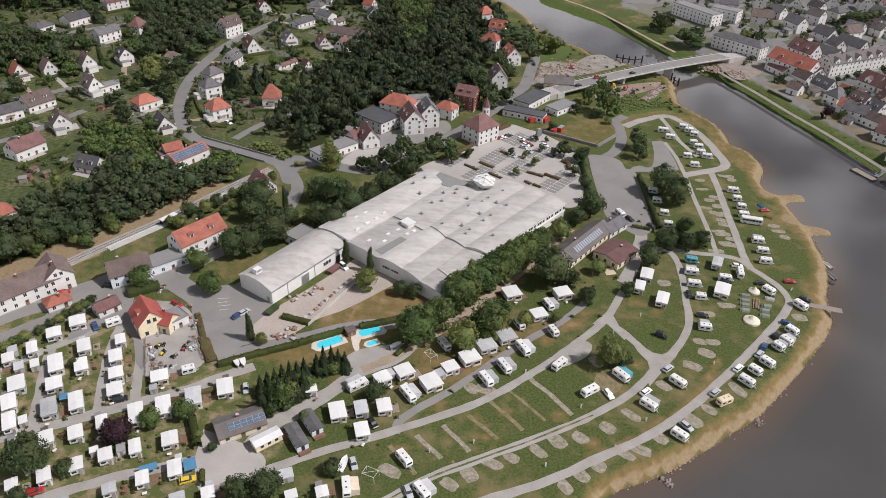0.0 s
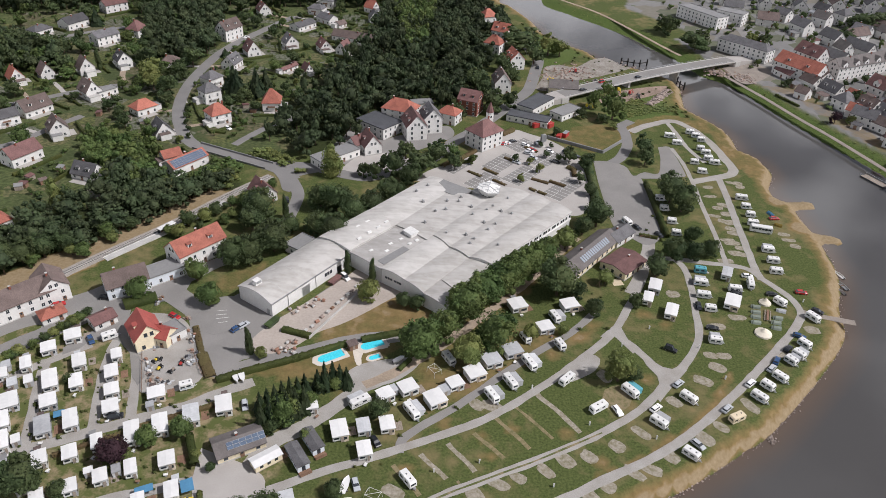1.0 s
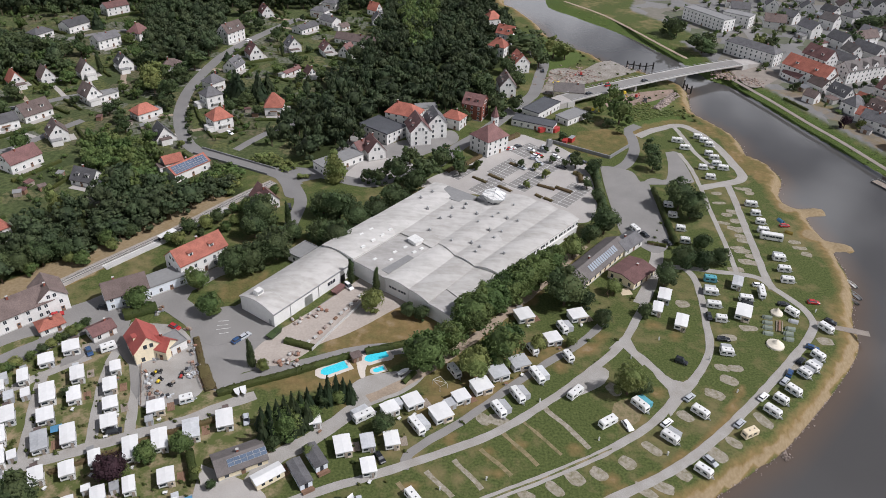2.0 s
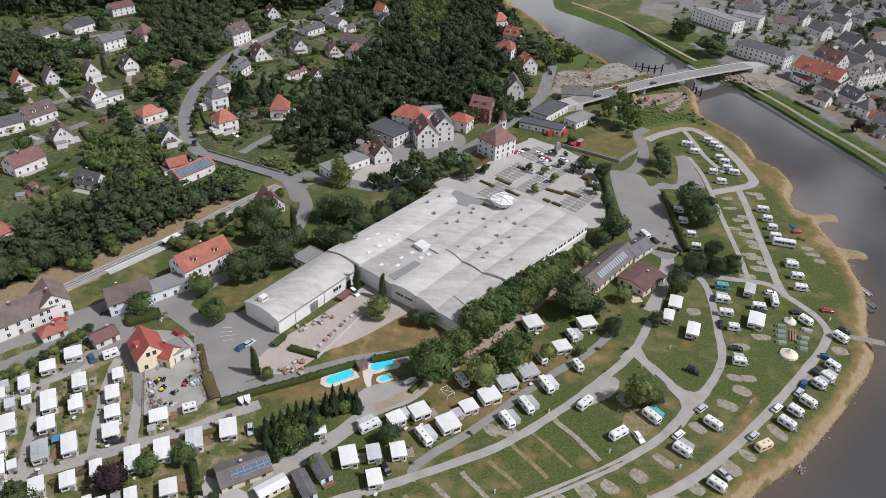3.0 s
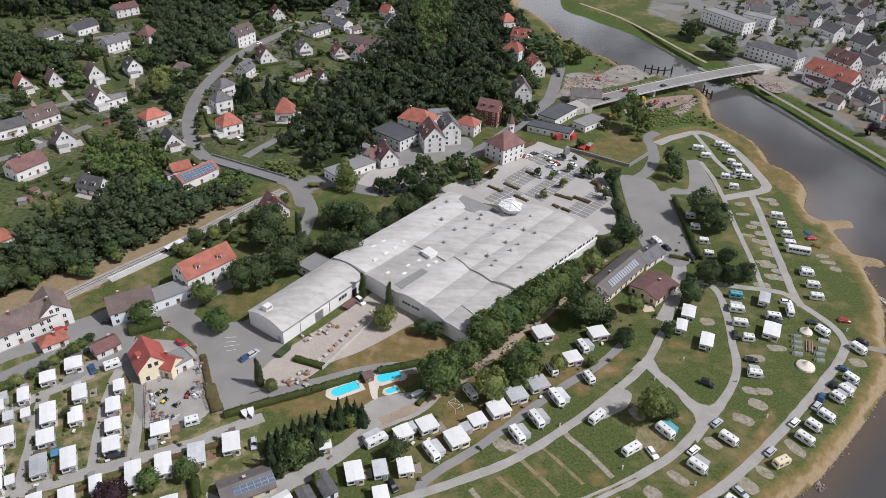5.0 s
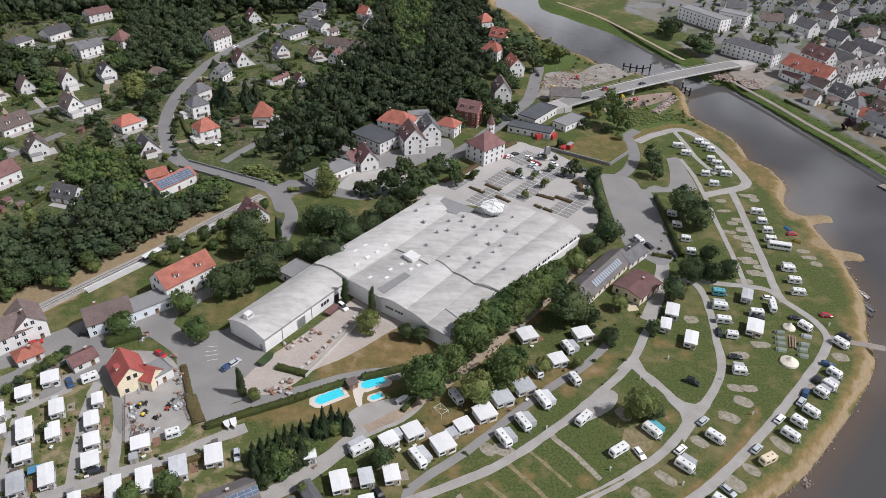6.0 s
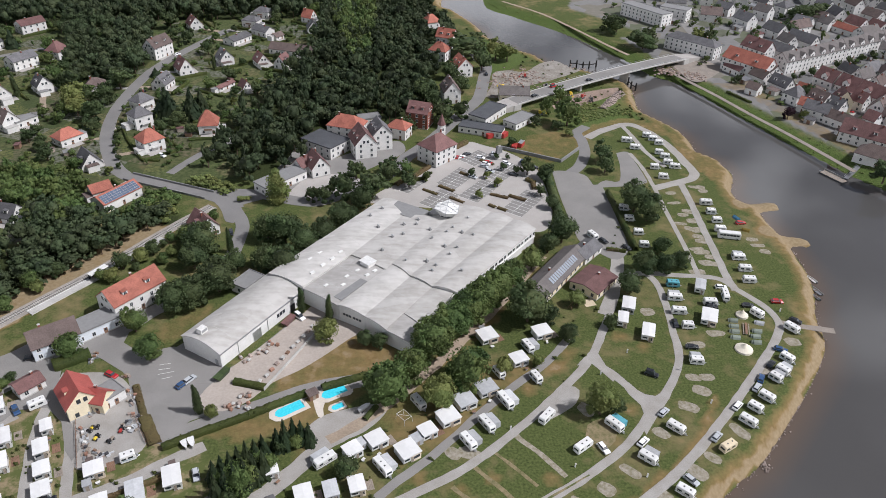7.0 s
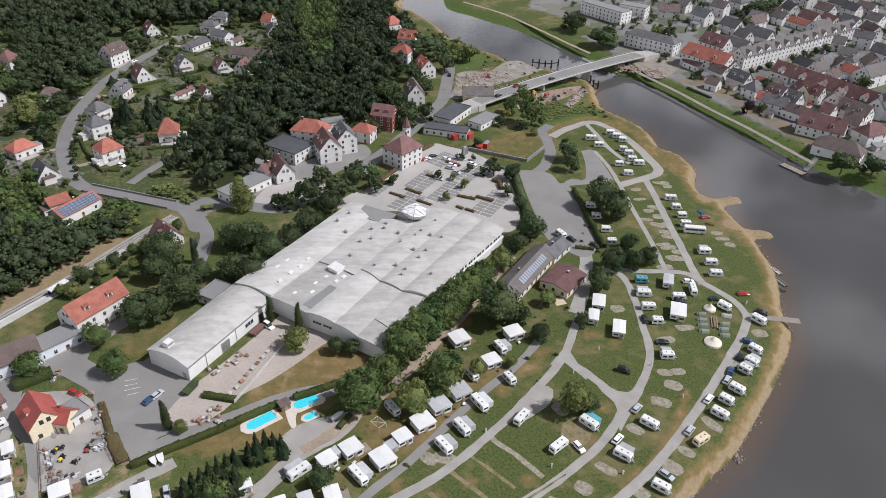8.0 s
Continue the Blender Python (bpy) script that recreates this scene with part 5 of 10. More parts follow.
PLASTIC_DARK = mat("dark_plastic", (0.03, 0.03, 0.033), 0.5, 0.2, 3.0, 0.5, 0.0)
TYRE = mat("black_rubber", (0.02, 0.02, 0.02), 0.85, 0.2, 3.0, 0.5, 0.0)
GLASS = mat("dark_window_glass", (0.035, 0.042, 0.05), 0.12, 0.2, 2.0, 0.3, 0.0, spec=0.6)
# The cells' base colour is lifted to grey-blue to paint in reflected sky.
SOLAR = mat("sky_tinted_solar_cells", (0.1, 0.135, 0.19), 0.2, 0.2, 2.0, 0.3, 0.0, spec=0.6)
RUBBLE = mat("rubble_stone", (0.3, 0.245, 0.215), 0.95, 0.35, 1.2, 0.3, 0.8, each=0.2)
BALLAST = mat("brown_ballast", (0.3, 0.275, 0.245), 0.95, 0.25, 3.0, 0.3, 0.7)
RED_PAINT = mat("red_paint", (0.36, 0.045, 0.04), 0.45, 0.1, 2.0, 0.3, 0.0)
YELLOW_PAINT = mat("yellow_paint", (0.65, 0.48, 0.05), 0.5, 0.1, 2.0, 0.3, 0.0)
ORANGE_CLAY = mat("orange_brick_rubble", (0.31, 0.175, 0.125), 0.95, 0.35, 2.0, 0.4, 0.6)
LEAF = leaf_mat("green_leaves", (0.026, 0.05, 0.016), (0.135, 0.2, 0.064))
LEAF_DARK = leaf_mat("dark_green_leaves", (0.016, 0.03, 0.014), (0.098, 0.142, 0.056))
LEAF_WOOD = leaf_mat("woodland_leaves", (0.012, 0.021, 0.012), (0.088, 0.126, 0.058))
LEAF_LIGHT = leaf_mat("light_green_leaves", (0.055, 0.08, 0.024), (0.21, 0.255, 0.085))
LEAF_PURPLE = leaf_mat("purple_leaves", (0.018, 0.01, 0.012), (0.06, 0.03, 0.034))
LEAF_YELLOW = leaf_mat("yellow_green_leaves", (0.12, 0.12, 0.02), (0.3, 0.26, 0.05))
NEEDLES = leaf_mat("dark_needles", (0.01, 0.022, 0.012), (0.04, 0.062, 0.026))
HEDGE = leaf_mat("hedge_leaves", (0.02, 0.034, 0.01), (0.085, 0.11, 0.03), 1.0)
HEDGE_DRY = leaf_mat("brownish_hedge_leaves", (0.06, 0.05, 0.025), (0.17, 0.14, 0.06), 1.0)


# ---- building helpers ----
class Shape:
    """Collects vertices and faces, with a material index for each face."""

    def __init__(self):
        self.v, self.f, self.m = [], [], []

    def face(self, pts, m=0):
        k = len(self.v)
        self.v += [tuple(p) for p in pts]
        self.f.append(tuple(range(k, k + len(pts))))
        self.m.append(m)
        return self

    def box(self, x0, x1, y0, y1, z0, z1, m=0, taper=0.0):
        k, t = len(self.v), taper
        self.v += [(x0, y0, z0), (x1, y0, z0), (x1, y1, z0), (x0, y1, z0), (x0 + t, y0 + t, z1), (x1 - t, y0 + t, z1), (x1 - t, y1 - t, z1), (x0 + t, y1 - t, z1)]
        for q in ((3, 2, 1, 0), (4, 5, 6, 7), (0, 1, 5, 4), (1, 2, 6, 5), (2, 3, 7, 6), (3, 0, 4, 7)):
            self.f.append(tuple(k + i for i in q))
            self.m.append(m)
        return self

    def prism(self, outline, z0, z1, m=0):
        """An upright prism over a plan outline (counter-clockwise); z1 may be a list, one height a corner."""
        k, n = len(self.v), len(outline)
        tops = z1 if isinstance(z1, list) else [z1] * n
        self.v += [(x, y, z0) for x, y in outline] + [(x, y, z) for (x, y), z in zip(outline, tops)]
        self.f += [tuple(range(k + n - 1, k - 1, -1)), tuple(range(k + n, k + 2 * n))]
        self.f += [(k + i, k + (i + 1) % n, k + n + (i + 1) % n, k + n + i) for i in range(n)]
        self.m += [m] * (n + 2)
        return self

    def sweep(self, outline, y0, y1, m=0):
        """A solid with the outline (x, z), counter-clockwise as seen from -y, drawn from y0 to y1."""
        k, n = len(self.v), len(outline)
        self.v += [(x, y0, z) for x, z in outline] + [(x, y1, z) for x, z in outline]
        self.f += [tuple(range(k, k + n)), tuple(range(k + 2 * n - 1, k + n - 1, -1))]
        self.f += [(k + (i + 1) % n, k + i, k + n + i, k + n + (i + 1) % n) for i in range(n)]
        self.m += [m] * (n + 2)
        return self

    def tube(self, a, b, r0, r1=None, n=8, m=0):
        a, b = Vector(a), Vector(b)
        r1 = r0 if r1 is None else r1
        w = (b - a).normalized()
        u = w.orthogonal().normalized()
        s = w.cross(u)
        k = len(self.v)
        for c, r in ((a, r0), (b, r1)):
            self.v += [tuple(c + r * (math.cos(6.2832 * i / n) * u + math.sin(6.2832 * i / n) * s)) for i in range(n)]
        self.f += [(k + i, k + (i + 1) % n, k + n + (i + 1) % n, k + n + i) for i in range(n)]
        self.f += [tuple(range(k + n - 1, k - 1, -1)), tuple(range(k + n, k + 2 * n))]
        self.m += [m] * (n + 2)
        return self

    def blob(self, c, r, rough=0.25, seed=0.0, m=0, rows=5, cols=8, squash=1.0):
        """A lumpy closed ball, for stones, bushes and heaps."""
        k = len(self.v)
        c = Vector(c)
        self.v.append(tuple(c + Vector((0, 0, r * squash))))
        for i in range(1, rows):
            for j in range(cols):
                a, b = math.pi * i / rows, 6.2832 * (j + 0.5 * (i % 2)) / cols
                d = Vector((math.sin(a) * math.cos(b), math.sin(a) * math.sin(b), math.cos(a)))
                q = r * (1 + rough * noise.noise(d * 2.2 + Vector((seed * 7.1, seed * 3.3, seed))) * 2)
                self.v.append((c.x + d.x * q, c.y + d.y * q, c.z + d.z * q * squash))
        self.v.append(tuple(c - Vector((0, 0, r * squash))))
        end = len(self.v) - 1
        for j in range(cols):
            self.f.append((k, k + 1 + j, k + 1 + (j + 1) % cols))
            self.f.append((end, end - cols + (j + 1) % cols, end - cols + j))
            self.m += [m, m]
        for i in range(rows - 2):
            for j in range(cols):
                p = k + 1 + i * cols
                self.f.append((p + j, p + cols + j, p + cols + (j + 1) % cols, p + (j + 1) % cols))
                self.m.append(m)
        return self

    def mesh(self, name, mats, smooth=False):
        me = bpy.data.meshes.new(name)
        me.from_pydata(self.v, [], self.f)
        for one in mats if isinstance(mats, (list, tuple)) else [mats]:
            me.materials.append(one)
        me.polygons.foreach_set("material_index", self.m)
        if smooth:
            me.shade_smooth()
        me.update()
        return me


def part(name, shape, mats, parent=None, label="", m=None, smooth=False):
    """One mesh object, under a thing or a part if parent is given."""
    me = shape if isinstance(shape, bpy.types.Mesh) else shape.mesh(name, mats, smooth)
    ob = new(name, me)
    ob.parent = parent
    if m is not None:
        ob.matrix_basis = m
    return tagged(ob, label=label)


def thing(name, label, category, m=None, group="", kind=""):
    ob = new(name)
    ob.empty_display_size = 0.5
    if m is not None:
        ob.matrix_basis = m
    return tagged(ob, label, category, group, kind)


def at(x, y, turn=0.0, z=0.0):
    return pose(x, y, z, 0, 0, turn)


def glide(points, step=2.0):
    """A smooth line through plan points, sampled about every step metres."""
    p = [np.array(q, float) for q in points]
    p = [2 * p[0] - p[1]] + p + [2 * p[-1] - p[-2]]
    out = []
    for i in range(1, len(p) - 2):
        n = max(2, int(np.linalg.norm(p[i + 1] - p[i]) / step))
        for k in range(n):
            t = k / n
            out.append(0.5 * (2 * p[i] + (p[i + 1] - p[i - 1]) * t + (2 * p[i - 1] - 5 * p[i] + 4 * p[i + 1] - p[i + 2]) * t**2 + (3 * p[i] - p[i - 1] - 3 * p[i + 1] + p[i + 2]) * t**3))
    return np.array(out + [p[-2]])


def inside(xs, ys, poly):
    """Which of the plan points lie in a polygon."""
    hit, j = np.zeros(np.shape(xs), bool), len(poly) - 1
    for i in range(len(poly)):
        (xi, yi), (xj, yj) = poly[i], poly[j]
        if yi != yj:
            hit ^= ((yi > ys) != (yj > ys)) & (xs < (xj - xi) * (ys - yi) / (yj - yi) + xi)
        j = i
    return hit


def away(xs, ys, line):
    """Distance of plan points from a line."""
    best = np.full(np.shape(xs), 1e9)
    for (ax, ay), (bx, by) in zip(line[:-1], line[1:]):
        dx, dy = bx - ax, by - ay
        t = np.clip(((xs - ax) * dx + (ys - ay) * dy) / (dx * dx + dy * dy + 1e-9), 0, 1)
        best = np.minimum(best, np.hypot(xs - ax - t * dx, ys - ay - t * dy))
    return best


# ---- ground, river and roads ----
WATER = -3.5
near_line, far_line = glide(SHORE_NEAR, 4.0), glide(SHORE_FAR, 8.0)
river = [tuple(q) for q in near_line] + [tuple(q) for q in far_line]


def steps(lo, hi, fine, reach):
    mid = list(np.arange(lo, hi + 0.01, fine))
    right, d = [], fine
    while (right[-1] if right else hi) < reach:
        d *= 1.35
        right.append((right[-1] if right else hi) + d)
    left, d = [], fine
    while (left[-1] if left else lo) > -reach:
        d *= 1.35
        left.append((left[-1] if left else lo) - d)
    return np.array(left[::-1] + mid + right)


gx, gy = np.meshgrid(steps(-370, 490, 2.6, 2600), steps(100, 700, 2.6, 2600), indexing="ij")
wet = inside(gx, gy, river)
dry_spits = []
d_near, d_far = away(gx, gy, near_line), away(gx, gy, far_line)
d_shore = np.minimum(d_near, d_far)
width = np.where(d_near < d_far, 4.2, 14.0)
rise = np.clip(d_shore / width, 0, 1)
rise = rise * rise * (3 - 2 * rise)
bumps = np.array([noise.noise((x * 0.06, y * 0.06, 0)) for x, y in zip(gx.ravel(), gy.ravel())]).reshape(gx.shape)
gz = np.where(wet, WATER - 0.05 - 3 * np.clip(d_shore / 8, 0, 1), WATER + (-WATER) * np.maximum(rise, 0.02) + 0.25 * bumps * (d_shore < 4) * rise)
for px, py, turn, long in GROYNES[:2]:
    w = np.array((math.cos(radians(turn)), math.sin(radians(turn)))) * long
    spit = away(gx, gy, [(px - w[0] * 1.3, py - w[1] * 1.3), (px + w[0] * 0.35, py + w[1] * 0.35)])
    gz = np.where(spit < 4.5, np.maximum(gz, WATER + 1.1 - 0.075 * spit**2), gz)
    dry_spits.append(spit)
nx, ny = gx.shape
index = np.arange(nx * ny).reshape(nx, ny)
quads = np.stack([index[:-1, :-1], index[1:, :-1], index[1:, 1:], index[:-1, 1:]], -1).reshape(-1, 4)
ground_mesh = bpy.data.meshes.new("ground")
ground_mesh.from_pydata(np.stack([gx, gy, gz], -1).reshape(-1, 3).tolist(), [], quads.tolist())
# Which kind of cover lies where: dry bank grass, woodland floor, built-up ground.
dry = np.where(d_near < d_far, np.clip(1.2 - d_near / (5.2 + 3.8 * np.clip((gy - 185) / 40, 0, 1)), 0, 1), 0) * ~wet
for spit in dry_spits:
    dry = np.maximum(dry, np.clip(1.6 - spit / 4.5, 0, 1))
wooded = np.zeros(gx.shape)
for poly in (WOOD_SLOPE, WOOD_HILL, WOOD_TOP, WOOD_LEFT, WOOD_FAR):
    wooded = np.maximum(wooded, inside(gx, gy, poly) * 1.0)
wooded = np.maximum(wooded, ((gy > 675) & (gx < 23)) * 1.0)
TOWN = [(174, 486), (197, 425), (208, 394), (217, 363), (234, 334), (549, 69), (1029, 343), (800, 1029), (251, 1029), (171, 731), (137, 617), (160, 537)]
built = inside(gx, gy, TOWN) * np.clip((d_far - 13) / 3, 0, 1)
LEFT_CAMP = [(-149, 114), (-57, 114), (-41, 139), (-59, 171), (-86, 194), (-160, 189)]
trodden = inside(gx, gy, LEFT_CAMP) * 1.0
for poly, much in ((DRY_HALL, 0.6), (DRY_POOL, 0.5), (DRY_RAIL, 0.85), (DRY_STRIP, 0.6), (DRY_ROW, 0.42), (DRY_SITE, 0.4), (DRY_TRACK, 0.5), (DRY_BACK, 0.36), (DRY_SHORE, 0.55), (DRY_EDGE, 0.5), (DRY_GARDENS, 0.42)):
    dry = np.maximum(dry, inside(gx, gy, poly) * much)
built = np.where(gy > 540, built * np.clip((d_far - 44) / 4, 0, 1), built)
lush = np.clip((13 - d_far) / 2.5, 0, 1) * (d_far < d_near)
for poly in (LUSH_MEADOW, LUSH_BANK):
    lush = np.maximum(lush, inside(gx, gy, poly) * 0.85)
for x, y, wide in BARE_SPOTS:
    dry = np.maximum(dry, np.clip(0.85 - 0.6 * np.hypot(gx - x, gy - y) / wide, 0, 0.68) * ~wet)
VILLAGE_LAND = [(-420, 700), (-300, 300), (-176, 255), (-128, 292), (-70, 330), (-30, 420), (-20, 560), (-60, 700)]
plots = ground_mesh.color_attributes.new("plots", "FLOAT_COLOR", "POINT")
plots.data.foreach_set("color", np.stack([inside(gx, gy, VILLAGE_LAND) * 1.0 * (wooded < 0.5), built, lush, built], -1).ravel().astype(np.float32))
cover = ground_mesh.color_attributes.new("cover", "FLOAT_COLOR", "POINT")
cover.data.foreach_set("color", np.stack([dry, wooded, built, trodden], -1).ravel().astype(np.float32))

GROUND, n, l, b = nodes_of("grass_and_dry_grass")
geo, att = n.new("ShaderNodeNewGeometry"), n.new("ShaderNodeAttribute")
att.attribute_name = "cover"
split = n.new("ShaderNodeSeparateColor")
l.new(att.outputs["Color"], split.inputs[0])


def tex(scale, detail=4.0):
    t = n.new("ShaderNodeTexNoise")
    t.inputs["Scale"].default_value, t.inputs["Detail"].default_value = scale, detail
    l.new(geo.outputs["Position"], t.inputs["Vector"])
    return t.outputs["Fac"]


def span(value, lo, hi):
    r = n.new("ShaderNodeMapRange")
    r.inputs["From Min"].default_value, r.inputs["From Max"].default_value = lo, hi
    l.new(value, r.inputs["Value"])
    return r.outputs[0]


def blend(fac, one, two):
    x = n.new("ShaderNodeMix")
    x.data_type = "RGBA"
    l.new(fac, x.inputs[0])
    for slot, c in ((6, one), (7, two)):
        if isinstance(c, tuple):
            x.inputs[slot].default_value = (*c, 1)
        else:
            l.new(c, x.inputs[slot])
    return x.outputs[2]


def sums(a, c, op="ADD"):
    x = n.new("ShaderNodeMath")
    x.operation = op
    for slot, v in ((0, a), (1, c)):
        if isinstance(v, (int, float)):
            x.inputs[slot].default_value = v
        else:
            l.new(v, x.inputs[slot])
    return x.outputs[0]


small, medium, large = tex(1.4, 6), tex(0.22, 5), tex(0.045, 4)
lawn = blend(span(small, 0.3, 0.7), (0.041, 0.056, 0.0175), (0.096, 0.114, 0.038))
lawn = blend(span(sums(sums(medium, 0.6, "MULTIPLY"), large), 0.79, 1.06), lawn, (0.175, 0.142, 0.072))
straw = blend(span(tex(0.9, 8), 0.3, 0.7), (0.2, 0.15, 0.085), (0.265, 0.207, 0.13))
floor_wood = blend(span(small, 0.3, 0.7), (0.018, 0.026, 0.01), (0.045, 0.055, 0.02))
# Garden plots, each with a cover of its own.
cells = n.new("ShaderNodeTexVoronoi")
cells.inputs["Scale"].default_value = 0.075
l.new(geo.outputs["Position"], cells.inputs["Vector"])
pick, plot_mask, plot_split = n.new("ShaderNodeSeparateColor"), n.new("ShaderNodeAttribute"), n.new("ShaderNodeSeparateColor")
l.new(cells.outputs["Color"], pick.inputs[0])
plot_mask.attribute_name = "plots"
l.new(plot_mask.outputs["Color"], plot_split.inputs[0])


def choose(colours):
    r = n.new("ShaderNodeValToRGB")
    r.color_ramp.interpolation = "CONSTANT"
    while len(r.color_ramp.elements) < len(colours):
        r.color_ramp.elements.new(0.5)
    for i, c in enumerate(colours):
        r.color_ramp.elements[i].position = i / len(colours)
        r.color_ramp.elements[i].color = (*c, 1)
    l.new(pick.outputs[0], r.inputs[0])
    return r.outputs[0]


garden_cover = choose(((0.085, 0.108, 0.044), (0.15, 0.136, 0.074), (0.056, 0.072, 0.034), (0.118, 0.126, 0.05), (0.078, 0.092, 0.042), (0.125, 0.108, 0.076), (0.098, 0.115, 0.05), (0.17, 0.165, 0.15)))
town_cover = choose(((0.17, 0.168, 0.166), (0.12, 0.12, 0.118), (0.085, 0.1, 0.045), (0.2, 0.196, 0.19), (0.14, 0.139, 0.137), (0.075, 0.086, 0.042), (0.17, 0.155, 0.12), (0.18, 0.177, 0.174)))
half_mask = sums(plot_split.outputs[0], 0.72, "MULTIPLY")
yards = blend(span(medium, 0.3, 0.7), (0.13, 0.13, 0.12), (0.2, 0.196, 0.19))
camp = blend(span(sums(medium, sums(small, 0.3, "MULTIPLY")), 0.6, 0.8), (0.085, 0.1, 0.034), (0.24, 0.19, 0.118))
edge = span(sums(split.outputs[0], sums(sums(medium, 0.5, "SUBTRACT"), 0.9, "MULTIPLY")), 0.62, 0.8)
parched = blend(span(tex(0.5, 8), 0.3, 0.7), (0.155, 0.105, 0.045), (0.225, 0.155, 0.072))
parch = span(sums(split.outputs[0], sums(sums(sums(medium, large), 1.0, "SUBTRACT"), 0.7, "MULTIPLY")), 0.15, 0.75)
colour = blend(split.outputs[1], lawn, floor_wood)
rough_growth = blend(span(tex(0.55, 7), 0.38, 0.6), (0.035, 0.048, 0.022), garden_cover)
colour = blend(half_mask, colour, rough_growth)
colour = blend(plot_split.outputs[2], colour, blend(span(small, 0.3, 0.7), (0.048, 0.072, 0.02), (0.1, 0.14, 0.04)))
colour = blend(split.outputs[2], colour, blend(sums(split.outputs[2], 0.65, "MULTIPLY"), yards, town_cover))
colour = blend(att.outputs["Alpha"], colour, camp)
colour = blend(parch, colour, parched)
colour = blend(edge, colour, straw)
l.new(colour, b.inputs["Base Color"])
b.inputs["Roughness"].default_value, b.inputs["Specular IOR Level"].default_value = 0.95, 0.1
bp = n.new("ShaderNodeBump")
bp.inputs["Strength"].default_value, bp.inputs["Distance"].default_value = 0.35, 0.2
l.new(small, bp.inputs["Height"])
l.new(bp.outputs[0], b.inputs["Normal"])
ground_mesh.materials.append(GROUND)
ground_mesh.shade_smooth()
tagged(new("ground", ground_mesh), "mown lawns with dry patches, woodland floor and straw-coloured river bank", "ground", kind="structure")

RIVER, n, l, b = nodes_of("brown_river_water")
b.inputs["Roughness"].default_value, b.inputs["IOR"].default_value = 0.04, 1.33
b.inputs["Specular IOR Level"].default_value = 0.5
geo, wave, fine = n.new("ShaderNodeNewGeometry"), n.new("ShaderNodeTexNoise"), n.new("ShaderNodeBump")
wave.inputs["Scale"].default_value, wave.inputs["Detail"].default_value = 0.7, 5
l.new(geo.outputs["Position"], wave.inputs["Vector"])
l.new(wave.outputs["Fac"], fine.inputs["Height"])
fine.inputs["Strength"].default_value, fine.inputs["Distance"].default_value = 0.06, 0.15
l.new(fine.outputs[0], b.inputs["Normal"])
# Over the shallows along the near bank the brown bed shows through.
depth, bed, silt = n.new("ShaderNodeAttribute"), n.new("ShaderNodeMix"), n.new("ShaderNodeTexNoise")
depth.attribute_name, bed.data_type = "shallow", "RGBA"
silt.inputs["Scale"].default_value, silt.inputs["Detail"].default_value = 0.02, 3
l.new(geo.outputs["Position"], silt.inputs["Vector"])
deep = blend(span(silt.outputs["Fac"], 0.35, 0.65), (0.066, 0.064, 0.062), (0.078, 0.076, 0.074))
l.new(depth.outputs["Fac"], bed.inputs[0])
l.new(deep, bed.inputs[6])
bed.inputs[7].default_value = (0.105, 0.078, 0.06, 1)
l.new(bed.outputs[2], b.inputs["Base Color"])
water = bpy.data.meshes.new("water")
wx, wy = gx[::2, ::2], gy[::2, ::2]
index = np.arange(wx.size).reshape(wx.shape)
quads = np.stack([index[:-1, :-1], index[1:, :-1], index[1:, 1:], index[:-1, 1:]], -1).reshape(-1, 4)
water.from_pydata(np.stack([wx, wy, np.full(wx.shape, WATER)], -1).reshape(-1, 3).tolist(), [], quads.tolist())
shallow = water.attributes.new("shallow", "FLOAT", "POINT")
shallow.data.foreach_set("value", np.clip(1 - d_near[::2, ::2] / 9.0, 0, 1).ravel().astype(np.float32))
water.materials.append(RIVER)
tagged(part("water", water, RIVER), "calm grey-brown river water with soft reflections", "river", kind="structure")


FORECOURT_GRIT = mat("pinkish_grit_paving", (0.37, 0.325, 0.285), 0.95, 0.16, 1.2, 0.12, 0.15)
SITE_GRIT = mat("dusty_site_grit", (0.25, 0.235, 0.215), 0.95, 0.35, 0.8, 0.12, 0.4, tint=(0.15, 0.13, 0.1))
SITE_CLAY = mat("reddish_site_clay", (0.27, 0.2, 0.165), 0.95, 0.3, 0.8, 0.12, 0.4, tint=(0.17, 0.13, 0.1))
PROMENADE_SAND = mat("trodden_sandy_path", (0.24, 0.21, 0.18), 0.95, 0.2, 2.0, 0.2, 0.2)


def ribbon(name, points, wide, material, z=0.05, label="", category="road", ragged=0.12):
    """A road or path laid on level ground, with slightly uneven edges and its own thickness."""
    mid = glide(points, 1.6)
    way = np.gradient(mid, axis=0)
    way /= np.linalg.norm(way, axis=1)[:, None]
    side = np.stack([-way[:, 1], way[:, 0]], 1)
    s, rows = Shape(), []
    for i, (p, q) in enumerate(zip(mid, side)):
        a, c = (wide / 2 + ragged * wide * noise.noise((i * 0.35, k * 9.0, wide)) for k in (1, 2))
        k = len(s.v)
        s.v += [(*(p + q * (a + 0.1)), -0.1), (*(p + q * a), z), (*(p - q * c), z), (*(p - q * (c + 0.1)), -0.1)]
        rows.append(k)
    for j, k in zip(rows[:-1], rows[1:]):
        for e in range(3):
            s.f.append((j + e, j + e + 1, k + e + 1, k + e))
            s.m.append(0)
    return tagged(part(name, s, material), label, category, kind="structure")


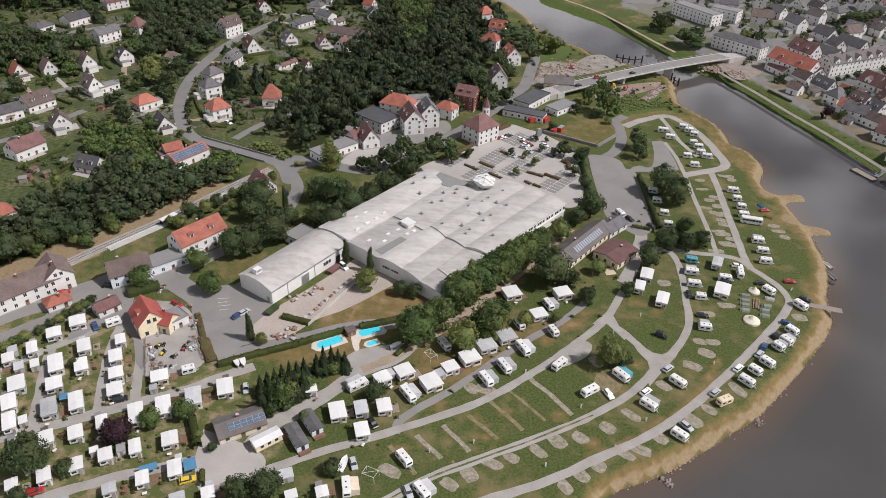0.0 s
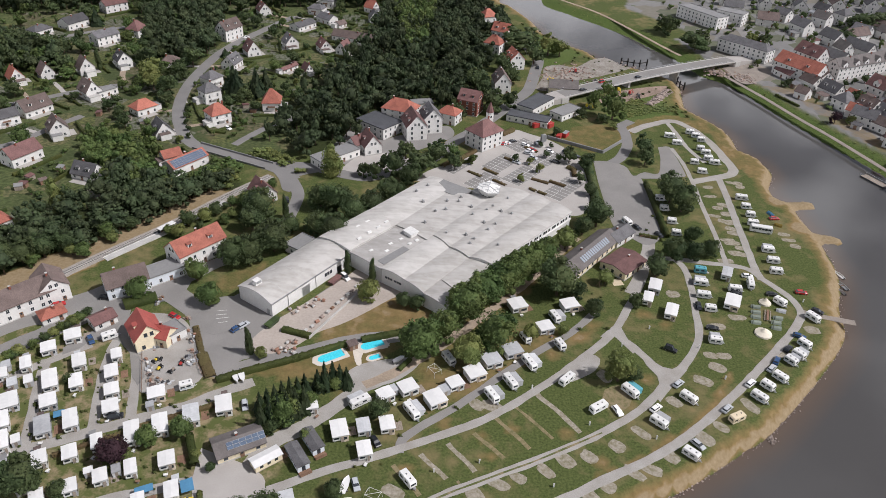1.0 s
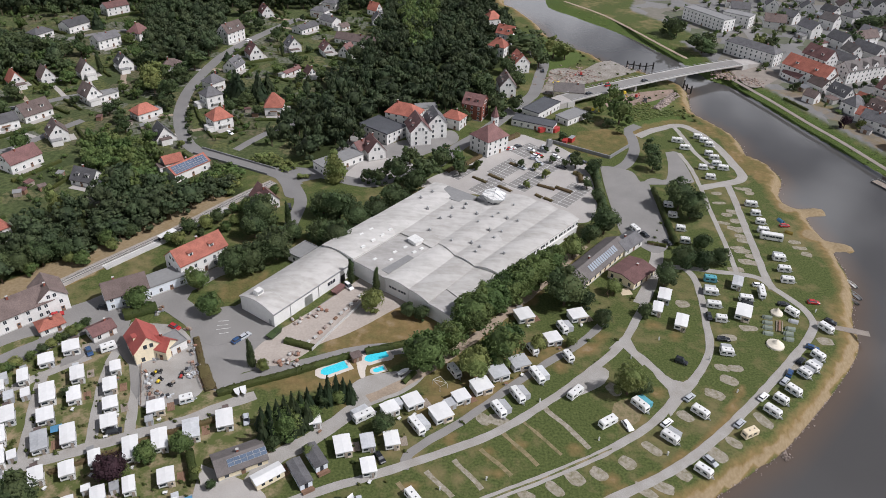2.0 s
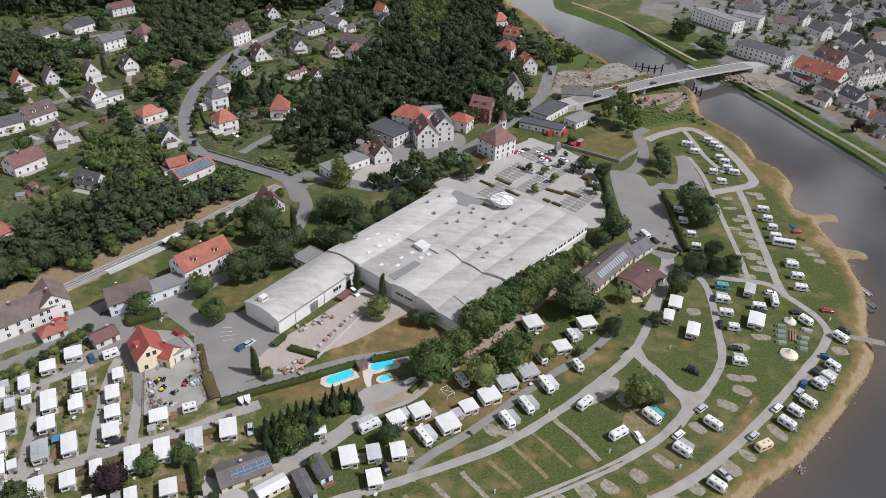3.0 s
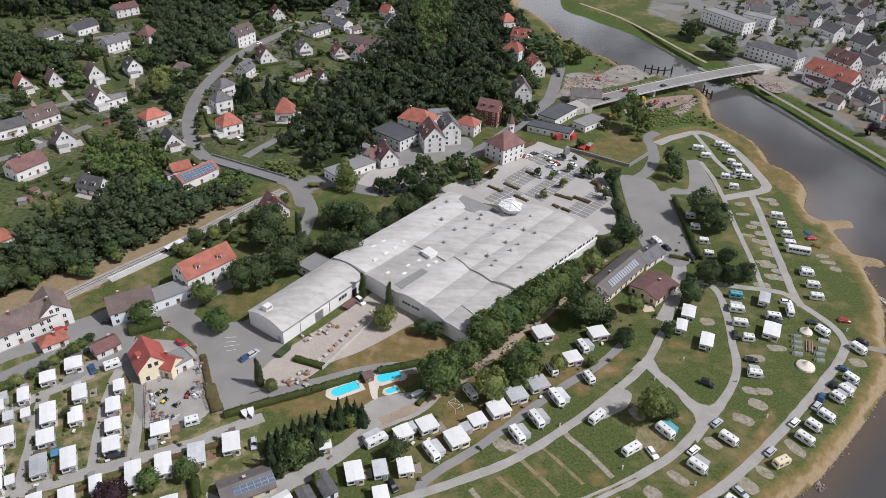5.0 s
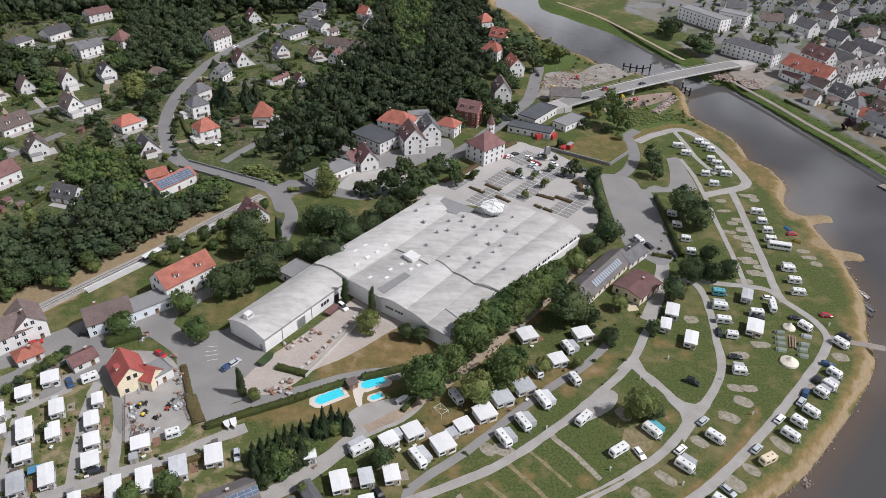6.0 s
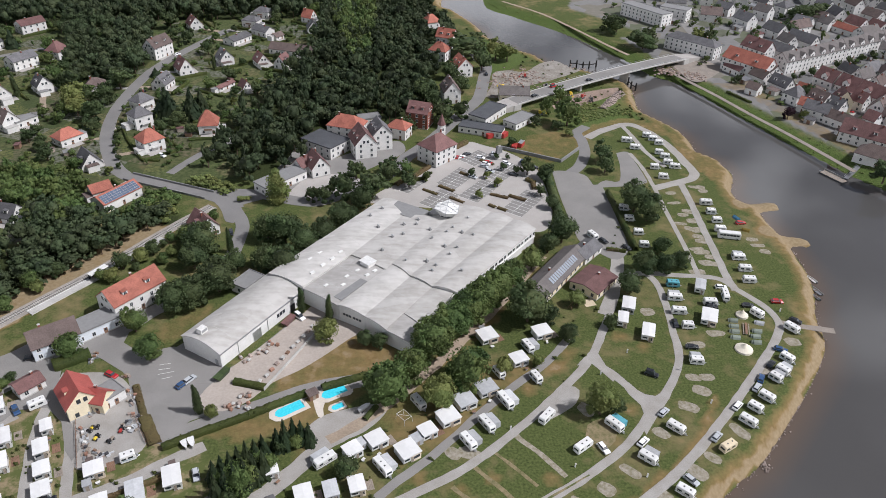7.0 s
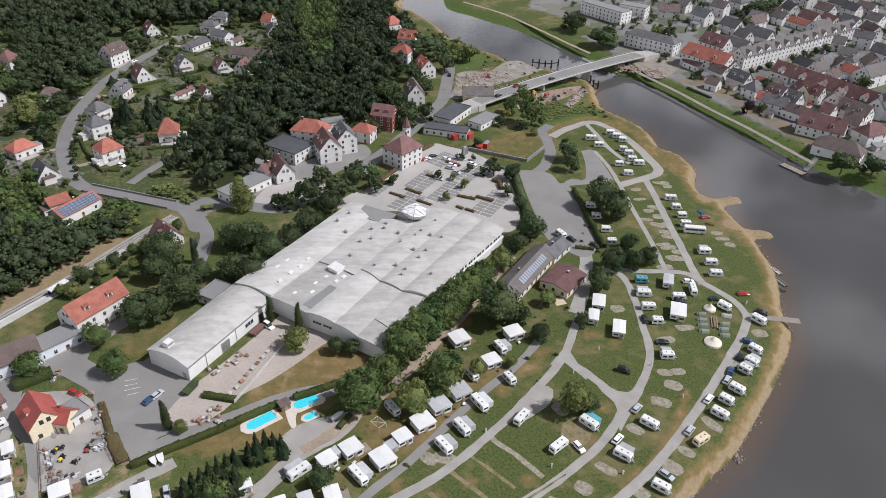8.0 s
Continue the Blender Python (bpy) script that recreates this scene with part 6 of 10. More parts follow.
def slab(name, outline, material, z=0.04, label="", category="paving", round_off=True):
    pts = [tuple(q) for q in glide(list(outline) + [outline[0]], 2.0)[:-1]] if round_off else list(outline)
    area = sum(a[0] * c[1] - c[0] * a[1] for a, c in zip(pts, pts[1:] + pts[:1]))
    pts = pts if area > 0 else pts[::-1]
    return tagged(part(name, Shape().prism(pts, -0.3, z), material), label, category, kind="structure")


for road, wide in ((CAMP_MAIN, 3.0), (CAMP_FORK, 3.2), (CAMP_LOOP, 2.9), (CAMP_OUTER, 3.1), (CAMP_EAST, 3.5), (CAMP_NORTH, 5.2), (CAMP_NORTH_INNER, 2.7)):
    ribbon("camp_road", road, wide * 0.88, GRAVEL, 0.05 + 0.004 * wide, "pale grey compacted gravel camp road", "road")
for road, wide in ((CAMP_PIER, 2.6), (CAMP_INNER, 2.0)):
    ribbon("camp_path", road, wide, PROMENADE_SAND if road is CAMP_PIER else GRAVEL, 0.045 + 0.004 * wide, "narrow pale gravel footpath over grass", "path")
ribbon("camp_road", LOT_WAY, 5.0, GRAVEL, 0.0745, "pale gravel way from the asphalt lot into the camp", "road")
ribbon("grass_strip", CAMP_LOOP[9:], 0.55, GROUND, 0.08, "grassy strip between the wheel tracks", "grass", 0.3)
ribbon("camp_lane", CAMP_LANE, 2.6, ASPHALT, 0.05, "narrow dark grey asphalt lane between caravan rows", "road")
for road, wide in ((LANE_A, 3.4), (LANE_B, 3.0), (LANE_C, 2.8), (LANE_D, 2.6), (LANE_E, 2.7), (LANE_F, 2.9)):
    ribbon("camp_lane", road, wide * 1.12, GRAVEL, 0.01 + 0.04 * (wide - 2), "grey gravel lane between permanent caravan plots", "road")
ribbon("camp_road", LANE_G, 5.0, GRAVEL, 0.06, "wide pale grey gravel lane beside the conifers", "road")
ribbon("dirt_track", TRACK, 3.6, GRAVEL_BROWN, 0.075, "brown dirt track under a row of trees", "track")
for road, wide in ((ROAD_HILL, 6.6), (ROAD_SIDE, 4.2), (ROAD_VALLEY, 7.2), (ROAD_DOWN, 5.4), (ROAD_STATION, 6.2), (ROAD_YARD, 6.0), (STREET_A, 5.0), (STREET_B, 4.4), (STREET_C, 4.6), (LOT_LINK, 5.5)):
    ribbon("road", road, wide, ASPHALT_DARK if road not in (ROAD_STATION, ROAD_YARD) else ASPHALT, 0.05 + 0.004 * wide, "worn grey asphalt village road", "road", 0.03)
ribbon("promenade", PROMENADE, 2.8, PROMENADE_SAND, 0.06, "pale sandy riverside promenade path", "path", 0.04)
ribbon("meadow_path", MEADOW_PATH, 2.4, GRAVEL_BROWN, 0.05, "brown dirt path across the river meadow", "path")
ribbon("road", BRIDGE_ROAD, 7.0, ASPHALT, 0.08, "pale dusty road leading off the bridge", "road", 0.03)
ribbon("town_street", TOWN_STREET, 9.0, ASPHALT, 0.09, "grey town street lined with small trees", "road", 0.03)
ribbon("town_street", TOWN_LANE, 4.0, PAVING, 0.07, "narrow paved town lane", "road", 0.03)
slab("station_road", STATION_ROAD, ASPHALT, 0.09, "wide worn asphalt road before the station house", "road")
slab("verge", VERGE, GROUND, 0.11, "narrow dry grass verge beside the station road", "grass")
slab("camp_road", CAMP_MOUTH, GRAVEL, 0.068, "pale gravel fork where two camp roads meet", "road", False)
slab("camp_road", CAMP_MOUTH_NORTH, GRAVEL, 0.069, "pale gravel fork where two camp roads meet", "road", False)
slab("gravel_pitch", GRAVEL_PLACE, GRAVEL, 0.0325, "bare grey gravel place beside the camp road", "pitch")
slab("junction", JUNCTION, ASPHALT_DARK, 0.086, "worn grey asphalt road junction", "road")
slab("asphalt_lot", LOT_ASPHALT, ASPHALT, 0.085, "open grey asphalt lot beside the camp entrance", "parking lot")
slab("parking_lot", LOT_PARKING, PAVING, 0.06, "pale paved customer parking lot with bay lines", "parking lot")
slab("hall_yard", YARD, ASPHALT, 0.065, "grey asphalt yard in front of the hall", "yard")
slab("work_yard", WORKYARD, GRAVEL, 0.05, "gravel work yard with stored machines", "yard")
slab("plaza", PLAZA, PAVING, 0.07, "pale paved turning place in the camp", "yard")
slab("pool_yard", POOLYARD, GRAVEL, 0.055, "gravel forecourt beside the swimming pools", "yard")
slab("building_site", SITE, SITE_GRIT, 0.05, "dusty bare ground of the bridge building site", "building site")
slab("building_site", SITE_LOW, SITE_CLAY, 0.05, "reddish bare ground below the bridge", "building site")
slab("camper_yard", CAMPER_YARD, ASPHALT, 0.045, "grey gravel standing among the camper pitches", "yard")
slab("road_apron", APRON, ASPHALT, 0.1, "grey asphalt junction between station house and yard", "road", False)
slab("courtyard", VILLA_YARD, ASPHALT, 0.044, "worn asphalt yard round the villas", "yard")
slab("courtyard", COURT, PAVING, 0.05, "paved courtyard between the villas and the workshop", "yard")
slab("forecourt", FORECOURT, FORECOURT_GRIT, 0.085, "pale paved display forecourt beside the hall", "yard")
slab("building_site", SITE_FAR, PROMENADE_SAND, 0.05, "dusty bare ground at the far bridge head", "building site")


# ---- the exhibition hall ----
hall = thing("exhibition_hall", "large pale grey hall with vaulted felt roofs and white walls", "hall")
HALL_TURN, HALL_AT = 46.4, Vector((-58.7, 200.0, 0))
frame_hall = Matrix.Translation(HALL_AT) @ pose(0, 0, 0, 0, 0, HALL_TURN) @ Matrix.Scale(1.143, 4)
WALL_HALL = mat("white_profiled_cladding", (0.64, 0.635, 0.62), 0.6, 0.1, 1.5, 0.2, 0.1)


ROOF_SEAM = mat("roof_seam_felt", (0.4, 0.395, 0.38), 0.8, 0.15, 0.9, 0.1, 0.2)


def vault(right, left, low_right, low_left, bulge, m, roof=None):
    """One vaulted bay between two long edges (each a near and a far plan point): wall body with arched ends, a curved roof sheet with edges of its own, and seams."""
    n, over, thick = 10, 0.3, 0.22
    arcs = []
    for k in (0, 1):
        (ax, ay), (cx, cy) = right[k], left[k]
        arcs.append([(ax + (cx - ax) * i / n, ay + (cy - ay) * i / n, low_right + (low_left - low_right) * i / n + bulge * (1 - (2 * i / n - 1) ** 2)) for i in range(n + 1)])
    body, c = Shape(), n + 3
    for arc in arcs:
        body.v += [(*arc[0][:2], -0.3)] + arc + [(*arc[-1][:2], -0.3)]
    body.f += [tuple(range(c - 1, -1, -1)), tuple(range(c, 2 * c)), (0, 1, c + 1, c), (n + 1, n + 2, c + n + 2, c + n + 1)]
    body.m += [0] * 4
    part("wall", body, WALL_HALL, hall, "", m)
    way = Vector((right[1][0] - right[0][0], right[1][1] - right[0][1], 0)).normalized()
    side = Vector((left[0][0] - right[0][0], left[0][1] - right[0][1], 0)).normalized()
    sheet = []
    for arc, s in zip(arcs, (-1, 1)):
        moved = [Vector(q) + way * over * s + side * over * (-1 if i == 0 else 1 if i == n else 0) for i, q in enumerate(arc)]
        sheet.append([tuple(q + Vector((0, 0, 0.02))) for q in moved] + [tuple(q + Vector((0, 0, thick))) for q in reversed(moved)])
    top, c = Shape(), 2 * (n + 1)
    top.v += sheet[0] + sheet[1]
    top.f += [tuple(range(c)), tuple(range(2 * c - 1, c - 1, -1))]
    top.f += [((i + 1) % c, i, c + i, c + (i + 1) % c) for i in range(c)]
    top.m += [0] * (c + 2)
    part("roof", top, roof or ROOF_HALL, hall, "", m)
    long = math.hypot(right[1][0] - right[0][0], right[1][1] - right[0][1])
    for u in np.arange(6, long - 3, 8.5):
        seam = Shape()
        rows = [[tuple(Vector(p).lerp(Vector(q), t / long) + Vector((0, 0, thick + 0.02))) for p, q in zip(*arcs)] for t in (u, u + 0.12)]
        for i in range(n):
            seam.face([rows[0][i], rows[1][i], rows[1][i + 1], rows[0][i + 1]])
        part("roof_seam", seam, ROOF_SEAM, hall, "", m)


west = Matrix.Translation((-58.7, 200.5, 0)) @ pose(0, 0, 0, 0, 0, 56.0) @ Matrix.Scale(1.143, 4)
vault(((0, 0), (34.5, 0)), ((0, 14.2), (34.5, 14.2)), 4.7, 4.7, 1.8, west)
for right, left, low_right, low_left, bulge, cover_mat in (
        (((34.2, 5.6), (56.0, 7.6)), ((31.9, 18.6), (55.0, 21.3)), 6.3, 6.1, 0.9, ROOF_HALL_LIGHT), (((56.0, 7.8), (86.0, 12.4)), ((55.0, 21.3), (89.8, 25.6)), 5.95, 5.9, 0.75, ROOF_HALL_LIGHT),
        (((84.5, 18.3), (91.9, 20.2)), ((84.2, 24.4), (90.2, 25.7)), 6.05, 5.8, 0.3, ROOF_HALL_LIGHT), (((35.6, -8.4), (61.5, -5.7)), ((34.3, 5.4), (61.5, 8.0)), 5.5, 5.6, 0.3, ROOF_HALL_MID),
        (((58.0, -6.0), (95.0, -1.0)), ((56.4, 7.7), (86.2, 12.2)), 6.0, 5.95, 0.3, ROOF_HALL), (((37.3, -17.3), (60.6, -14.0)), ((35.8, -8.5), (61.5, -5.8)), 5.6, 5.75, 0.6, ROOF_HALL_LIGHT),
        (((37.2, -26.1), (61.0, -22.6)), ((37.3, -17.4), (60.6, -14.1)), 5.45, 5.5, 0.45, ROOF_HALL), (((38.4, -36.0), (45.5, -34.4)), ((37.3, -26.2), (46.1, -24.9)), 4.3, 5.1, 0.3, ROOF_HALL_MID),
        (((45.6, -34.2), (64.0, -30.8)), ((46.2, -24.9), (61.0, -22.7)), 4.6, 5.3, 0.4, ROOF_HALL), (((60.7, -14.1), (108.8, -9.2)), ((61.5, -5.7), (105.8, 0.2)), 5.95, 6.0, 0.65, ROOF_HALL),
        (((61.1, -22.7), (110.2, -18.0)), ((60.7, -14.2), (108.8, -9.3)), 5.85, 5.9, 0.65, ROOF_HALL), (((64.1, -30.4), (110.6, -27.3)), ((61.1, -22.8), (110.2, -18.1)), 5.6, 5.8, 0.75, ROOF_HALL)):
    vault(right, left, low_right, low_left, bulge, frame_hall, cover_mat)
part("flat_roof", Shape().prism([(86.4, 6.3), (94.1, 7.2), (91.9, 20.3), (84.5, 18.3)], -0.3, 6.4), FELT_DARK, hall, "flat mid-grey felt roof", frame_hall)
part("link_roof", Shape().prism([(94.0, -1.5), (105.4, 0.3), (99.0, 7.4), (94.0, 7.1)], -0.3, 6.25), ROOF_HALL, hall, "", frame_hall)
part("canopy", Shape().box(55.5, 59.8, 21.2, 25.6, 3.2, 3.6, 0).box(55.7, 56.0, 25.2, 25.5, -0.2, 3.2, 1).box(59.3, 59.6, 25.2, 25.5, -0.2, 3.2, 1), [ROOF_TAUPE, METAL], hall, "brownish flat canopy over the rear entrance", frame_hall)
# Band of windows in the long wall, with a ledge under it.
long_wall = frame_hall @ pose(64.1, -30.4, 0, 0, 0, math.degrees(math.atan2(3.1, 46.5)))
for i in range(25):
    u = 1.2 + i * 1.82 + 0.5 * (i % 3 == 0)
    part("window", Shape().box(u, u + 1.0, -0.06, 0.04, 3.7, 4.75, 0).box(u - 0.08, u + 1.08, -0.03, 0.04, 3.6, 4.85, 1), [GLASS, PAINT_WHITE], hall, "", long_wall)
part("wall_band", Shape().box(0, 46.4, -0.4, 0.02, 2.9, 3.2), WHITE, hall, "", long_wall)
part("wall_band", Shape().box(0, 46.4, -0.14, 0.02, 5.0, 5.2), WHITE, hall, "", long_wall)
part("porch_roof", Shape().box(14, 19, -2.2, 0.02, 2.5, 2.8), WHITE, hall, "", long_wall)
for v0 in (-16.2, -15.2, -14.2, -12.6, -11.6, -10.6):
    u = 37.3 - 1.5 * (v0 + 17.3) / 8.8
    part("window", Shape().box(u - 0.2, u + 0.2, v0, v0 + 0.75, 2.7, 3.4), GLASS, hall, "", frame_hall)
# Doors and windows of the west wing.
part("roller_door", Shape().box(12.5, 15.7, -0.12, 0.02, 0, 3.4, 0).box(12.3, 15.9, -0.06, 0.02, 0, 3.6, 1), [METAL, PAINT_WHITE], hall, "grey roller door", west)
for u in (22.6, 23.8, 25.0):
    part("window", Shape().box(u, u + 0.9, -0.1, 0.02, 1.9, 3.1), GLASS, hall, "", west)
part("door", Shape().box(28.5, 30.4, -0.1, 0.02, 0, 2.6), METAL_DARK, hall, "", west)
part("door", Shape().box(-0.12, 0.02, 1.2, 2.2, 0, 2.1), METAL, hall, "", west)
part("gutter", Shape().box(-0.2, 34.6, -0.55, -0.3, 4.75, 4.95), METAL, hall, "", west)
for u in (6.5, 18.5):
    part("downpipe", Shape().tube((u, -0.1, 0), (u, -0.1, 4.8), 0.09), METAL, hall, "", west)
part("roof_unit", Shape().box(1.6, 4.0, 8.0, 10.0, 6.6, 8.1, 0, 0.1).box(1.9, 3.7, 7.9, 8.0, 7.2, 7.9, 1), [WHITE, METAL], hall, "white boxed roof ventilator", west)
random.seed(4)


def roof_vent(u, v, z, m=frame_hall):
    """A cowl on a kerb, leaning to one side."""
    s = Shape().box(u - 0.45, u + 0.45, v - 0.45, v + 0.45, z - 0.3, z + 0.35, 0).tube((u, v, z + 0.3), (u, v, z + 0.9), 0.28, 0.28, 8, 1).tube((u, v, z + 0.9), (u + 0.1, v, z + 1.05), 0.5, 0.42, 8, 1)
    part("roof_vent", s, [FELT_DARK, METAL], hall, "", m)


for u, v in ((86.7, 5.7), (84.0, 4.2), (80.9, 7.2), (76.2, 3.2), (72.6, 4.8), (64.3, 1.6), (64.9, -8.4), (80.7, -5.9), (84.7, -1.5), (87.0, -7.1), (90.6, -6.8), (90.6, -10.7), (99.0, -6.6), (91.7, -14.7), (80.1, -11.9), (82.0, -15.6), (77.3, -16.4), (69.5, -13.3), (69.4, -17.2), (66.3, -18.2), (72.6, -25.0)):
    roof_vent(u, v, 6.4)
for u, v in ((83.3, 19.9), (73.6, 12.4), (77.0, 19.5)):
    roof_vent(u, v, 6.75)
for u, v in ((44.7, 14.3), (49.2, 14.6), (49.7, 9.4), (45.3, 8.9), (40.3, 8.2), (54.0, 10.2)):
    part("skylight", Shape().box(u - 0.9, u + 0.9, v - 0.5, v + 0.5, 6.5, 7.35, 0, 0.1), PAINT_WHITE, hall, "white domed skylight", frame_hall)
for u, v in ((51.5, -0.1), (51.8, -4.1), (47.0, 0.0), (43.2, -2.4), (39.5, 1.2), (55.0, -4.2)):
    part("skylight", Shape().box(u - 0.8, u + 0.8, v - 0.5, v + 0.5, 5.6, 6.25, 0, 0.08), PAINT_WHITE, hall, "white domed skylight", frame_hall)
strip = Shape().prism([(37.6, -7.6), (49.5, -6.4), (49.2, -3.9), (37.2, -4.6)], 5.0, 6.02)
part("felt_strip", strip, FELT_DARK, hall, "", frame_hall)
part("roof_house", Shape().box(54.5, 57.7, -2.0, 1.8, 5.8, 7.3, 0).box(54.2, 58.0, -2.3, 2.1, 7.3, 7.5, 1), [WHITE, PAINT_WHITE], hall, "white boxed roof outlet", frame_hall)
# The faceted lantern of white sails and steel ribs.
LANTERN = Vector((96.6, 0.9, 6.2))
ring = [(4.7 * r * math.cos(a), 4.7 * r * math.sin(a)) for a, r in zip([6.2832 * i / 6 + 0.55 for i in range(6)], (1.05, 0.95, 1.05, 0.92, 1.0, 0.95))]
rim_z = (3.3, 2.9, 3.4, 2.8, 2.5, 2.8)
sail = Shape()
for i in range(6):
    (ax, ay), (cx, cy) = ring[i], ring[(i + 1) % 6]
    hi, lo = rim_z[i], rim_z[(i + 1) % 6]
    sail.face([(ax, ay, hi), (cx, cy, lo), (0, 0, 3.75)])
    sail.face([(ax * 0.5, ay * 0.5, 0), (cx * 0.5, cy * 0.5, 0), (cx, cy, lo), (ax, ay, hi)])
lantern = part("roof_lantern", sail, PAINT_WHITE, hall, "faceted white glazed roof lantern", frame_hall @ Matrix.Translation(LANTERN))
for i in range(6):
    (ax, ay), (cx, cy), (ex, ey) = ring[i], ring[(i + 1) % 6], ring[(i + 2) % 6]
    hi, lo, nx = rim_z[i], rim_z[(i + 1) % 6], rim_z[(i + 2) % 6]
    rib = Shape().tube((ax, ay, hi), (0, 0, 3.82), 0.1, None, 6).tube((ax, ay, hi), (cx, cy, lo), 0.1, None, 6)
    rib.tube(((ax + cx) / 2, (ay + cy) / 2, (hi + lo) / 2 + 0.05), (cx * 0.5, cy * 0.5, lo * 0.5 + 1.95), 0.06, None, 5).tube(((cx + ex) / 2, (cy + ey) / 2, (lo + nx) / 2 + 0.05), (cx * 0.5, cy * 0.5, lo * 0.5 + 1.95), 0.06, None, 5)
    rib.tube((ax * 0.5, ay * 0.5, 0), (ax, ay, hi), 0.08, None, 5)
    part("rib", rib, METAL, lantern)
part("lantern_base", Shape().tube((0, 0, -1.0), (0, 0, 0.5), 3.0, 2.5, 6), METAL_DARK, lantern)


# ---- swimming pools ----
POOL_TILE = mat("pale_pool_paving", (0.55, 0.5, 0.44), 0.85, 0.1, 2.0, 0.3, 0.2)
POOL_WATER, n, l, b = nodes_of("turquoise_pool_water")
geo, tx, mx = n.new("ShaderNodeNewGeometry"), n.new("ShaderNodeTexNoise"), n.new("ShaderNodeMix")
tx.inputs["Scale"].default_value, tx.inputs["Detail"].default_value = 1.8, 3
l.new(geo.outputs["Position"], tx.inputs["Vector"])
mx.data_type = "RGBA"
mx.inputs[6].default_value, mx.inputs[7].default_value = (0.0, 0.42, 0.56, 1), (0.12, 0.72, 0.82, 1)
l.new(tx.outputs["Fac"], mx.inputs[0])
l.new(mx.outputs[2], b.inputs["Base Color"])
b.inputs["Roughness"].default_value = 0.1


def pool(x, y, turn, long, wide, label, deck=1.2):
    root = thing("swimming_pool", label, "swimming pool", at(x, y, turn))
    a, c = long / 2, wide / 2
    rim = [(-a, -c), (a, -c), (a, c), (-a, c), (-a - c * 0.6, c * 0.7), (-a - c, 0), (-a - c * 0.6, -c * 0.7)]
    big = [(px * (1 + deck / a), py * (1 + deck / c)) for px, py in rim]
    edge = Shape()
    k = len(rim)
    edge.v += [(px, py, 0.1) for px, py in big] + [(px, py, 0.14) for px, py in rim] + [(px, py, -0.6) for px, py in rim] + [(px, py, -0.3) for px, py in big]
    for i in range(k):
        j = (i + 1) % k
        edge.f += [(i, j, k + j, k + i), (k + i, k + j, 2 * k + j, 2 * k + i), (3 * k + i, 3 * k + j, j, i)]
        edge.m += [0] * 3
    part("rim", edge, POOL_TILE, root, "pale paved rim")
    part("pool_water", Shape().face([(px, py, 0.08) for px, py in rim]), POOL_WATER, root, "clear turquoise water")
    part("steps", Shape().box(a - 0.05, a + 0.25, -0.5, 0.5, 0.1, 0.16), METAL, root)
    return root


# ---- houses ----
WIN = Shape().box(-0.62, 0.62, -0.05, 0.1, -0.8, 0.8, 1).box(-0.5, -0.04, -0.07, 0.02, -0.68, 0.68, 0).box(0.04, 0.5, -0.07, 0.02, -0.68, 0.68, 0).box(-0.7, 0.7, -0.16, 0.1, -0.92, -0.8, 1).mesh("window", [GLASS, PAINT_WHITE])
WIN_DARK = Shape().box(-0.55, 0.55, -0.06, 0.1, -0.72, 0.72, 0).box(-0.62, 0.62, -0.14, 0.1, -0.84, -0.72, 1).mesh("window", [GLASS, CONCRETE])
DOOR = Shape().box(-0.6, 0.6, -0.07, 0.1, -1.1, 1.1, 0).box(-0.3, 0.3, -0.1, 0.02, 0.2, 0.9, 1).mesh("door", [WOOD, GLASS])
ROOFS = {"O": (ROOF_ORANGE, "orange-red tiled"), "R": (ROOF_RED, "dark red tiled"), "B": (ROOF_BROWN, "brown tiled"), "G": (ROOF_GREY, "grey"), "T": (ROOF_TAUPE, "grey-brown"), "X": (ROOF_BRIGHT, "bright red tiled"), "D": (ROOF_DARK, "dark slate-grey")}
WALLS = {"W": (WHITE, "white"), "K": (BRICK, "brick"), "P": (PALE, "pale blue"), "C": (CREAM, "cream")}
placed = []
home_rng = random.Random(11)


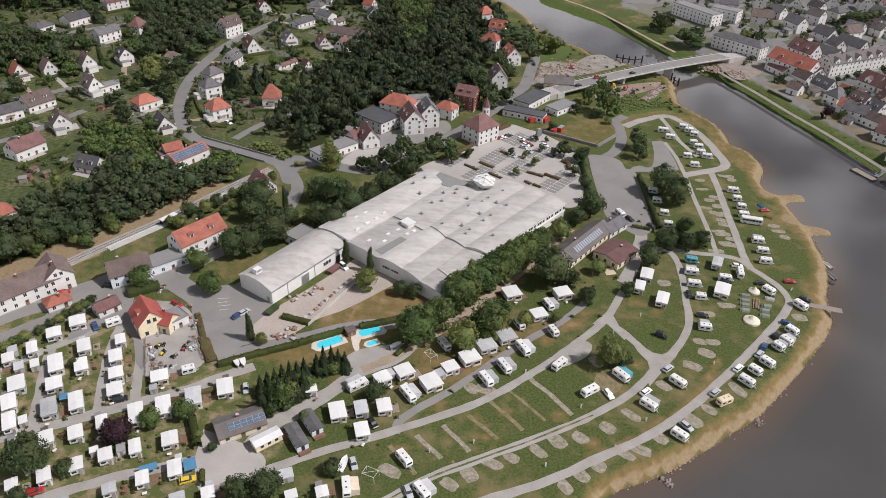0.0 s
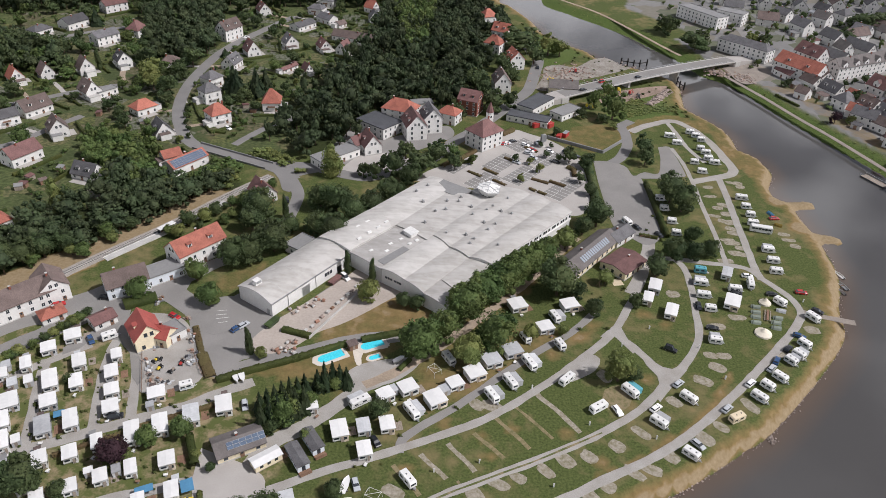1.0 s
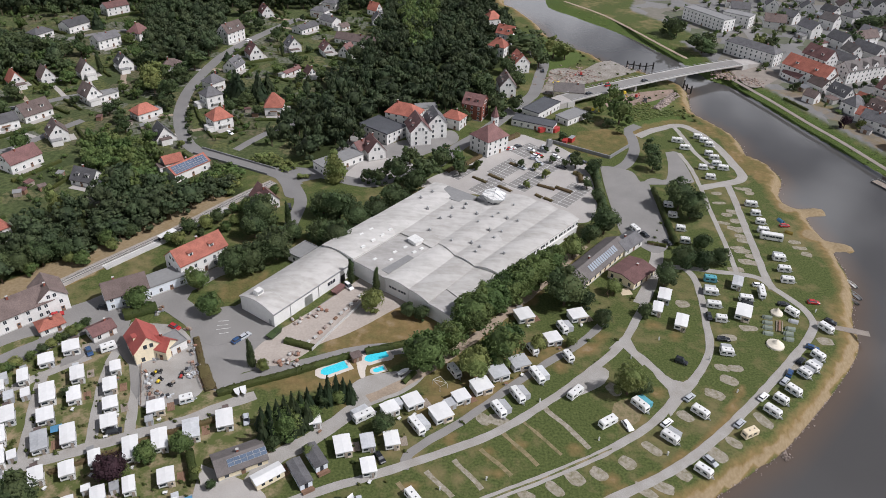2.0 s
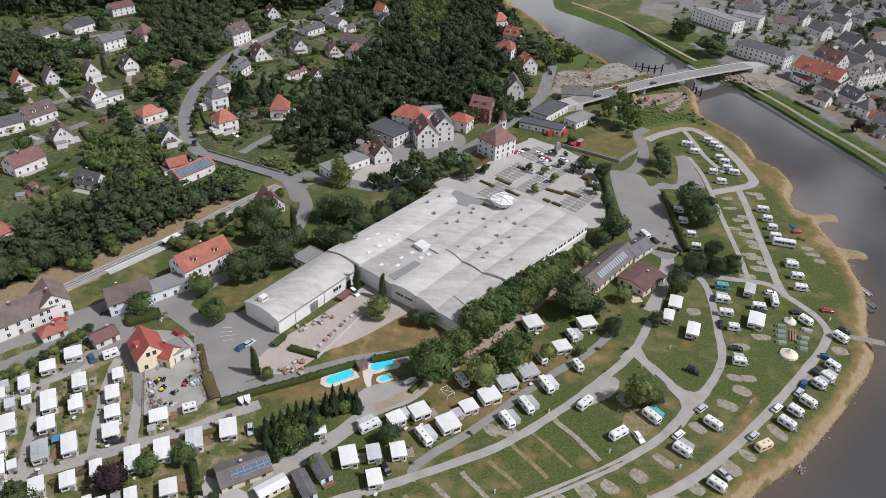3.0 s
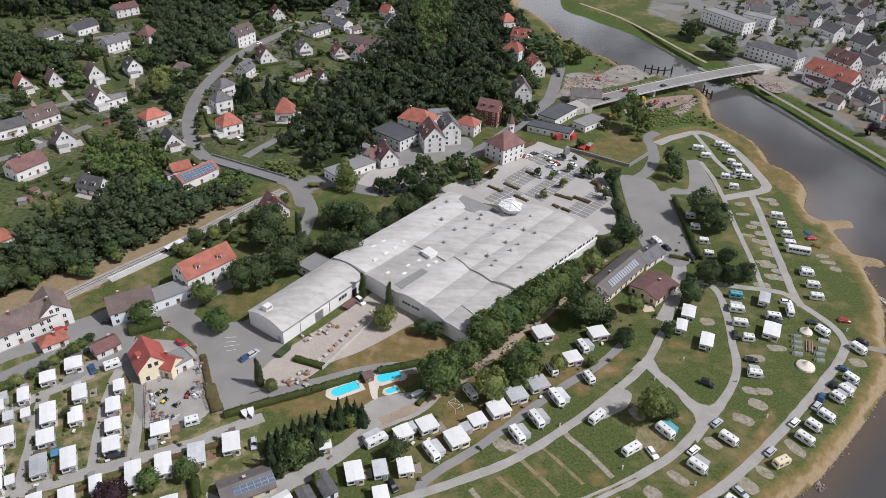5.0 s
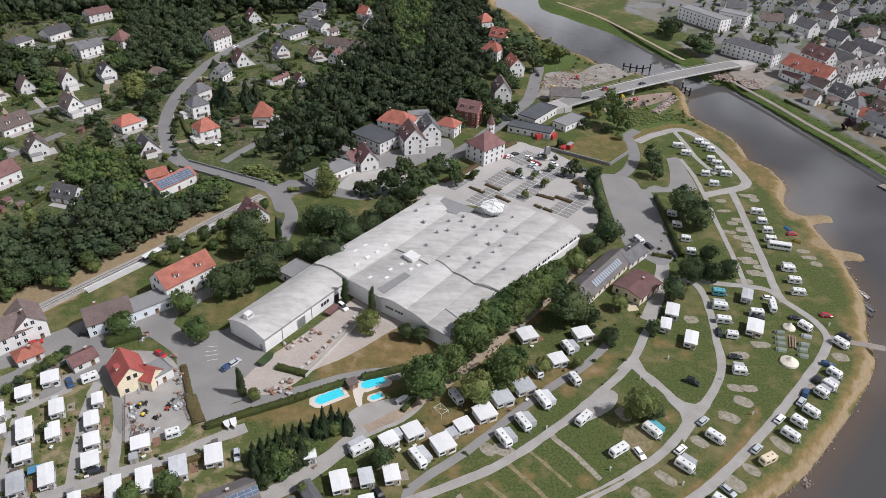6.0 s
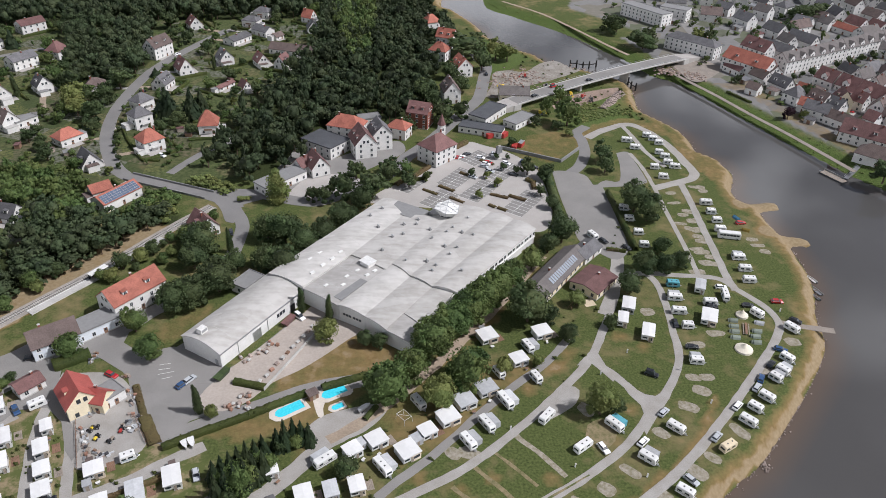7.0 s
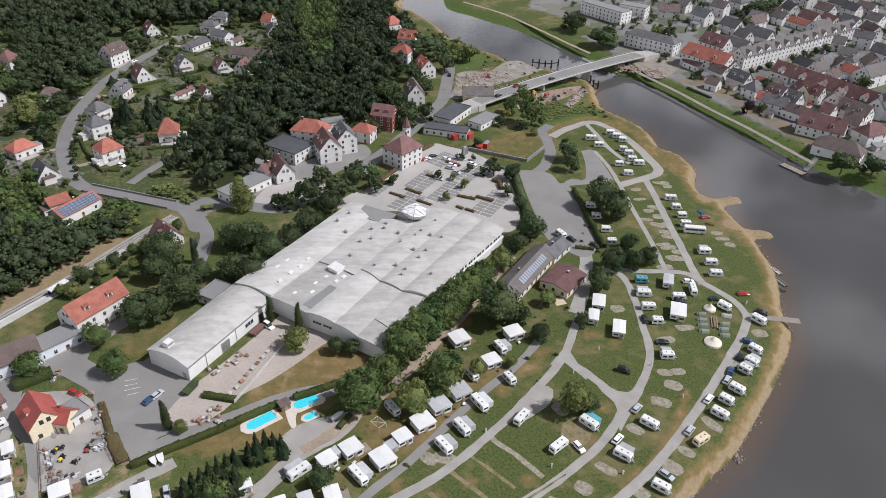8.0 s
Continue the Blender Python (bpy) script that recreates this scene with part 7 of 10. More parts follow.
def house(x, y, turn, long, wide, eave, rise, code, name="house", setting="among gardens", rich=True, windows=True, category="house", cross=False, extras=False):
    """A house with its ridge along local x: walls with gables, a thick roof, chimneys, windows and a door."""
    (roof_mat, roof_word), (wall_mat, wall_word), form = ROOFS[code[0]], WALLS[code[1]], code[2]
    roof_mat = FELT_DARK if form == "f" and code[0] != "D" else roof_mat
    shape_word = {"g": "gabled", "h": "hipped", "f": "flat"}[form]
    root = thing(name, f"{wall_word} {name.replace('_', ' ')} with {roof_word} {shape_word} roof {setting}", category, at(x, y, turn))
    placed.append((x, y, math.hypot(long, wide) / 2))
    a, c, o = long / 2, wide / 2, 0.45
    walls, roof = Shape(), Shape()
    if form == "g":
        walls.v += [(s * a, py, pz) for s in (-1, 1) for py, pz in ((-c, -0.6), (c, -0.6), (c, eave), (0, eave + rise - 0.1), (-c, eave))]
        walls.f += [(4, 3, 2, 1, 0), (5, 6, 7, 8, 9), (0, 5, 9, 4), (2, 7, 6, 1)]
        walls.m += [0] * 4
        k, d, t = rise / c, o, 0.28
        prof = [(-c - d, eave - k * d), (0, eave + rise), (c + d, eave - k * d), (c + d, eave - k * d + t), (0, eave + rise + t), (-c - d, eave - k * d + t)]
        roof.v += [(s * (a + o * 0.7), py, pz) for s in (-1, 1) for py, pz in prof]
        roof.f += [(5, 4, 1, 0), (4, 3, 2, 1), (6, 7, 10, 11), (7, 8, 9, 10), (11, 10, 4, 5), (10, 9, 3, 4), (0, 1, 7, 6), (1, 2, 8, 7), (5, 0, 6, 11), (2, 3, 9, 8)]
        roof.m += [0] * 10
    elif form == "h":
        walls.box(-a, a, -c, c, -0.6, eave)
        r = max(a - c * 0.85, 0.25)
        lo, up, z0 = [(-a - o, -c - o), (a + o, -c - o), (a + o, c + o), (-a - o, c + o)], [(-r, 0), (r, 0)], eave - 0.15
        roof.v += [(px, py, z0) for px, py in lo] + [(px, py, z0 + 0.22) for px, py in lo] + [(px, py, eave + rise) for px, py in up]
        roof.f += [(3, 2, 1, 0), (0, 1, 5, 4), (1, 2, 6, 5), (2, 3, 7, 6), (3, 0, 4, 7), (4, 5, 9, 8), (6, 7, 8, 9), (5, 6, 9), (7, 4, 8)]
        roof.m += [0] * 9
    else:
        walls.box(-a, a, -c, c, -0.6, eave)
        roof.box(-a - 0.25, a + 0.25, -c - 0.25, c + 0.25, eave, eave + 0.25)
        roof.box(-a - 0.25, a + 0.25, -c - 0.25, -c, eave + 0.25, eave + 0.5).box(-a - 0.25, a + 0.25, c, c + 0.25, eave + 0.25, eave + 0.5)
        roof.box(-a - 0.25, -a, -c, c, eave + 0.25, eave + 0.5).box(a, a + 0.25, -c, c, eave + 0.25, eave + 0.5)
    part("wall", walls, wall_mat, root)
    part("roof", roof, roof_mat, root)
    if rich:
        part("plinth", Shape().box(-a - 0.06, a + 0.06, -c - 0.06, c + 0.06, -0.5, 0.45), CONCRETE, root)
    if form != "f" and home_rng.random() < 0.9:
        u, v = home_rng.uniform(-0.3, 0.3) * long, home_rng.choice((-0.6, 0.6))
        z = eave + rise
        part("chimney", Shape().box(u - 0.35, u + 0.35, v - 0.3, v + 0.3, z - 1.6, z + 0.9, 0).box(u - 0.42, u + 0.42, v - 0.37, v + 0.37, z + 0.9, z + 1.02, 1), [BRICK, CONCRETE], root)
    if not windows:
        return root
    floors = max(1, int(eave / 2.6))
    win = WIN_DARK if code[1] in "C" else WIN
    sides = [(0, -c, 0, long), (0, c, 180, long), (-a, 0, -90, wide), (a, 0, 90, wide)]
    # Of two opposite walls only those that ever face the viewer get windows.
    for sx, sy, deg, run in sides:
        out = (at(0, 0, turn + deg) @ Vector((0, -1, 0)))
        if out.dot(Vector((x, y, 0)).normalized()) > 0.25:
            continue
        count = max(1, int(run / (3.5 if rich else 6.0)))
        for f in range(floors):
            for i in range(count):
                pos = -run / 2 + run * (i + 0.5) / count
                first = f == 0 and i == count // 2 and deg in (0, 90)
                spot = at(sx, sy, deg) @ Matrix.Translation((pos, 0, 1.1 if first else 1.65 + f * 2.7))
                part("door" if first else "window", DOOR if first else win, None, root, "", spot)
        if form == "g" and deg in (-90, 90) and rise > 3.4:
            for pos in (-0.95, 0.95):
                part("window", win, None, root, "", at(sx, sy, deg) @ Matrix.Translation((pos, 0, eave + 1.1)))
    if extras:
        # A low flat-roofed wing, a balcony on the gable or eaves side, and roof windows.
        end = home_rng.choice((-1, 1))
        w, d, h = home_rng.uniform(2.6, 4.2), min(wide * 0.75, home_rng.uniform(4, 6)), home_rng.uniform(2.5, 3.0)
        x0, x1 = sorted((end * a, end * (a + w)))
        off = home_rng.uniform(-0.5, 0.5) * (wide - d)
        part("wing", Shape().box(x0, x1, off - d / 2, off + d / 2, -0.5, h, 0).box(x0 - 0.15, x1 + 0.15, off - d / 2 - 0.15, off + d / 2 + 0.15, h, h + 0.22, 1), [wall_mat, home_rng.choice((FELT_DARK, ROOF_BROWN, CONCRETE))], root, "low flat-roofed wing")
        if eave > 4.2:
            front = -1 if (at(0, 0, turn) @ Vector((0, -1, 0))).dot(Vector((x, y, 0))) < 0 else 1
            y0, y1 = sorted((front * c, front * (c + 1.3)))
            bal = Shape().box(-2.0, 2.0, y0, y1, 2.5, 2.68, 0)
            edge_y = front * (c + 1.25)
            bal.box(-2.0, 2.0, edge_y - 0.05, edge_y + 0.05, 2.68, 3.55, 1)
            part("balcony", bal, [CONCRETE, WOOD if home_rng.random() < 0.5 else PAINT_WHITE], root)
    if cross:
        # A gabled bay breaks the eaves on the street side.
        front = -1 if (at(0, 0, turn) @ Vector((0, -1, 0))).dot(Vector((x, y, 0))) < 0 else 1
        for pos in (-long * 0.27, long * 0.27) if long > 16 else (0,):
            bay, cap, top, w, f0 = Shape(), Shape(), eave + rise * 0.42, 1.9, front * (c + 0.05)
            deep = [f0, front * c * 0.1]
            bay.v += [(pos + px, py, pz) for py in deep for px, pz in ((-w, eave - 0.6), (w, eave - 0.6), (w, top), (0, top + 1.7), (-w, top))]
            bay.f += [(0, 1, 2, 3, 4), (9, 8, 7, 6, 5), (0, 4, 9, 5), (1, 6, 7, 2)]
            bay.m += [0] * 4
            rows = [(-w - 0.25, top - 0.1), (0, top + 1.82), (w + 0.25, top - 0.1), (w + 0.25, top + 0.08), (0, top + 2.0), (-w - 0.25, top + 0.08)]
            cap.v += [(pos + px, py, pz) for py in (f0 + front * 0.2, deep[1]) for px, pz in rows]
            cap.f += [tuple(range(6)), tuple(range(11, 5, -1))] + [((i + 1) % 6, i, 6 + i, 6 + (i + 1) % 6) for i in range(6)]
            cap.m += [0] * 8
            gable = part("gabled_bay", bay, wall_mat, root)
            part("bay_roof", cap, roof_mat, gable)
            part("window", win, None, gable, "", Matrix.Translation((pos, f0, eave + 0.75)) @ pose(0, 0, 0, 0, 0, 0 if front < 0 else 180))
    elif rich and form == "g" and rise >= 4 and long > 8.5:
        # Dormers stand on the slope that faces the viewer.
        front = -1 if (at(0, 0, turn) @ Vector((0, -1, 0))).dot(Vector((x, y, 0))) < 0 else 1
        for pos in ([-long * 0.22, long * 0.22] if long > 11 else [home_rng.uniform(-1, 1)]):
            z0, yy = eave + rise * 0.32, front * c * 0.72
            d = Shape().box(pos - 0.9, pos + 0.9, min(yy, front * c * 0.2), max(yy, front * c * 0.2), z0 - 0.4, z0 + 1.3, 0)
            d.box(pos - 1.1, pos + 1.1, min(yy + front * 0.2, front * c * 0.15), max(yy + front * 0.2, front * c * 0.15), z0 + 1.3, z0 + 1.48, 1)
            dormer = part("dormer", d, [wall_mat, roof_mat], root)
            part("window", win, None, dormer, "", Matrix.Translation((pos, yy, z0 + 0.6)) @ pose(0, 0, 0, 0, 0, 0 if front < 0 else 180))
    return root


x, y, turn, long = SOLAR_HOUSE[0]
solar = house(x, y, turn, 19, 8.5, 4.2, 2.4, "OWg", "house", "with solar panels", False)
for row in HOUSES_WEST:
    house(*row, extras=row[7][2] != "f" and row[3] < 14)
for row in HOUSES_HILL:
    house(*row, setting="by the hill road", extras=row[3] < 14)
for row in HOUSES_VALLEY:
    house(*row, setting="by the valley road")
for row in HOUSES_TOWN:
    house(*row, name="town_house", setting="in the town", cross=row in HOUSES_TOWN_3 + HOUSES_TOWN_4)
for row in HOUSES_TOWN_FAR:
    house(*row, name="town_house", setting="in the town", rich=False)
station = [house(*row, name=name, setting=where, category=kind) for row, name, where, kind in zip(HOUSES_STATION,
    ("station_building", "station_wing", "pavilion", "garage", "house", "workshop", "house", "shed", "house", "house_wing", "garage", "washroom_block", "restaurant", "clubhouse", "annex"),
    ("by the station", "by the station", "by the station", "at the camp entrance", "by the railway", "by the railway", "by the railway", "behind the hall", "in the yard", "in the yard", "in the yard", "in the camp", "by the lot", "by the playground", "by the lot"),
    ("house", "house", "pavilion", "garage", "house", "workshop", "house", "shed", "house", "house", "garage", "washroom", "restaurant", "clubhouse", "house"))]
for row in HOUSES_TOWN_MORE:
    if all(math.hypot(row[0] - px, row[1] - py) > 0.62 * (r + math.hypot(row[3], row[4]) / 2) for px, py, r in placed):
        house(*row, name="town_house", setting="in the town", rich=False)
# Farther streets of the town, on a loose grid.
far_rng = random.Random(5)
for i in range(9):
    for j in range(6):
        x, y = 217 + i * 27 + j * 7 + far_rng.uniform(-4, 4), 594 + j * 24 - i * 6 + far_rng.uniform(-4, 4)
        if all(math.hypot(x - px, y - py) > r + 9 for px, py, r in placed) and y < 730:
            house(x, y, far_rng.choice((-12, -14, 76, 80)), far_rng.uniform(10, 16), far_rng.uniform(9, 11), far_rng.uniform(4.5, 7), far_rng.uniform(4, 5), far_rng.choice("GGGBBR") + "Wg", "town_house", "in the town", False)


# ---- caravans, cars and tents ----
WHEEL = Shape().tube((0, -0.1, 0), (0, 0.1, 0), 0.32, None, 12, 0).tube((0, -0.115, 0), (0, 0.115, 0), 0.19, None, 10, 1).mesh("wheel", [TYRE, METAL])
camp_rng = random.Random(3)


def shell(long, wide, low, high, nose=0.5, sub=0.25):
    """The body of a caravan: a box with a slanted nose, rounded roof edges and a raised skirt."""
    a, c = long / 2, wide / 2
    prof = [(-a, low), (a - 0.15, low), (a, low + 0.5), (a - nose * 0.35, high - 0.35), (a - nose, high), (-a + 0.25, high), (-a, high - 0.3)]
    s = Shape()
    n = len(prof)
    for y, k in ((-c, 0), (-c + 0.14, 1), (c - 0.14, 1), (c, 0)):
        s.v += [(px, y, (pz if k or pz < high - 0.4 else pz - 0.16)) for px, pz in prof]
    for r in range(3):
        s.f += [(r * n + (i + 1) % n, r * n + i, (r + 1) * n + i, (r + 1) * n + (i + 1) % n) for i in range(n)]
    s.f += [tuple(range(n)), tuple(range(4 * n - 1, 3 * n - 1, -1))]
    s.m += [0] * (3 * n + 2)
    return s


def caravan(x, y, turn, long=6.0, wide=2.2, skin=None, awning=None, label="", group="caravans on the camp ground", side=1, hatch=True):
    long = min(6.6, max(4.0, long))
    root = thing("caravan", label or "white touring caravan with dark windows standing on the grass", "caravan", at(x, y, turn), group)
    a, c = long / 2, wide / 2
    body = part("body", shell(long, wide, 0.45, 2.62), skin or PANEL_WHITE, root)
    for s in (-1, 1):
        for px, w in ((-a * 0.55, 1.2), (a * 0.3, 1.3)):
            part("window", Shape().box(px - w / 2, px + w / 2, s * c - 0.03, s * c + 0.03, 1.35, 1.95), GLASS, root)
        part("wheel", WHEEL, None, root, "", Matrix.Translation((-0.2, s * (c - 0.12), 0.32)))
    part("window", Shape().face([(a - 0.03, -0.75, 1.35), (a - 0.03, 0.75, 1.35), (a - 0.13, 0.75, 1.95), (a - 0.13, -0.75, 1.95)]), GLASS, root)
    part("window", Shape().box(-a - 0.03, -a + 0.02, -0.7, 0.7, 1.4, 2.0), GLASS, root)
    part("door", Shape().box(-0.35, 0.3, side * c - 0.04, side * c + 0.04, 0.55, 2.3), PANEL_WHITE, root)
    part("stripe", Shape().box(-a + 0.1, a - 0.4, -c - 0.012, c + 0.012, 1.02, 1.14), camp_rng.choice((PLASTIC_DARK, CANVAS_GREY, CANVAS_BLUE)), root)
    part("drawbar", Shape().tube((a - 0.2, -0.6, 0.45), (a + 1.0, 0, 0.45), 0.05, None, 6).tube((a - 0.2, 0.6, 0.45), (a + 1.0, 0, 0.45), 0.05, None, 6).box(a + 0.1, a + 0.5, -0.35, 0.35, 0.45, 0.8), METAL, root)
    if hatch:
        for px in (-0.7, 1.1):
            part("roof_hatch", Shape().box(px - 0.22, px + 0.22, -0.22, 0.22, 2.6, 2.72, 0, 0.04), METAL_DARK, root)
    if awning:
        d = 2.3
        tent = Shape().prism([(-a * 0.8, side * c), (a * 0.7, side * c), (a * 0.7, side * (c + d)), (-a * 0.8, side * (c + d))][:: side], 0.0, [2.5, 2.5, 2.0, 2.0] if side > 0 else [2.0, 2.0, 2.5, 2.5])
        aw = part("awning", tent, awning, root, "cloth awning")
        part("awning_window", Shape().box(-a * 0.5, a * 0.4, side * (c + d) - 0.03, side * (c + d) + 0.03, 0.8, 1.6), GLASS, aw)
    return root


def roofed_caravan(x, y, turn, long, wide):
    """A caravan under a white protective roof, with a walled awning at its side."""
    if long < 3.6 or wide < 2.0:
        root = thing("tool_shed", "small pale shed between the caravans", "shed", at(x, y, turn), "sheds on the camp ground")
        a, c = max(long, 1.8) / 2, max(wide, 1.6) / 2
        part("wall", Shape().box(-a, a, -c, c, 0, 2.0), CANVAS_GREY, root)
        part("roof", Shape().prism([(-a - 0.15, -c - 0.15), (a + 0.15, -c - 0.15), (a + 0.15, c + 0.15), (-a - 0.15, c + 0.15)], 2.0, [2.12, 2.12, 2.3, 2.3]), camp_rng.choice((CANVAS, CANVAS_GREY)), root)
        part("door", Shape().box(a - 0.02, a + 0.03, -0.4, 0.4, 0.05, 1.85), WOOD_GREY, root)
        return root
    wide = max(wide, 3.2)
    grey = camp_rng.random() < 0.18
    root = thing("roofed_caravan", f"caravan under a {'grey' if grey else 'white'} protective roof with walled awning", "caravan", at(x, y, turn), "permanent caravans")
    a, c = long / 2, wide / 2
    sheet = Shape().sweep([(-c, 2.62), (c, 2.74), (c, 2.86), (0, 2.98), (-c, 2.78)], -a, a)
    sheet.v = [(py, px, z) for px, py, z in sheet.v]
    sheet.f = [q[::-1] for q in sheet.f]
    part("roof", sheet, CANVAS_GREY if grey else CANVAS, root)
    b = min(2.3, wide * 0.55)
    part("body", shell(long - 0.9, b, 0.4, 2.45).box(0, 0, 0, 0, 0, 0), PANEL_WHITE, root, "", Matrix.Translation((0, -c + b / 2 + 0.15, 0)))
    tent = Shape().box(-a + 0.3, a - 0.3, -c + b + 0.2, c - 0.2, 0, 2.6)
    part("awning_wall", tent, camp_rng.choice((CANVAS_GREY, PANEL_WHITE, CANVAS_BEIGE, PANEL_WHITE)), root)
    for px in (-0.28, 0.3):
        part("window", Shape().box(px * long - 0.5, px * long + 0.5, c - 0.22, c - 0.16, 1.0, 1.9), GLASS, root)
    part("window", Shape().box(a - 0.34, a - 0.27, -c + b + 0.6, c - 0.6, 0.9, 1.9), GLASS, root)
    part("window", Shape().box(a - 0.5, a - 0.42, -c + 0.5, -c + b - 0.3, 1.2, 1.8), GLASS, root)
    part("door", Shape().box(a - 0.34, a - 0.26, -c + b + 0.3, -c + b + 1.0, 0.05, 1.95), WOOD_GREY, root)
    return root


for row in ROOFS_LEFT + ROOFS_MID + ROOFS_ROW + ROOFS_EAST:
    roofed_caravan(*row)
for k, (x, y, turn, long) in enumerate(VANS_MID):
    cloth = (CANVAS_GREY, None, CANVAS_GREY, CANVAS_BEIGE, CANVAS_GREY, CANVAS_GREY, CANVAS_GREY, None, CANVAS_GREY, None, None, None, None, CANVAS_TEAL, CANVAS_GREY, None, None)[k]
    caravan(x, y, turn, long, awning=cloth, side=-1 if k == 12 else 1, label="white caravan with a cloth awning on the lawn" if cloth else "")
for k, (x, y, turn, long) in enumerate(VANS_SHORE):
    cloth = CANVAS_GREY if k in (1, 6, 7) else None
    caravan(x, y, turn, long, skin=PANEL_BEIGE if k == 8 else None, awning=cloth, label="beige trailer caravan beside the shore road" if k == 8 else "white caravan on the grass beside the shore road")
for k, (x, y, turn, long) in enumerate(VANS_INNER + VANS_EAST):
    caravan(x, y, turn, long, skin=CANVAS_TEAL if k == 0 else None, awning=CANVAS_GREY if k in (1, 4, 13) else None, label="pale teal camper standing on the lawn" if k == 0 else "")
for x, y, turn, long in VANS_NORTH:
    caravan(x, y, turn, long, label="white camper at the far end of the camp")

CAR_PAINT = {c: mat(w + "_car_paint", col, 0.25, 0.05, 1.0, 0.2, 0.0, spec=0.6) for c, w, col in (
    ("k", "black", (0.018, 0.019, 0.022)), ("w", "white", (0.78, 0.78, 0.77)), ("s", "silver", (0.42, 0.44, 0.46)), ("b", "blue", (0.03, 0.07, 0.16)), ("r", "red", (0.36, 0.02, 0.022)), ("y", "yellow", (0.62, 0.45, 0.04)))}
CAR_WORD = {"k": "black", "w": "white", "s": "silver", "b": "dark blue", "r": "red", "y": "yellow"}
CAR_PARTS = {}


def car(x, y, turn, paint, where="parked on the ground", van=False):
    root = thing("van" if van else "car", f"{CAR_WORD[paint]} {'van' if van else 'car'} {where}", "van" if van else "car", at(x, y, turn), "cars")
    if (paint, van) not in CAR_PARTS:
        top = 2.1 if van else 1.45
        base = Shape()
        low = [(-2.15, 0.3), (2.15, 0.3), (2.2, 0.62), (1.95, 0.82), (1.0, 0.95), (-1.95, 0.98), (-2.2, 0.7)]
        for yy, s in ((-0.88, 1.0), (-0.8, 1.0), (0.8, 1.0), (0.88, 1.0)):
            base.v += [(px, yy, pz + (0.05 if abs(yy) < 0.85 and pz > 0.6 else 0)) for px, pz in low]
        n = len(low)
        for r in range(3):
            base.f += [(r * n + (i + 1) % n, r * n + i, (r + 1) * n + i, (r + 1) * n + (i + 1) % n) for i in range(n)]
        base.f += [tuple(range(n)), tuple(range(4 * n - 1, 3 * n - 1, -1))]
        base.m += [0] * (3 * n + 2)
        back = -2.1 if van else -1.95
        cab = Shape()
        k = [(back, -0.8, 0.98), (1.05, -0.8, 0.98), (1.05, 0.8, 0.98), (back, 0.8, 0.98), (back + 0.35, -0.62, top), (0.35, -0.62, top), (0.35, 0.62, top), (back + 0.35, 0.62, top)]
        cab.v += k
        cab.f += [(0, 1, 5, 4), (1, 2, 6, 5), (2, 3, 7, 6), (3, 0, 4, 7)]
        cab.m += [0] * 4
        roof = Shape().box(back + 0.3, 0.4, -0.65, 0.65, top - 0.03, top + 0.05, 0, 0.05)
        CAR_PARTS[paint, van] = (base.mesh("body", CAR_PAINT[paint]), cab.mesh("windows", GLASS), roof.mesh("roof", CAR_PAINT[paint]))
    for name, me in zip(("body", "cabin_glass", "roof"), CAR_PARTS[paint, van]):
        part(name, me, None, root)
    for px in (-1.35, 1.35):
        for py in (-0.8, 0.8):
            part("wheel", WHEEL, None, root, "", Matrix.Translation((px, py, 0.32)))
    return root


for k, (x, y, turn, paint) in enumerate(CARS):
    car(x, y, turn, paint, "parked beside a camp pitch" if k < 26 else "parked at the roadside", van=k in (0, 27, 34))
for x, y, turn, paint in CARS_PARK:
    car(x, y, turn, paint, "standing in the paved parking lot")


street_rng = random.Random(31)
for line, off in ((TOWN_STREET, 3.4), (TOWN_STREET, -3.4), (TOWN_LANE, 1.2)):
    spots = glide(line, 2.0)
    for i in range(14, len(spots) - 4, 9 if line is TOWN_STREET else 14):
        (ax, ay), (cx, cy) = spots[i], spots[i + 1]
        w = math.hypot(cx - ax, cy - ay)
        if street_rng.random() < 0.75:
            car(ax - (cy - ay) / w * off, ay + (cx - ax) / w * off, math.degrees(math.atan2(cy - ay, cx - ax)), street_rng.choice("kwssbrk"), "parked in the town street")
# ---- trees, woods and hedges ----
leaf_rng = np.random.default_rng(7)


def lump(center, r, squash, rows=6, cols=9):
    """Vertices and quads of one uneven leaf mass."""
    i, j = np.meshgrid(np.arange(rows + 1), np.arange(cols), indexing="ij")
    a, c = np.pi * i / rows, 2 * np.pi * (j + 0.5 * (i % 2)) / cols
    d = np.stack([np.sin(a) * np.cos(c), np.sin(a) * np.sin(c), np.cos(a) * squash], -1)
    rr = r * (1 + leaf_rng.normal(0, 0.07, a.shape))
    v = (d * rr[..., None]).reshape(-1, 3) + center
    k = np.arange((rows + 1) * cols).reshape(rows + 1, cols)
    f = np.stack([k[:-1], k[1:], np.roll(k[1:], -1, 1), np.roll(k[:-1], -1, 1)], -1).reshape(-1, 4)
    return v, f


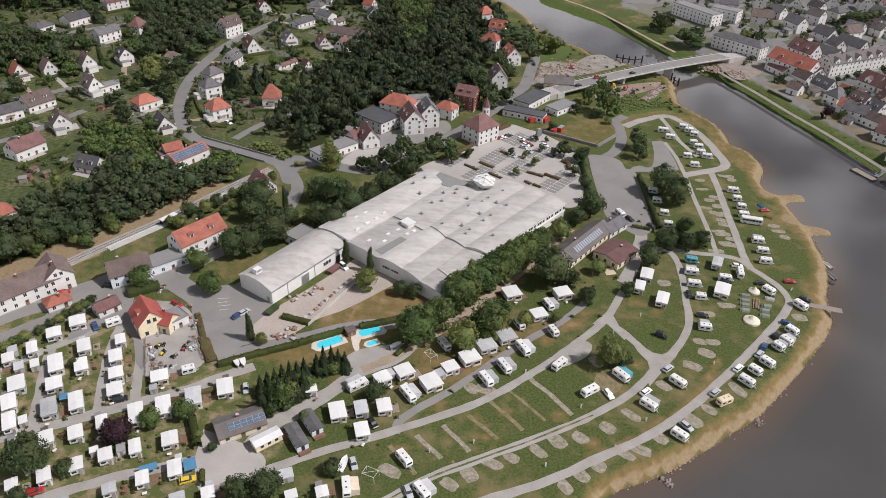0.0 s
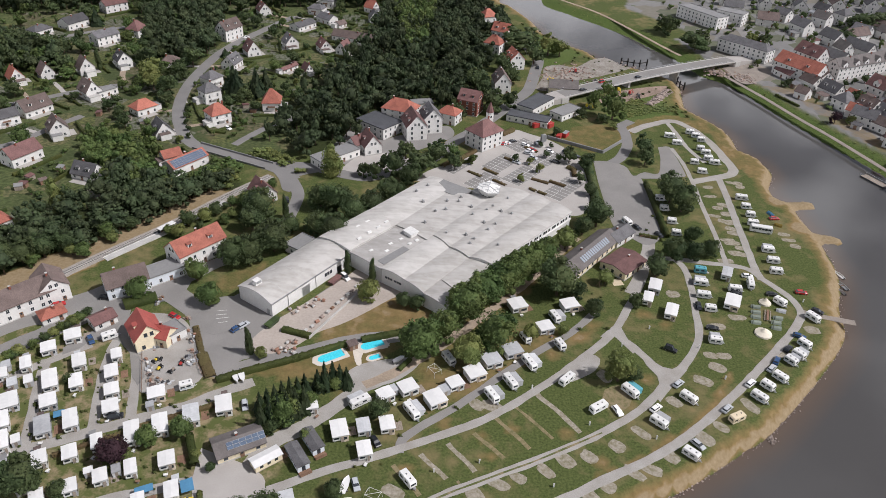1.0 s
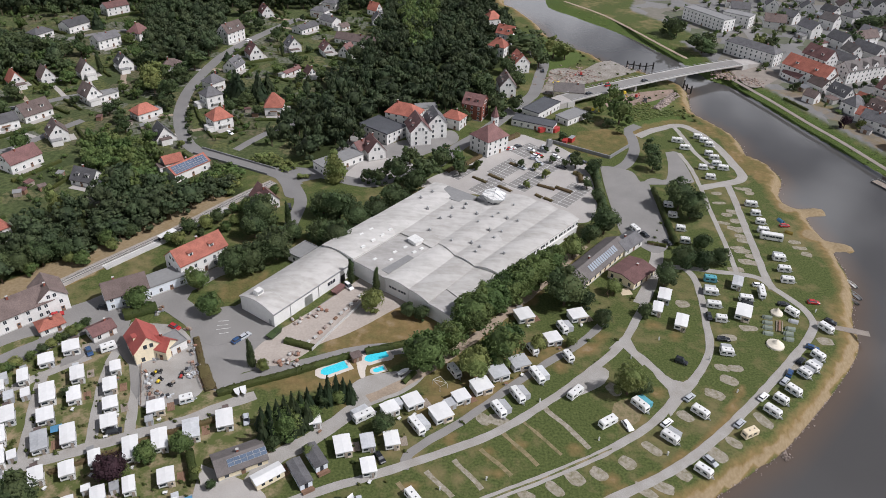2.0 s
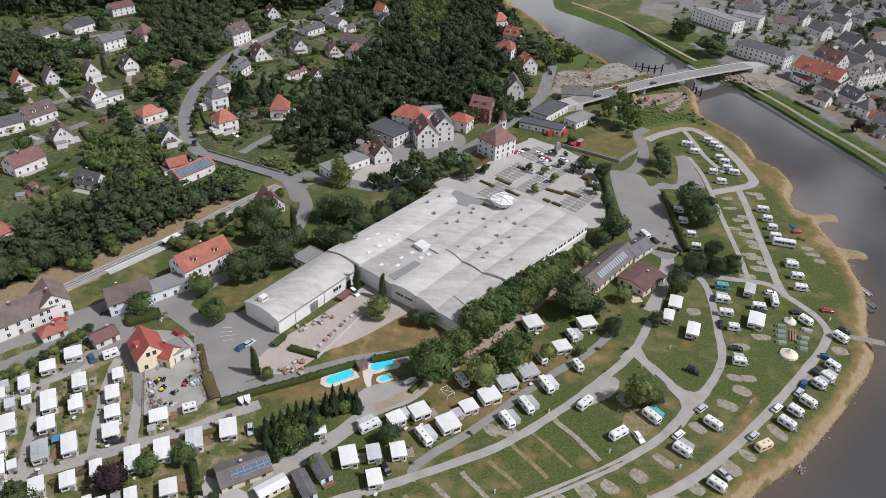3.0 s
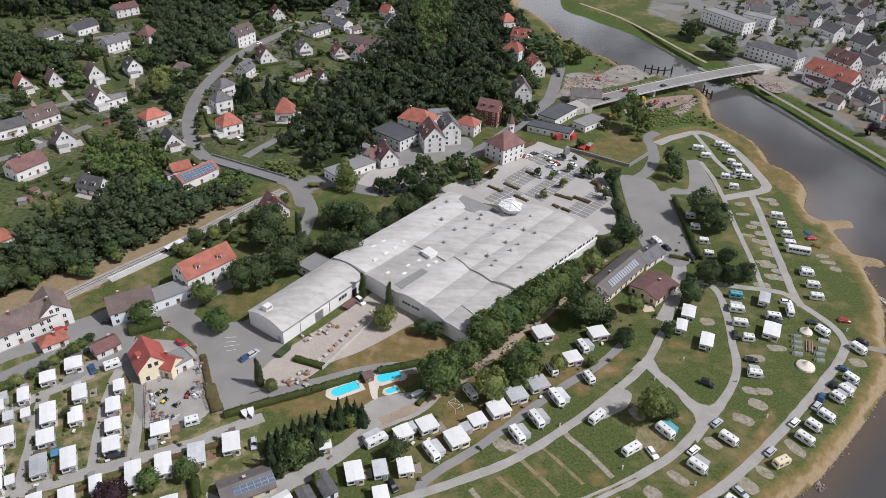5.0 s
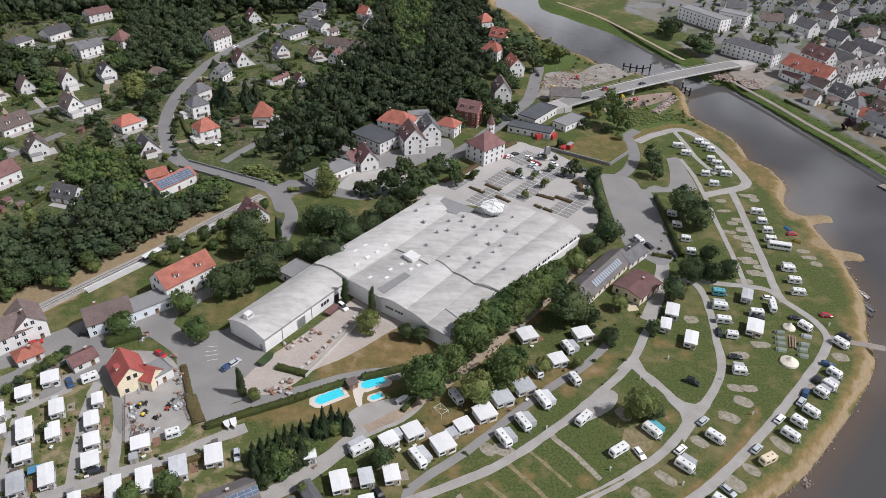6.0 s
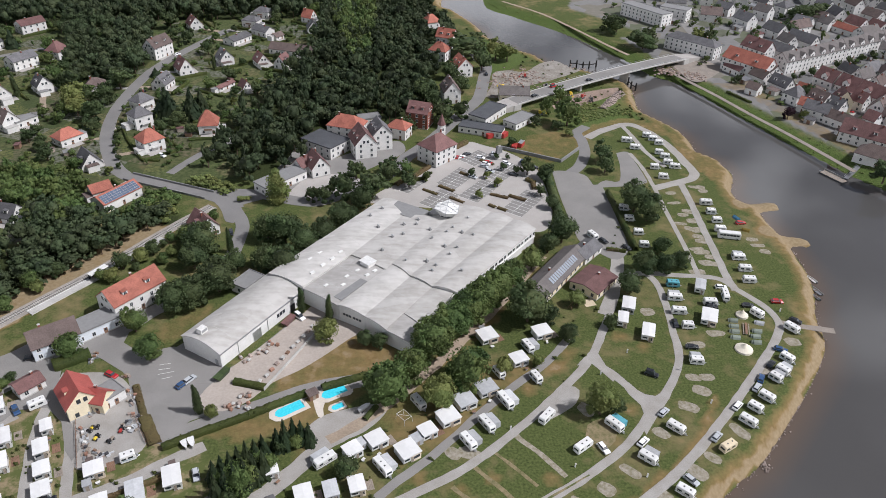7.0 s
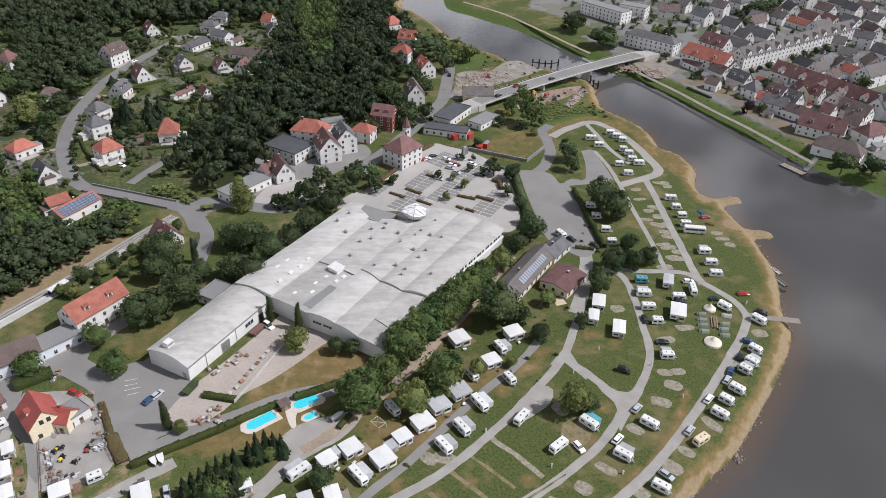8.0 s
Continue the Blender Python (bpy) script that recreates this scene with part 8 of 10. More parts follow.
def cards(centers, normals, size, tall=1.0):
    """Small leaf sprays: bent four-cornered pieces round the given spots."""
    m = len(centers)
    side = np.cross(normals, leaf_rng.normal(size=(m, 3)))
    side /= np.linalg.norm(side, axis=1)[:, None] + 1e-9
    up = np.cross(side, normals)
    s = size * leaf_rng.uniform(0.55, 1.3, (m, 1))
    v = np.stack([centers - side * s - up * s * 0.7, centers + side * s - up * s * 0.6, centers + side * s * 0.8 + up * s * 0.8 + normals * s * 0.3, centers - side * s * 0.9 + up * s * 0.7 - normals * s * 0.2], 1)
    v[:, :, 2] = centers[:, None, 2] + (v[:, :, 2] - centers[:, None, 2]) * tall
    v = v.reshape(-1, 3)
    return v, np.arange(4 * m).reshape(m, 4)


def crown(kind, sprays=420, lumps=20, rows=5, cols=7, leaf=0.085):
    """A crown about one metre in radius and one metre high from z 0 to 1, as vertices and quads."""
    vs, fs, k = [], [], 0

    def add(v, f):
        nonlocal k
        vs.append(v)
        fs.append(f + k)
        k += len(v)

    if kind == "needle":
        for t in np.linspace(0.04, 0.93, 9):
            r = (1 - t) * 1.0 + 0.06
            m = int(14 + 26 * (1 - t))
            a = leaf_rng.uniform(0, 2 * np.pi, m)
            q = r * leaf_rng.uniform(0.3, 1.28, m)
            c = np.stack([q * np.cos(a), q * np.sin(a), t + leaf_rng.uniform(-0.05, 0.05, m) - 0.07 * q / r], -1)
            nrm = np.stack([np.cos(a) * 0.5, np.sin(a) * 0.5, np.ones(m)], -1)
            v, f = cards(c, nrm / np.linalg.norm(nrm, axis=1)[:, None], 0.24 * r + 0.06)
            add(v * (1, 1, 1), f)
        v, f = lump(np.array((0, 0, 0.42)), 0.5, 1.1, 7, 8)
        v[:, :2] *= np.clip(1.15 - v[:, 2:3], 0.1, 1.1)
        add(v, f)
        return np.concatenate(vs), np.concatenate(fs)
    if kind == "column":
        spots = [(0, 0, t, 0.62 * (1 - 0.75 * t**2.2) + 0.08) for t in np.linspace(0.08, 0.93, 9)]
        spots = [(leaf_rng.normal(0, 0.1), leaf_rng.normal(0, 0.1), t, r) for _, _, t, r in spots]
        flat = 0.32
    else:
        spots, flat = [(0, 0, 0.46, 0.94 if sprays > 600 else 0.74)], 0.5
        small = 1.0 if lumps < 12 else 0.74
        for i in range(lumps):
            a, h = i * 2.4 + leaf_rng.uniform(-0.4, 0.4), 0.06 + 0.84 * ((i * 0.618) % 1)
            reach = 0.77 * math.sqrt(max(0.05, 1 - ((h - 0.4) / 0.62) ** 2)) * leaf_rng.uniform(0.8, 1.1)
            spots.append((reach * math.cos(a), reach * math.sin(a), h, small * leaf_rng.uniform(0.19, 0.38)))
    for x, y, z, r in spots:
        v, f = lump(np.array((x, y, z)), r * 0.82, flat if kind == "column" else 0.48, rows, cols)
        add(v, f)
        m = max(6, int(sprays * r * r / sum(q[3] ** 2 for q in spots)))
        d = leaf_rng.normal(size=(m, 3))
        d[:, 2] = np.abs(d[:, 2]) * 0.9 - 0.25
        d /= np.linalg.norm(d, axis=1)[:, None]
        c = np.array((x, y, z)) + d * r * (1, 1, flat if kind == "column" else 0.5) * leaf_rng.uniform(0.78, 1.1, (m, 1))
        nrm = d + leaf_rng.normal(0, 0.8, (m, 3))
        v, f = cards(c, nrm / np.linalg.norm(nrm, axis=1)[:, None], leaf, 0.5)
        add(v, f)
    return np.concatenate(vs), np.concatenate(fs)


def raw_mesh(name, v, f, material):
    me = bpy.data.meshes.new(name)
    me.vertices.add(len(v))
    me.vertices.foreach_set("co", v.astype(np.float32).ravel())
    me.loops.add(f.size)
    me.loops.foreach_set("vertex_index", f.astype(np.int32).ravel())
    me.polygons.add(len(f))
    me.polygons.foreach_set("loop_start", np.arange(0, f.size, 4, dtype=np.int32))
    me.materials.append(material)
    me.polygons.foreach_set("use_smooth", np.ones(len(f), dtype=bool))
    me.update(calc_edges=True)
    me.validate()
    return me


# Fine crowns for the trees of the camp and the hall, plainer ones for the far trees.
CROWNS = {kind: [crown(kind, 1500, 24, 4, 6, 0.047) for _ in range(count)] for kind, count in (("broad", 5), ("column", 2), ("needle", 2))}
CROWNS["far"] = [crown("broad", 430, 16, 4, 6, 0.08) for _ in range(5)]
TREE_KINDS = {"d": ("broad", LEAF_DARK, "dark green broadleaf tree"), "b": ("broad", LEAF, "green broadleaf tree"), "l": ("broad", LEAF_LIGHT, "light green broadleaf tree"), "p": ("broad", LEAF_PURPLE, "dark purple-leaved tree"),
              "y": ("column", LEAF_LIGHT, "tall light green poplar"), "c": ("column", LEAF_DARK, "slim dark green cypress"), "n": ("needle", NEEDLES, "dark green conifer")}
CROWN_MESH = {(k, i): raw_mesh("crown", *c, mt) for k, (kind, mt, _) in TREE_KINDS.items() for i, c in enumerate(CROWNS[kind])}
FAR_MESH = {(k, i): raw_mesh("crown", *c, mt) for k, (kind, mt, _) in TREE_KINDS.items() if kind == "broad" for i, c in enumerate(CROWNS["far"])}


def trunk_mesh(kind):
    """A tapered trunk, one metre to the crown's top, with limbs spreading into the crown."""
    s = Shape()
    s.tube((0, 0, -0.04), (0.01, 0.0, 0.35), 0.035, 0.026, 7).tube((0.01, 0, 0.35), (0.0, 0.02, 0.78), 0.026, 0.01, 6)
    if kind == "broad":
        for i in range(6):
            a = i * 1.05 + 0.4
            s.tube((0.01, 0, 0.3 + 0.05 * (i % 3)), (0.2 * math.cos(a), 0.2 * math.sin(a), 0.58 + 0.05 * (i % 2)), 0.014, 0.005, 5)
    return s.mesh("trunk", BARK)


TRUNKS = {k: trunk_mesh(k) for k in ("broad", "column", "needle")}
tree_rng = random.Random(9)


def tree(x, y, r, h, kind, where="beside the road", z=0.0):
    shape, _, words = TREE_KINDS[kind]
    root = thing("tree", f"{words} {where}", "tree", at(x, y, tree_rng.uniform(0, 360), z), "trees")
    part("trunk", TRUNKS[shape], None, root, "", Matrix.Diagonal((h, h, h, 1)))
    low = 0.05 if shape != "broad" else 0.1
    leaves = FAR_MESH if shape == "broad" and y > 300 else CROWN_MESH
    part("crown", leaves[kind, tree_rng.randrange(len(CROWNS[shape]))], None, root, "", Matrix.Translation((0, 0, h * low)) @ Matrix.Diagonal((r * 1.06, r * tree_rng.uniform(0.95, 1.12), h * (1 - low), 1)))
    placed.append((x, y, r * 0.6))
    return root


# Front gardens stay open.
placed += [(x, y - 10, 5.5) for x, y, *_ in HOUSES_WEST + HOUSES_HILL + HOUSES_VALLEY[:12] if (x, y) != (-161.5, 292.3)]
for x, y, r, h, kind in TREES:
    if x > 170 and away(np.array([x]), np.array([y]), far_line)[0] < 17:
        continue
    tree(x, y, r, h, kind, "standing on grass near the camp and hall" if y < 270 else "beside the village road")
for x, y, r, h, kind in TREES_TOWN:
    if r < 4.5 and away(np.array([x]), np.array([y]), far_line)[0] < 17:
        continue
    tree(x, y, r, h, kind, "in the riverside town")
for x, y, r, h, kind in TREES_GARDEN:
    tree(x, y, r, h, kind, "in a village garden")
for x, y, r, h, kind in TREES_PARK:
    tree(x, y, r, h, kind, "in a parking lot bed")


ROAD_POINTS = np.concatenate([glide(q, 2.5) for q in (ROAD_HILL, ROAD_SIDE, ROAD_VALLEY, ROAD_DOWN, ROAD_STATION, STREET_A, STREET_B, STREET_C, RAIL)])


def free(x, y, gap):
    if any(math.hypot(x - px, y - py) < r + gap * 0.6 for px, py, r in placed):
        return False
    return bool(((ROAD_POINTS[:, 0] - x) ** 2 + (ROAD_POINTS[:, 1] - y) ** 2).min() > (2.9 + gap) ** 2)


def scatter(outline, spacing, gap, rng, most=400):
    xs, ys = [q[0] for q in outline], [q[1] for q in outline]
    got = []
    for _ in range(most * 14):
        x, y = rng.uniform(min(xs), max(xs)), rng.uniform(min(ys), max(ys))
        if inside(np.array([x]), np.array([y]), outline)[0] and all((x - a) ** 2 + (y - c) ** 2 > spacing**2 for a, c in got) and free(x, y, gap):
            got.append((x, y))
            if len(got) >= most:
                break
    return got


# Garden trees of the village and the town.
garden = random.Random(21)
VILLAGE = [(-343, 549), (-269, 331), (-171, 269), (-135, 299), (-128, 377), (-171, 537), (-229, 606), (-331, 640)]
UPPER = [(-160, 366), (-109, 331), (-80, 343), (-51, 457), (-34, 549), (-69, 640), (-171, 617), (-143, 491)]
for outline, gap, most in ((VILLAGE, 3.0, 40), (UPPER, 3.0, 22)):
    for x, y in scatter(outline, 6.0, gap, garden, most):
        r = garden.uniform(2.0, 5.0)
        tree(x, y, r, r * garden.uniform(1.9, 2.6), garden.choice("ddbbln" if r < 3 else "ddb"), "in a village garden")
STATION_STRIP = [(-171, 208), (-135, 229), (-89, 257), (-71, 299), (-82, 314), (-109, 265), (-149, 234)]
for x, y in scatter(STATION_STRIP, 4.0, 1.5, garden, 25):
    r = garden.uniform(1.5, 3.6)
    tree(x, y, r, r * 2.2, garden.choice("dbl"), "between the railway and the road")
TOWN_FILL = [(200, 457), (246, 343), (377, 377), (480, 594), (343, 731), (171, 640)]


def wood(name, outline, spacing, label, lo=3.2, hi=6.2, tall=(8, 16), material=None, most=600, low=0.12, detail=(170, 16, 4, 6)):
    """Woodland: many separate crowns and trunks, joined."""
    rng = random.Random(len(outline) * 31)
    vs, fs, k = [], [], 0
    trunks = Shape()
    lite = [crown("broad", *detail) for _ in range(5)]
    for x, y in scatter(outline, spacing, (lo + hi) * 0.45, rng, most):
        r, h = rng.uniform(lo, hi), rng.uniform(*tall)
        v, f = lite[rng.randrange(5)]
        a = rng.uniform(0, 6.28)
        w = v.copy()
        w[:, 0], w[:, 1] = v[:, 0] * math.cos(a) - v[:, 1] * math.sin(a), v[:, 0] * math.sin(a) + v[:, 1] * math.cos(a)
        vs.append(w * (r, r, h * (1 - low)) + (x, y, h * low))
        fs.append(f + k)
        k += len(v)
        trunks.tube((x, y, -0.3), (x, y, h * 0.6), 0.3, 0.12, 5)
    root = thing(name, label, "woodland", kind="stuff")
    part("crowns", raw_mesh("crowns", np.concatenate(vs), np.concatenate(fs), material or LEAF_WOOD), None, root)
    part("trunks", trunks, BARK, root)


wood("garden_trees", TOWN_FILL, 6.0, "scattered green trees in the gardens of the town", 1.0, 3.3, (2.5, 7), LEAF, 260, 0.05, (110, 6, 4, 6))
wood("garden_trees", VILLAGE, 3.2, "green shrubs and fruit trees in the village gardens", 0.7, 2.7, (1.2, 5.0), LEAF, 380, 0.0, (90, 5, 4, 6))
wood("garden_trees", UPPER, 3.2, "green shrubs and fruit trees in the hillside gardens", 0.7, 2.7, (1.2, 5.0), LEAF, 260, 0.0, (90, 5, 4, 6))
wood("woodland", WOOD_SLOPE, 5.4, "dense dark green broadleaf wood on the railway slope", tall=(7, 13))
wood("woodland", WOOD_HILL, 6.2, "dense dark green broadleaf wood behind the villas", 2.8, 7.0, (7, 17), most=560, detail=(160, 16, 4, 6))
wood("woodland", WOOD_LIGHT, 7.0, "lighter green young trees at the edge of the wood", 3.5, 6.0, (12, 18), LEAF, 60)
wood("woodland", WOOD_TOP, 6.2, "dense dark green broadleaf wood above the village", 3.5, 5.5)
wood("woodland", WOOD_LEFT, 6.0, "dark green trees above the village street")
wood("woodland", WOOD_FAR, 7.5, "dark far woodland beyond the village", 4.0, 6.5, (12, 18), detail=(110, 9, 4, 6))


def hedge(x0, y0, x1, y1, wide, tall, material=None, label="clipped dense green hedge"):
    """A hedge: an uneven long body with leaf sprays over it."""
    long = math.hypot(x1 - x0, y1 - y0)
    turn = math.degrees(math.atan2(y1 - y0, x1 - x0))
    cols = max(3, int(long / 0.8))
    prof = [(-0.5, 0), (-0.52, 0.6), (-0.38, 0.97), (0, 1.02), (0.38, 0.97), (0.52, 0.6), (0.5, 0)]
    v, f = [], []
    for i in range(cols + 1):
        for j, (p, q) in enumerate(prof):
            v.append((long * i / cols, p * wide * leaf_rng.uniform(0.86, 1.14), q * tall * leaf_rng.uniform(0.9, 1.1) - 0.05))
    n = len(prof)
    f = [(i * n + j, (i + 1) * n + j, (i + 1) * n + j + 1, i * n + j + 1) for i in range(cols) for j in range(n - 1)]
    v, f = np.array(v), np.array(f)
    m = int(long * 7)
    c = np.stack([leaf_rng.uniform(0, long, m), leaf_rng.uniform(-0.5, 0.5, m) * wide, tall * leaf_rng.uniform(0.3, 1.06, m)], -1)
    d = leaf_rng.normal(size=(m, 3))
    w, g = cards(c, d / np.linalg.norm(d, axis=1)[:, None], 0.26)
    me = raw_mesh("hedge", np.concatenate([v, w]), np.concatenate([f, g + len(v)]), material or HEDGE)
    return tagged(part("hedge", me, None, None, "", at(x0, y0, turn)), label, "hedge")


wood("thicket", THICKET, 4.4, "green thicket of young trees on the slope", 2.8, 4.6, (6, 10), LEAF, 160, 0.0, (240, 8, 4, 6))
wood("thicket", THICKET_BANK, 2.6, "light green bushes on the railway cutting", 1.5, 2.6, (2.5, 4.5), LEAF_LIGHT, 90, 0.0, (120, 6, 4, 6))
wood("thicket", THICKET_CUT, 3.0, "green bushes in the railway cutting below the road", 1.8, 3.2, (3, 5.5), LEAF, 70, 0.0, (120, 8, 4, 6))
wood("thicket", GROWTH_BRIDGE, 1.6, "lush light green growth beside the bridge works", 0.8, 1.8, (0.35, 1.0), LEAF_LIGHT, 110, 0.0, (70, 5, 4, 6))
wood("thicket", THICKET_ROAD, 2.4, "light green bushes beside the village road", 1.4, 2.4, (2, 3.5), LEAF_LIGHT, 90, 0.0, (80, 5, 4, 6))
HOMES = HOUSES_WEST + HOUSES_HILL
for k, (x, y, turn, long, wide, *_) in enumerate(HOMES):
    m = at(x, y, turn)
    a, c = long / 2 + 4.5, wide / 2 + 6
    corners = [m @ Vector((px, py, 0)) for px, py in ((-a, -c), (a, -c), (a, c), (-a, c))]
    for i in ((0, 1), (1, 2), (2, 3), (3, 0))[k % 2 :: 2] if k % 3 else ((0, 1), (1, 2)):
        p0, p1 = corners[i[0]], corners[i[1]]
        line = [(p0 * (1 - t) + p1 * t).xy for t in (0, 0.25, 0.5, 0.75, 1)]
        clear = all(((ROAD_POINTS - np.array(q)) ** 2).sum(1).min() > 13 for q in line) and all(math.hypot(q[0] - h[0], q[1] - h[1]) > h[4] / 2 + 1.5 for q in line for h in HOMES)
        if clear:
            hedge(p0.x, p0.y, p1.x, p1.y, garden.uniform(1.0, 1.6), garden.uniform(1.2, 1.9))
    # A paved drive to the road, and a terrace.
    near = ROAD_POINTS[((ROAD_POINTS - np.array((x, y))) ** 2).sum(1).argmin()]
    gap = math.hypot(near[0] - x, near[1] - y)
    if 9 < gap < 34:
        bend = ((near[0] + x) / 2 + garden.uniform(-1, 1), (near[1] + y) / 2 + garden.uniform(-1, 1))
        ribbon("drive", [tuple(near), bend, (x, y)], garden.uniform(2.2, 3.4), PAVING if k % 3 else GRAVEL_BROWN, 0.035, "pale paved drive to a village house", "drive", 0.05)
    q = [m @ Vector((px * (long / 2 + 1), py, 0)) for px, py in ((-0.7, -wide / 2 - 3.2), (0.6, -wide / 2 - 3.2), (0.6, 0), (-0.7, 0))]
    slab("terrace", [(v.x, v.y) for v in q], PAVING, 0.05, "paved terrace beside a village house", "terrace", False)
for row in HEDGES:
    hedge(*row)
for (ax, ay), (cx, cy) in zip(LOT_SHRUBS[:-1], LOT_SHRUBS[1:]):
    hedge(ax, ay, cx, cy, 3.0, 2.6, material=LEAF_DARK, label="loose dark green shrub row between two parking lots")
for row in ((-82.9, 193.1, -76.8, 180, 2.0, 0.7), (-76.8, 180, -71, 169.5, 3.4, 0.9)):
    hedge(*row, material=HEDGE_DRY, label="rough brownish overgrown verge beside the yard")
for (ax, ay), (cx, cy) in zip(CAMP_FENCE[:-1], CAMP_FENCE[1:]):
    hedge(ax, ay, cx, cy, 1.0, 1.4, material=HEDGE_DRY, label="thin brownish hedge along a camp plot border")
for row in HEDGES_PARK:
    hedge(*row, material=HEDGE_DRY, label="low brownish hedge in a parking lot bed")


# ---- pools, pitches, parking bays ----
slab("pool_terrace", POOLDECK, POOL_TILE, 0.06, "pale paved terrace round the swimming pools", "terrace")
for k, (x, y, turn, long, wide) in enumerate(POOLS):
    pool(x, y, turn, long, wide, ("turquoise swimming pool with a rounded end and paved rim", "turquoise swimming pool with a rounded end and paved rim", "small turquoise paddling pool beside the terrace")[k], 1.2 if k < 2 else 0.6)
hut = thing("pool_hut", "small brown wooden hut between the pools", "hut", at(-29.5, 186.5, 32))
part("wall", Shape().box(-1.4, 1.4, -1.2, 1.2, 0, 2.1), WOOD, hut)
part("roof", Shape().prism([(-1.7, -1.5), (1.7, -1.5), (1.7, 1.5), (-1.7, 1.5)], 2.1, [2.2, 2.2, 2.5, 2.5]), ROOF_BROWN, hut)
part("door", Shape().box(-0.4, 0.4, -1.25, -1.18, 0.05, 1.9), WOOD_GREY, hut)

pitch_rng = random.Random(2)
PITCH_GRAVEL = mat("worn_pitch_gravel", (0.27, 0.245, 0.21), 0.95, 0.3, 1.2, 0.5, 0.5, tint=(0.15, 0.135, 0.08))
for number, (x, y, a, c) in enumerate(PITCHES):
    # Keep clear of the bank slope.
    q = near_line[np.hypot(near_line[:, 0] - x, near_line[:, 1] - y).argmin()]
    gap = math.hypot(x - q[0], y - q[1])
    if gap < 8.5:
        x, y = q[0] + (x - q[0]) * 8.5 / gap, q[1] + (y - q[1]) * 8.5 / gap
    turn = pitch_rng.uniform(-0.3, 0.3) + (-0.75 if y < 190 else -0.15)
    rim = []
    for i in range(18):
        t = 6.2832 * i / 18
        k = 1 + 0.22 * noise.noise((x + math.cos(t) * 1.5, y + math.sin(t) * 1.5, 3))
        # Squarish ovals.
        u, v = a * 0.72 * k * math.copysign(abs(math.cos(t)) ** 0.7, math.cos(t)), c * 0.85 * k * math.copysign(abs(math.sin(t)) ** 0.7, math.sin(t))
        rim.append((x + u * math.cos(turn) - v * math.sin(turn), y + u * math.sin(turn) + v * math.cos(turn)))
    slab("gravel_pitch", rim, PITCH_GRAVEL, 0.024 + 0.003 * (number % 9), "worn grey gravel pitch in the lawn", "pitch", False)
WORN_EARTH = mat("worn_earth", (0.21, 0.165, 0.1), 0.95, 0.3, 1.2, 0.4, 0.5, tint=(0.11, 0.105, 0.045))
slab("worn_earth", BARE_PLACE, WORN_EARTH, 0.028, "trodden brown earth beside the caravans", "ground")
for x0, y0, x1, y1, wide, _ in WORN:
    mid = ((x0 + x1) / 2 + 0.4, (y0 + y1) / 2 - 0.3)
    ribbon("worn_strip", [(x0, y0), mid, (x1, y1)], wide * 0.65, PITCH_GRAVEL if wide > 2.1 else WORN_EARTH, 0.03, "worn bare strip across the camping meadow", "path", 0.3)
for k, (x0, y0, x1, y1, deep, _) in enumerate(BAYS):
    # Bay lines stand across the aisle direction.
    lines = thing("bay_lines", "white painted parking bay lines on paving", "road marking", kind="structure")
    way = Vector((x1 - x0, y1 - y0, 0))
    long, way = way.length, way.normalized()
    side = Vector((-way.y, way.x, 0))
    half = deep * 0.5
    m0 = Matrix.Translation((x0, y0, 0.075)) @ pose(0, 0, 0, 0, 0, math.degrees(math.atan2(way.y, way.x)))
    ASPH = Shape().box(0, long, -half, half, -0.05, 0.0)
    part("bay_surface", ASPH, ASPHALT, lines, "", m0)
    for i in range(int(long / 2.7) + 1):
        part("line", Shape().box(i * 2.7 - 0.08, i * 2.7 + 0.08, -half, half, 0.0, 0.012), PAINT_WHITE, lines, "", m0)
    if deep > 6:
        part("line", Shape().box(0, long, -0.07, 0.07, 0.0, 0.014), PAINT_WHITE, lines, "", m0)


for k, (x, y, turn, long) in enumerate(YARD_LINES):
    tagged(part("painted_line", Shape().box(-long / 2, long / 2, -0.07, 0.07, 0, 0.012), PAINT_WHITE, None, "", at(x, y, turn, 0.104)), "worn white painted line on asphalt", "road marking", kind="structure")


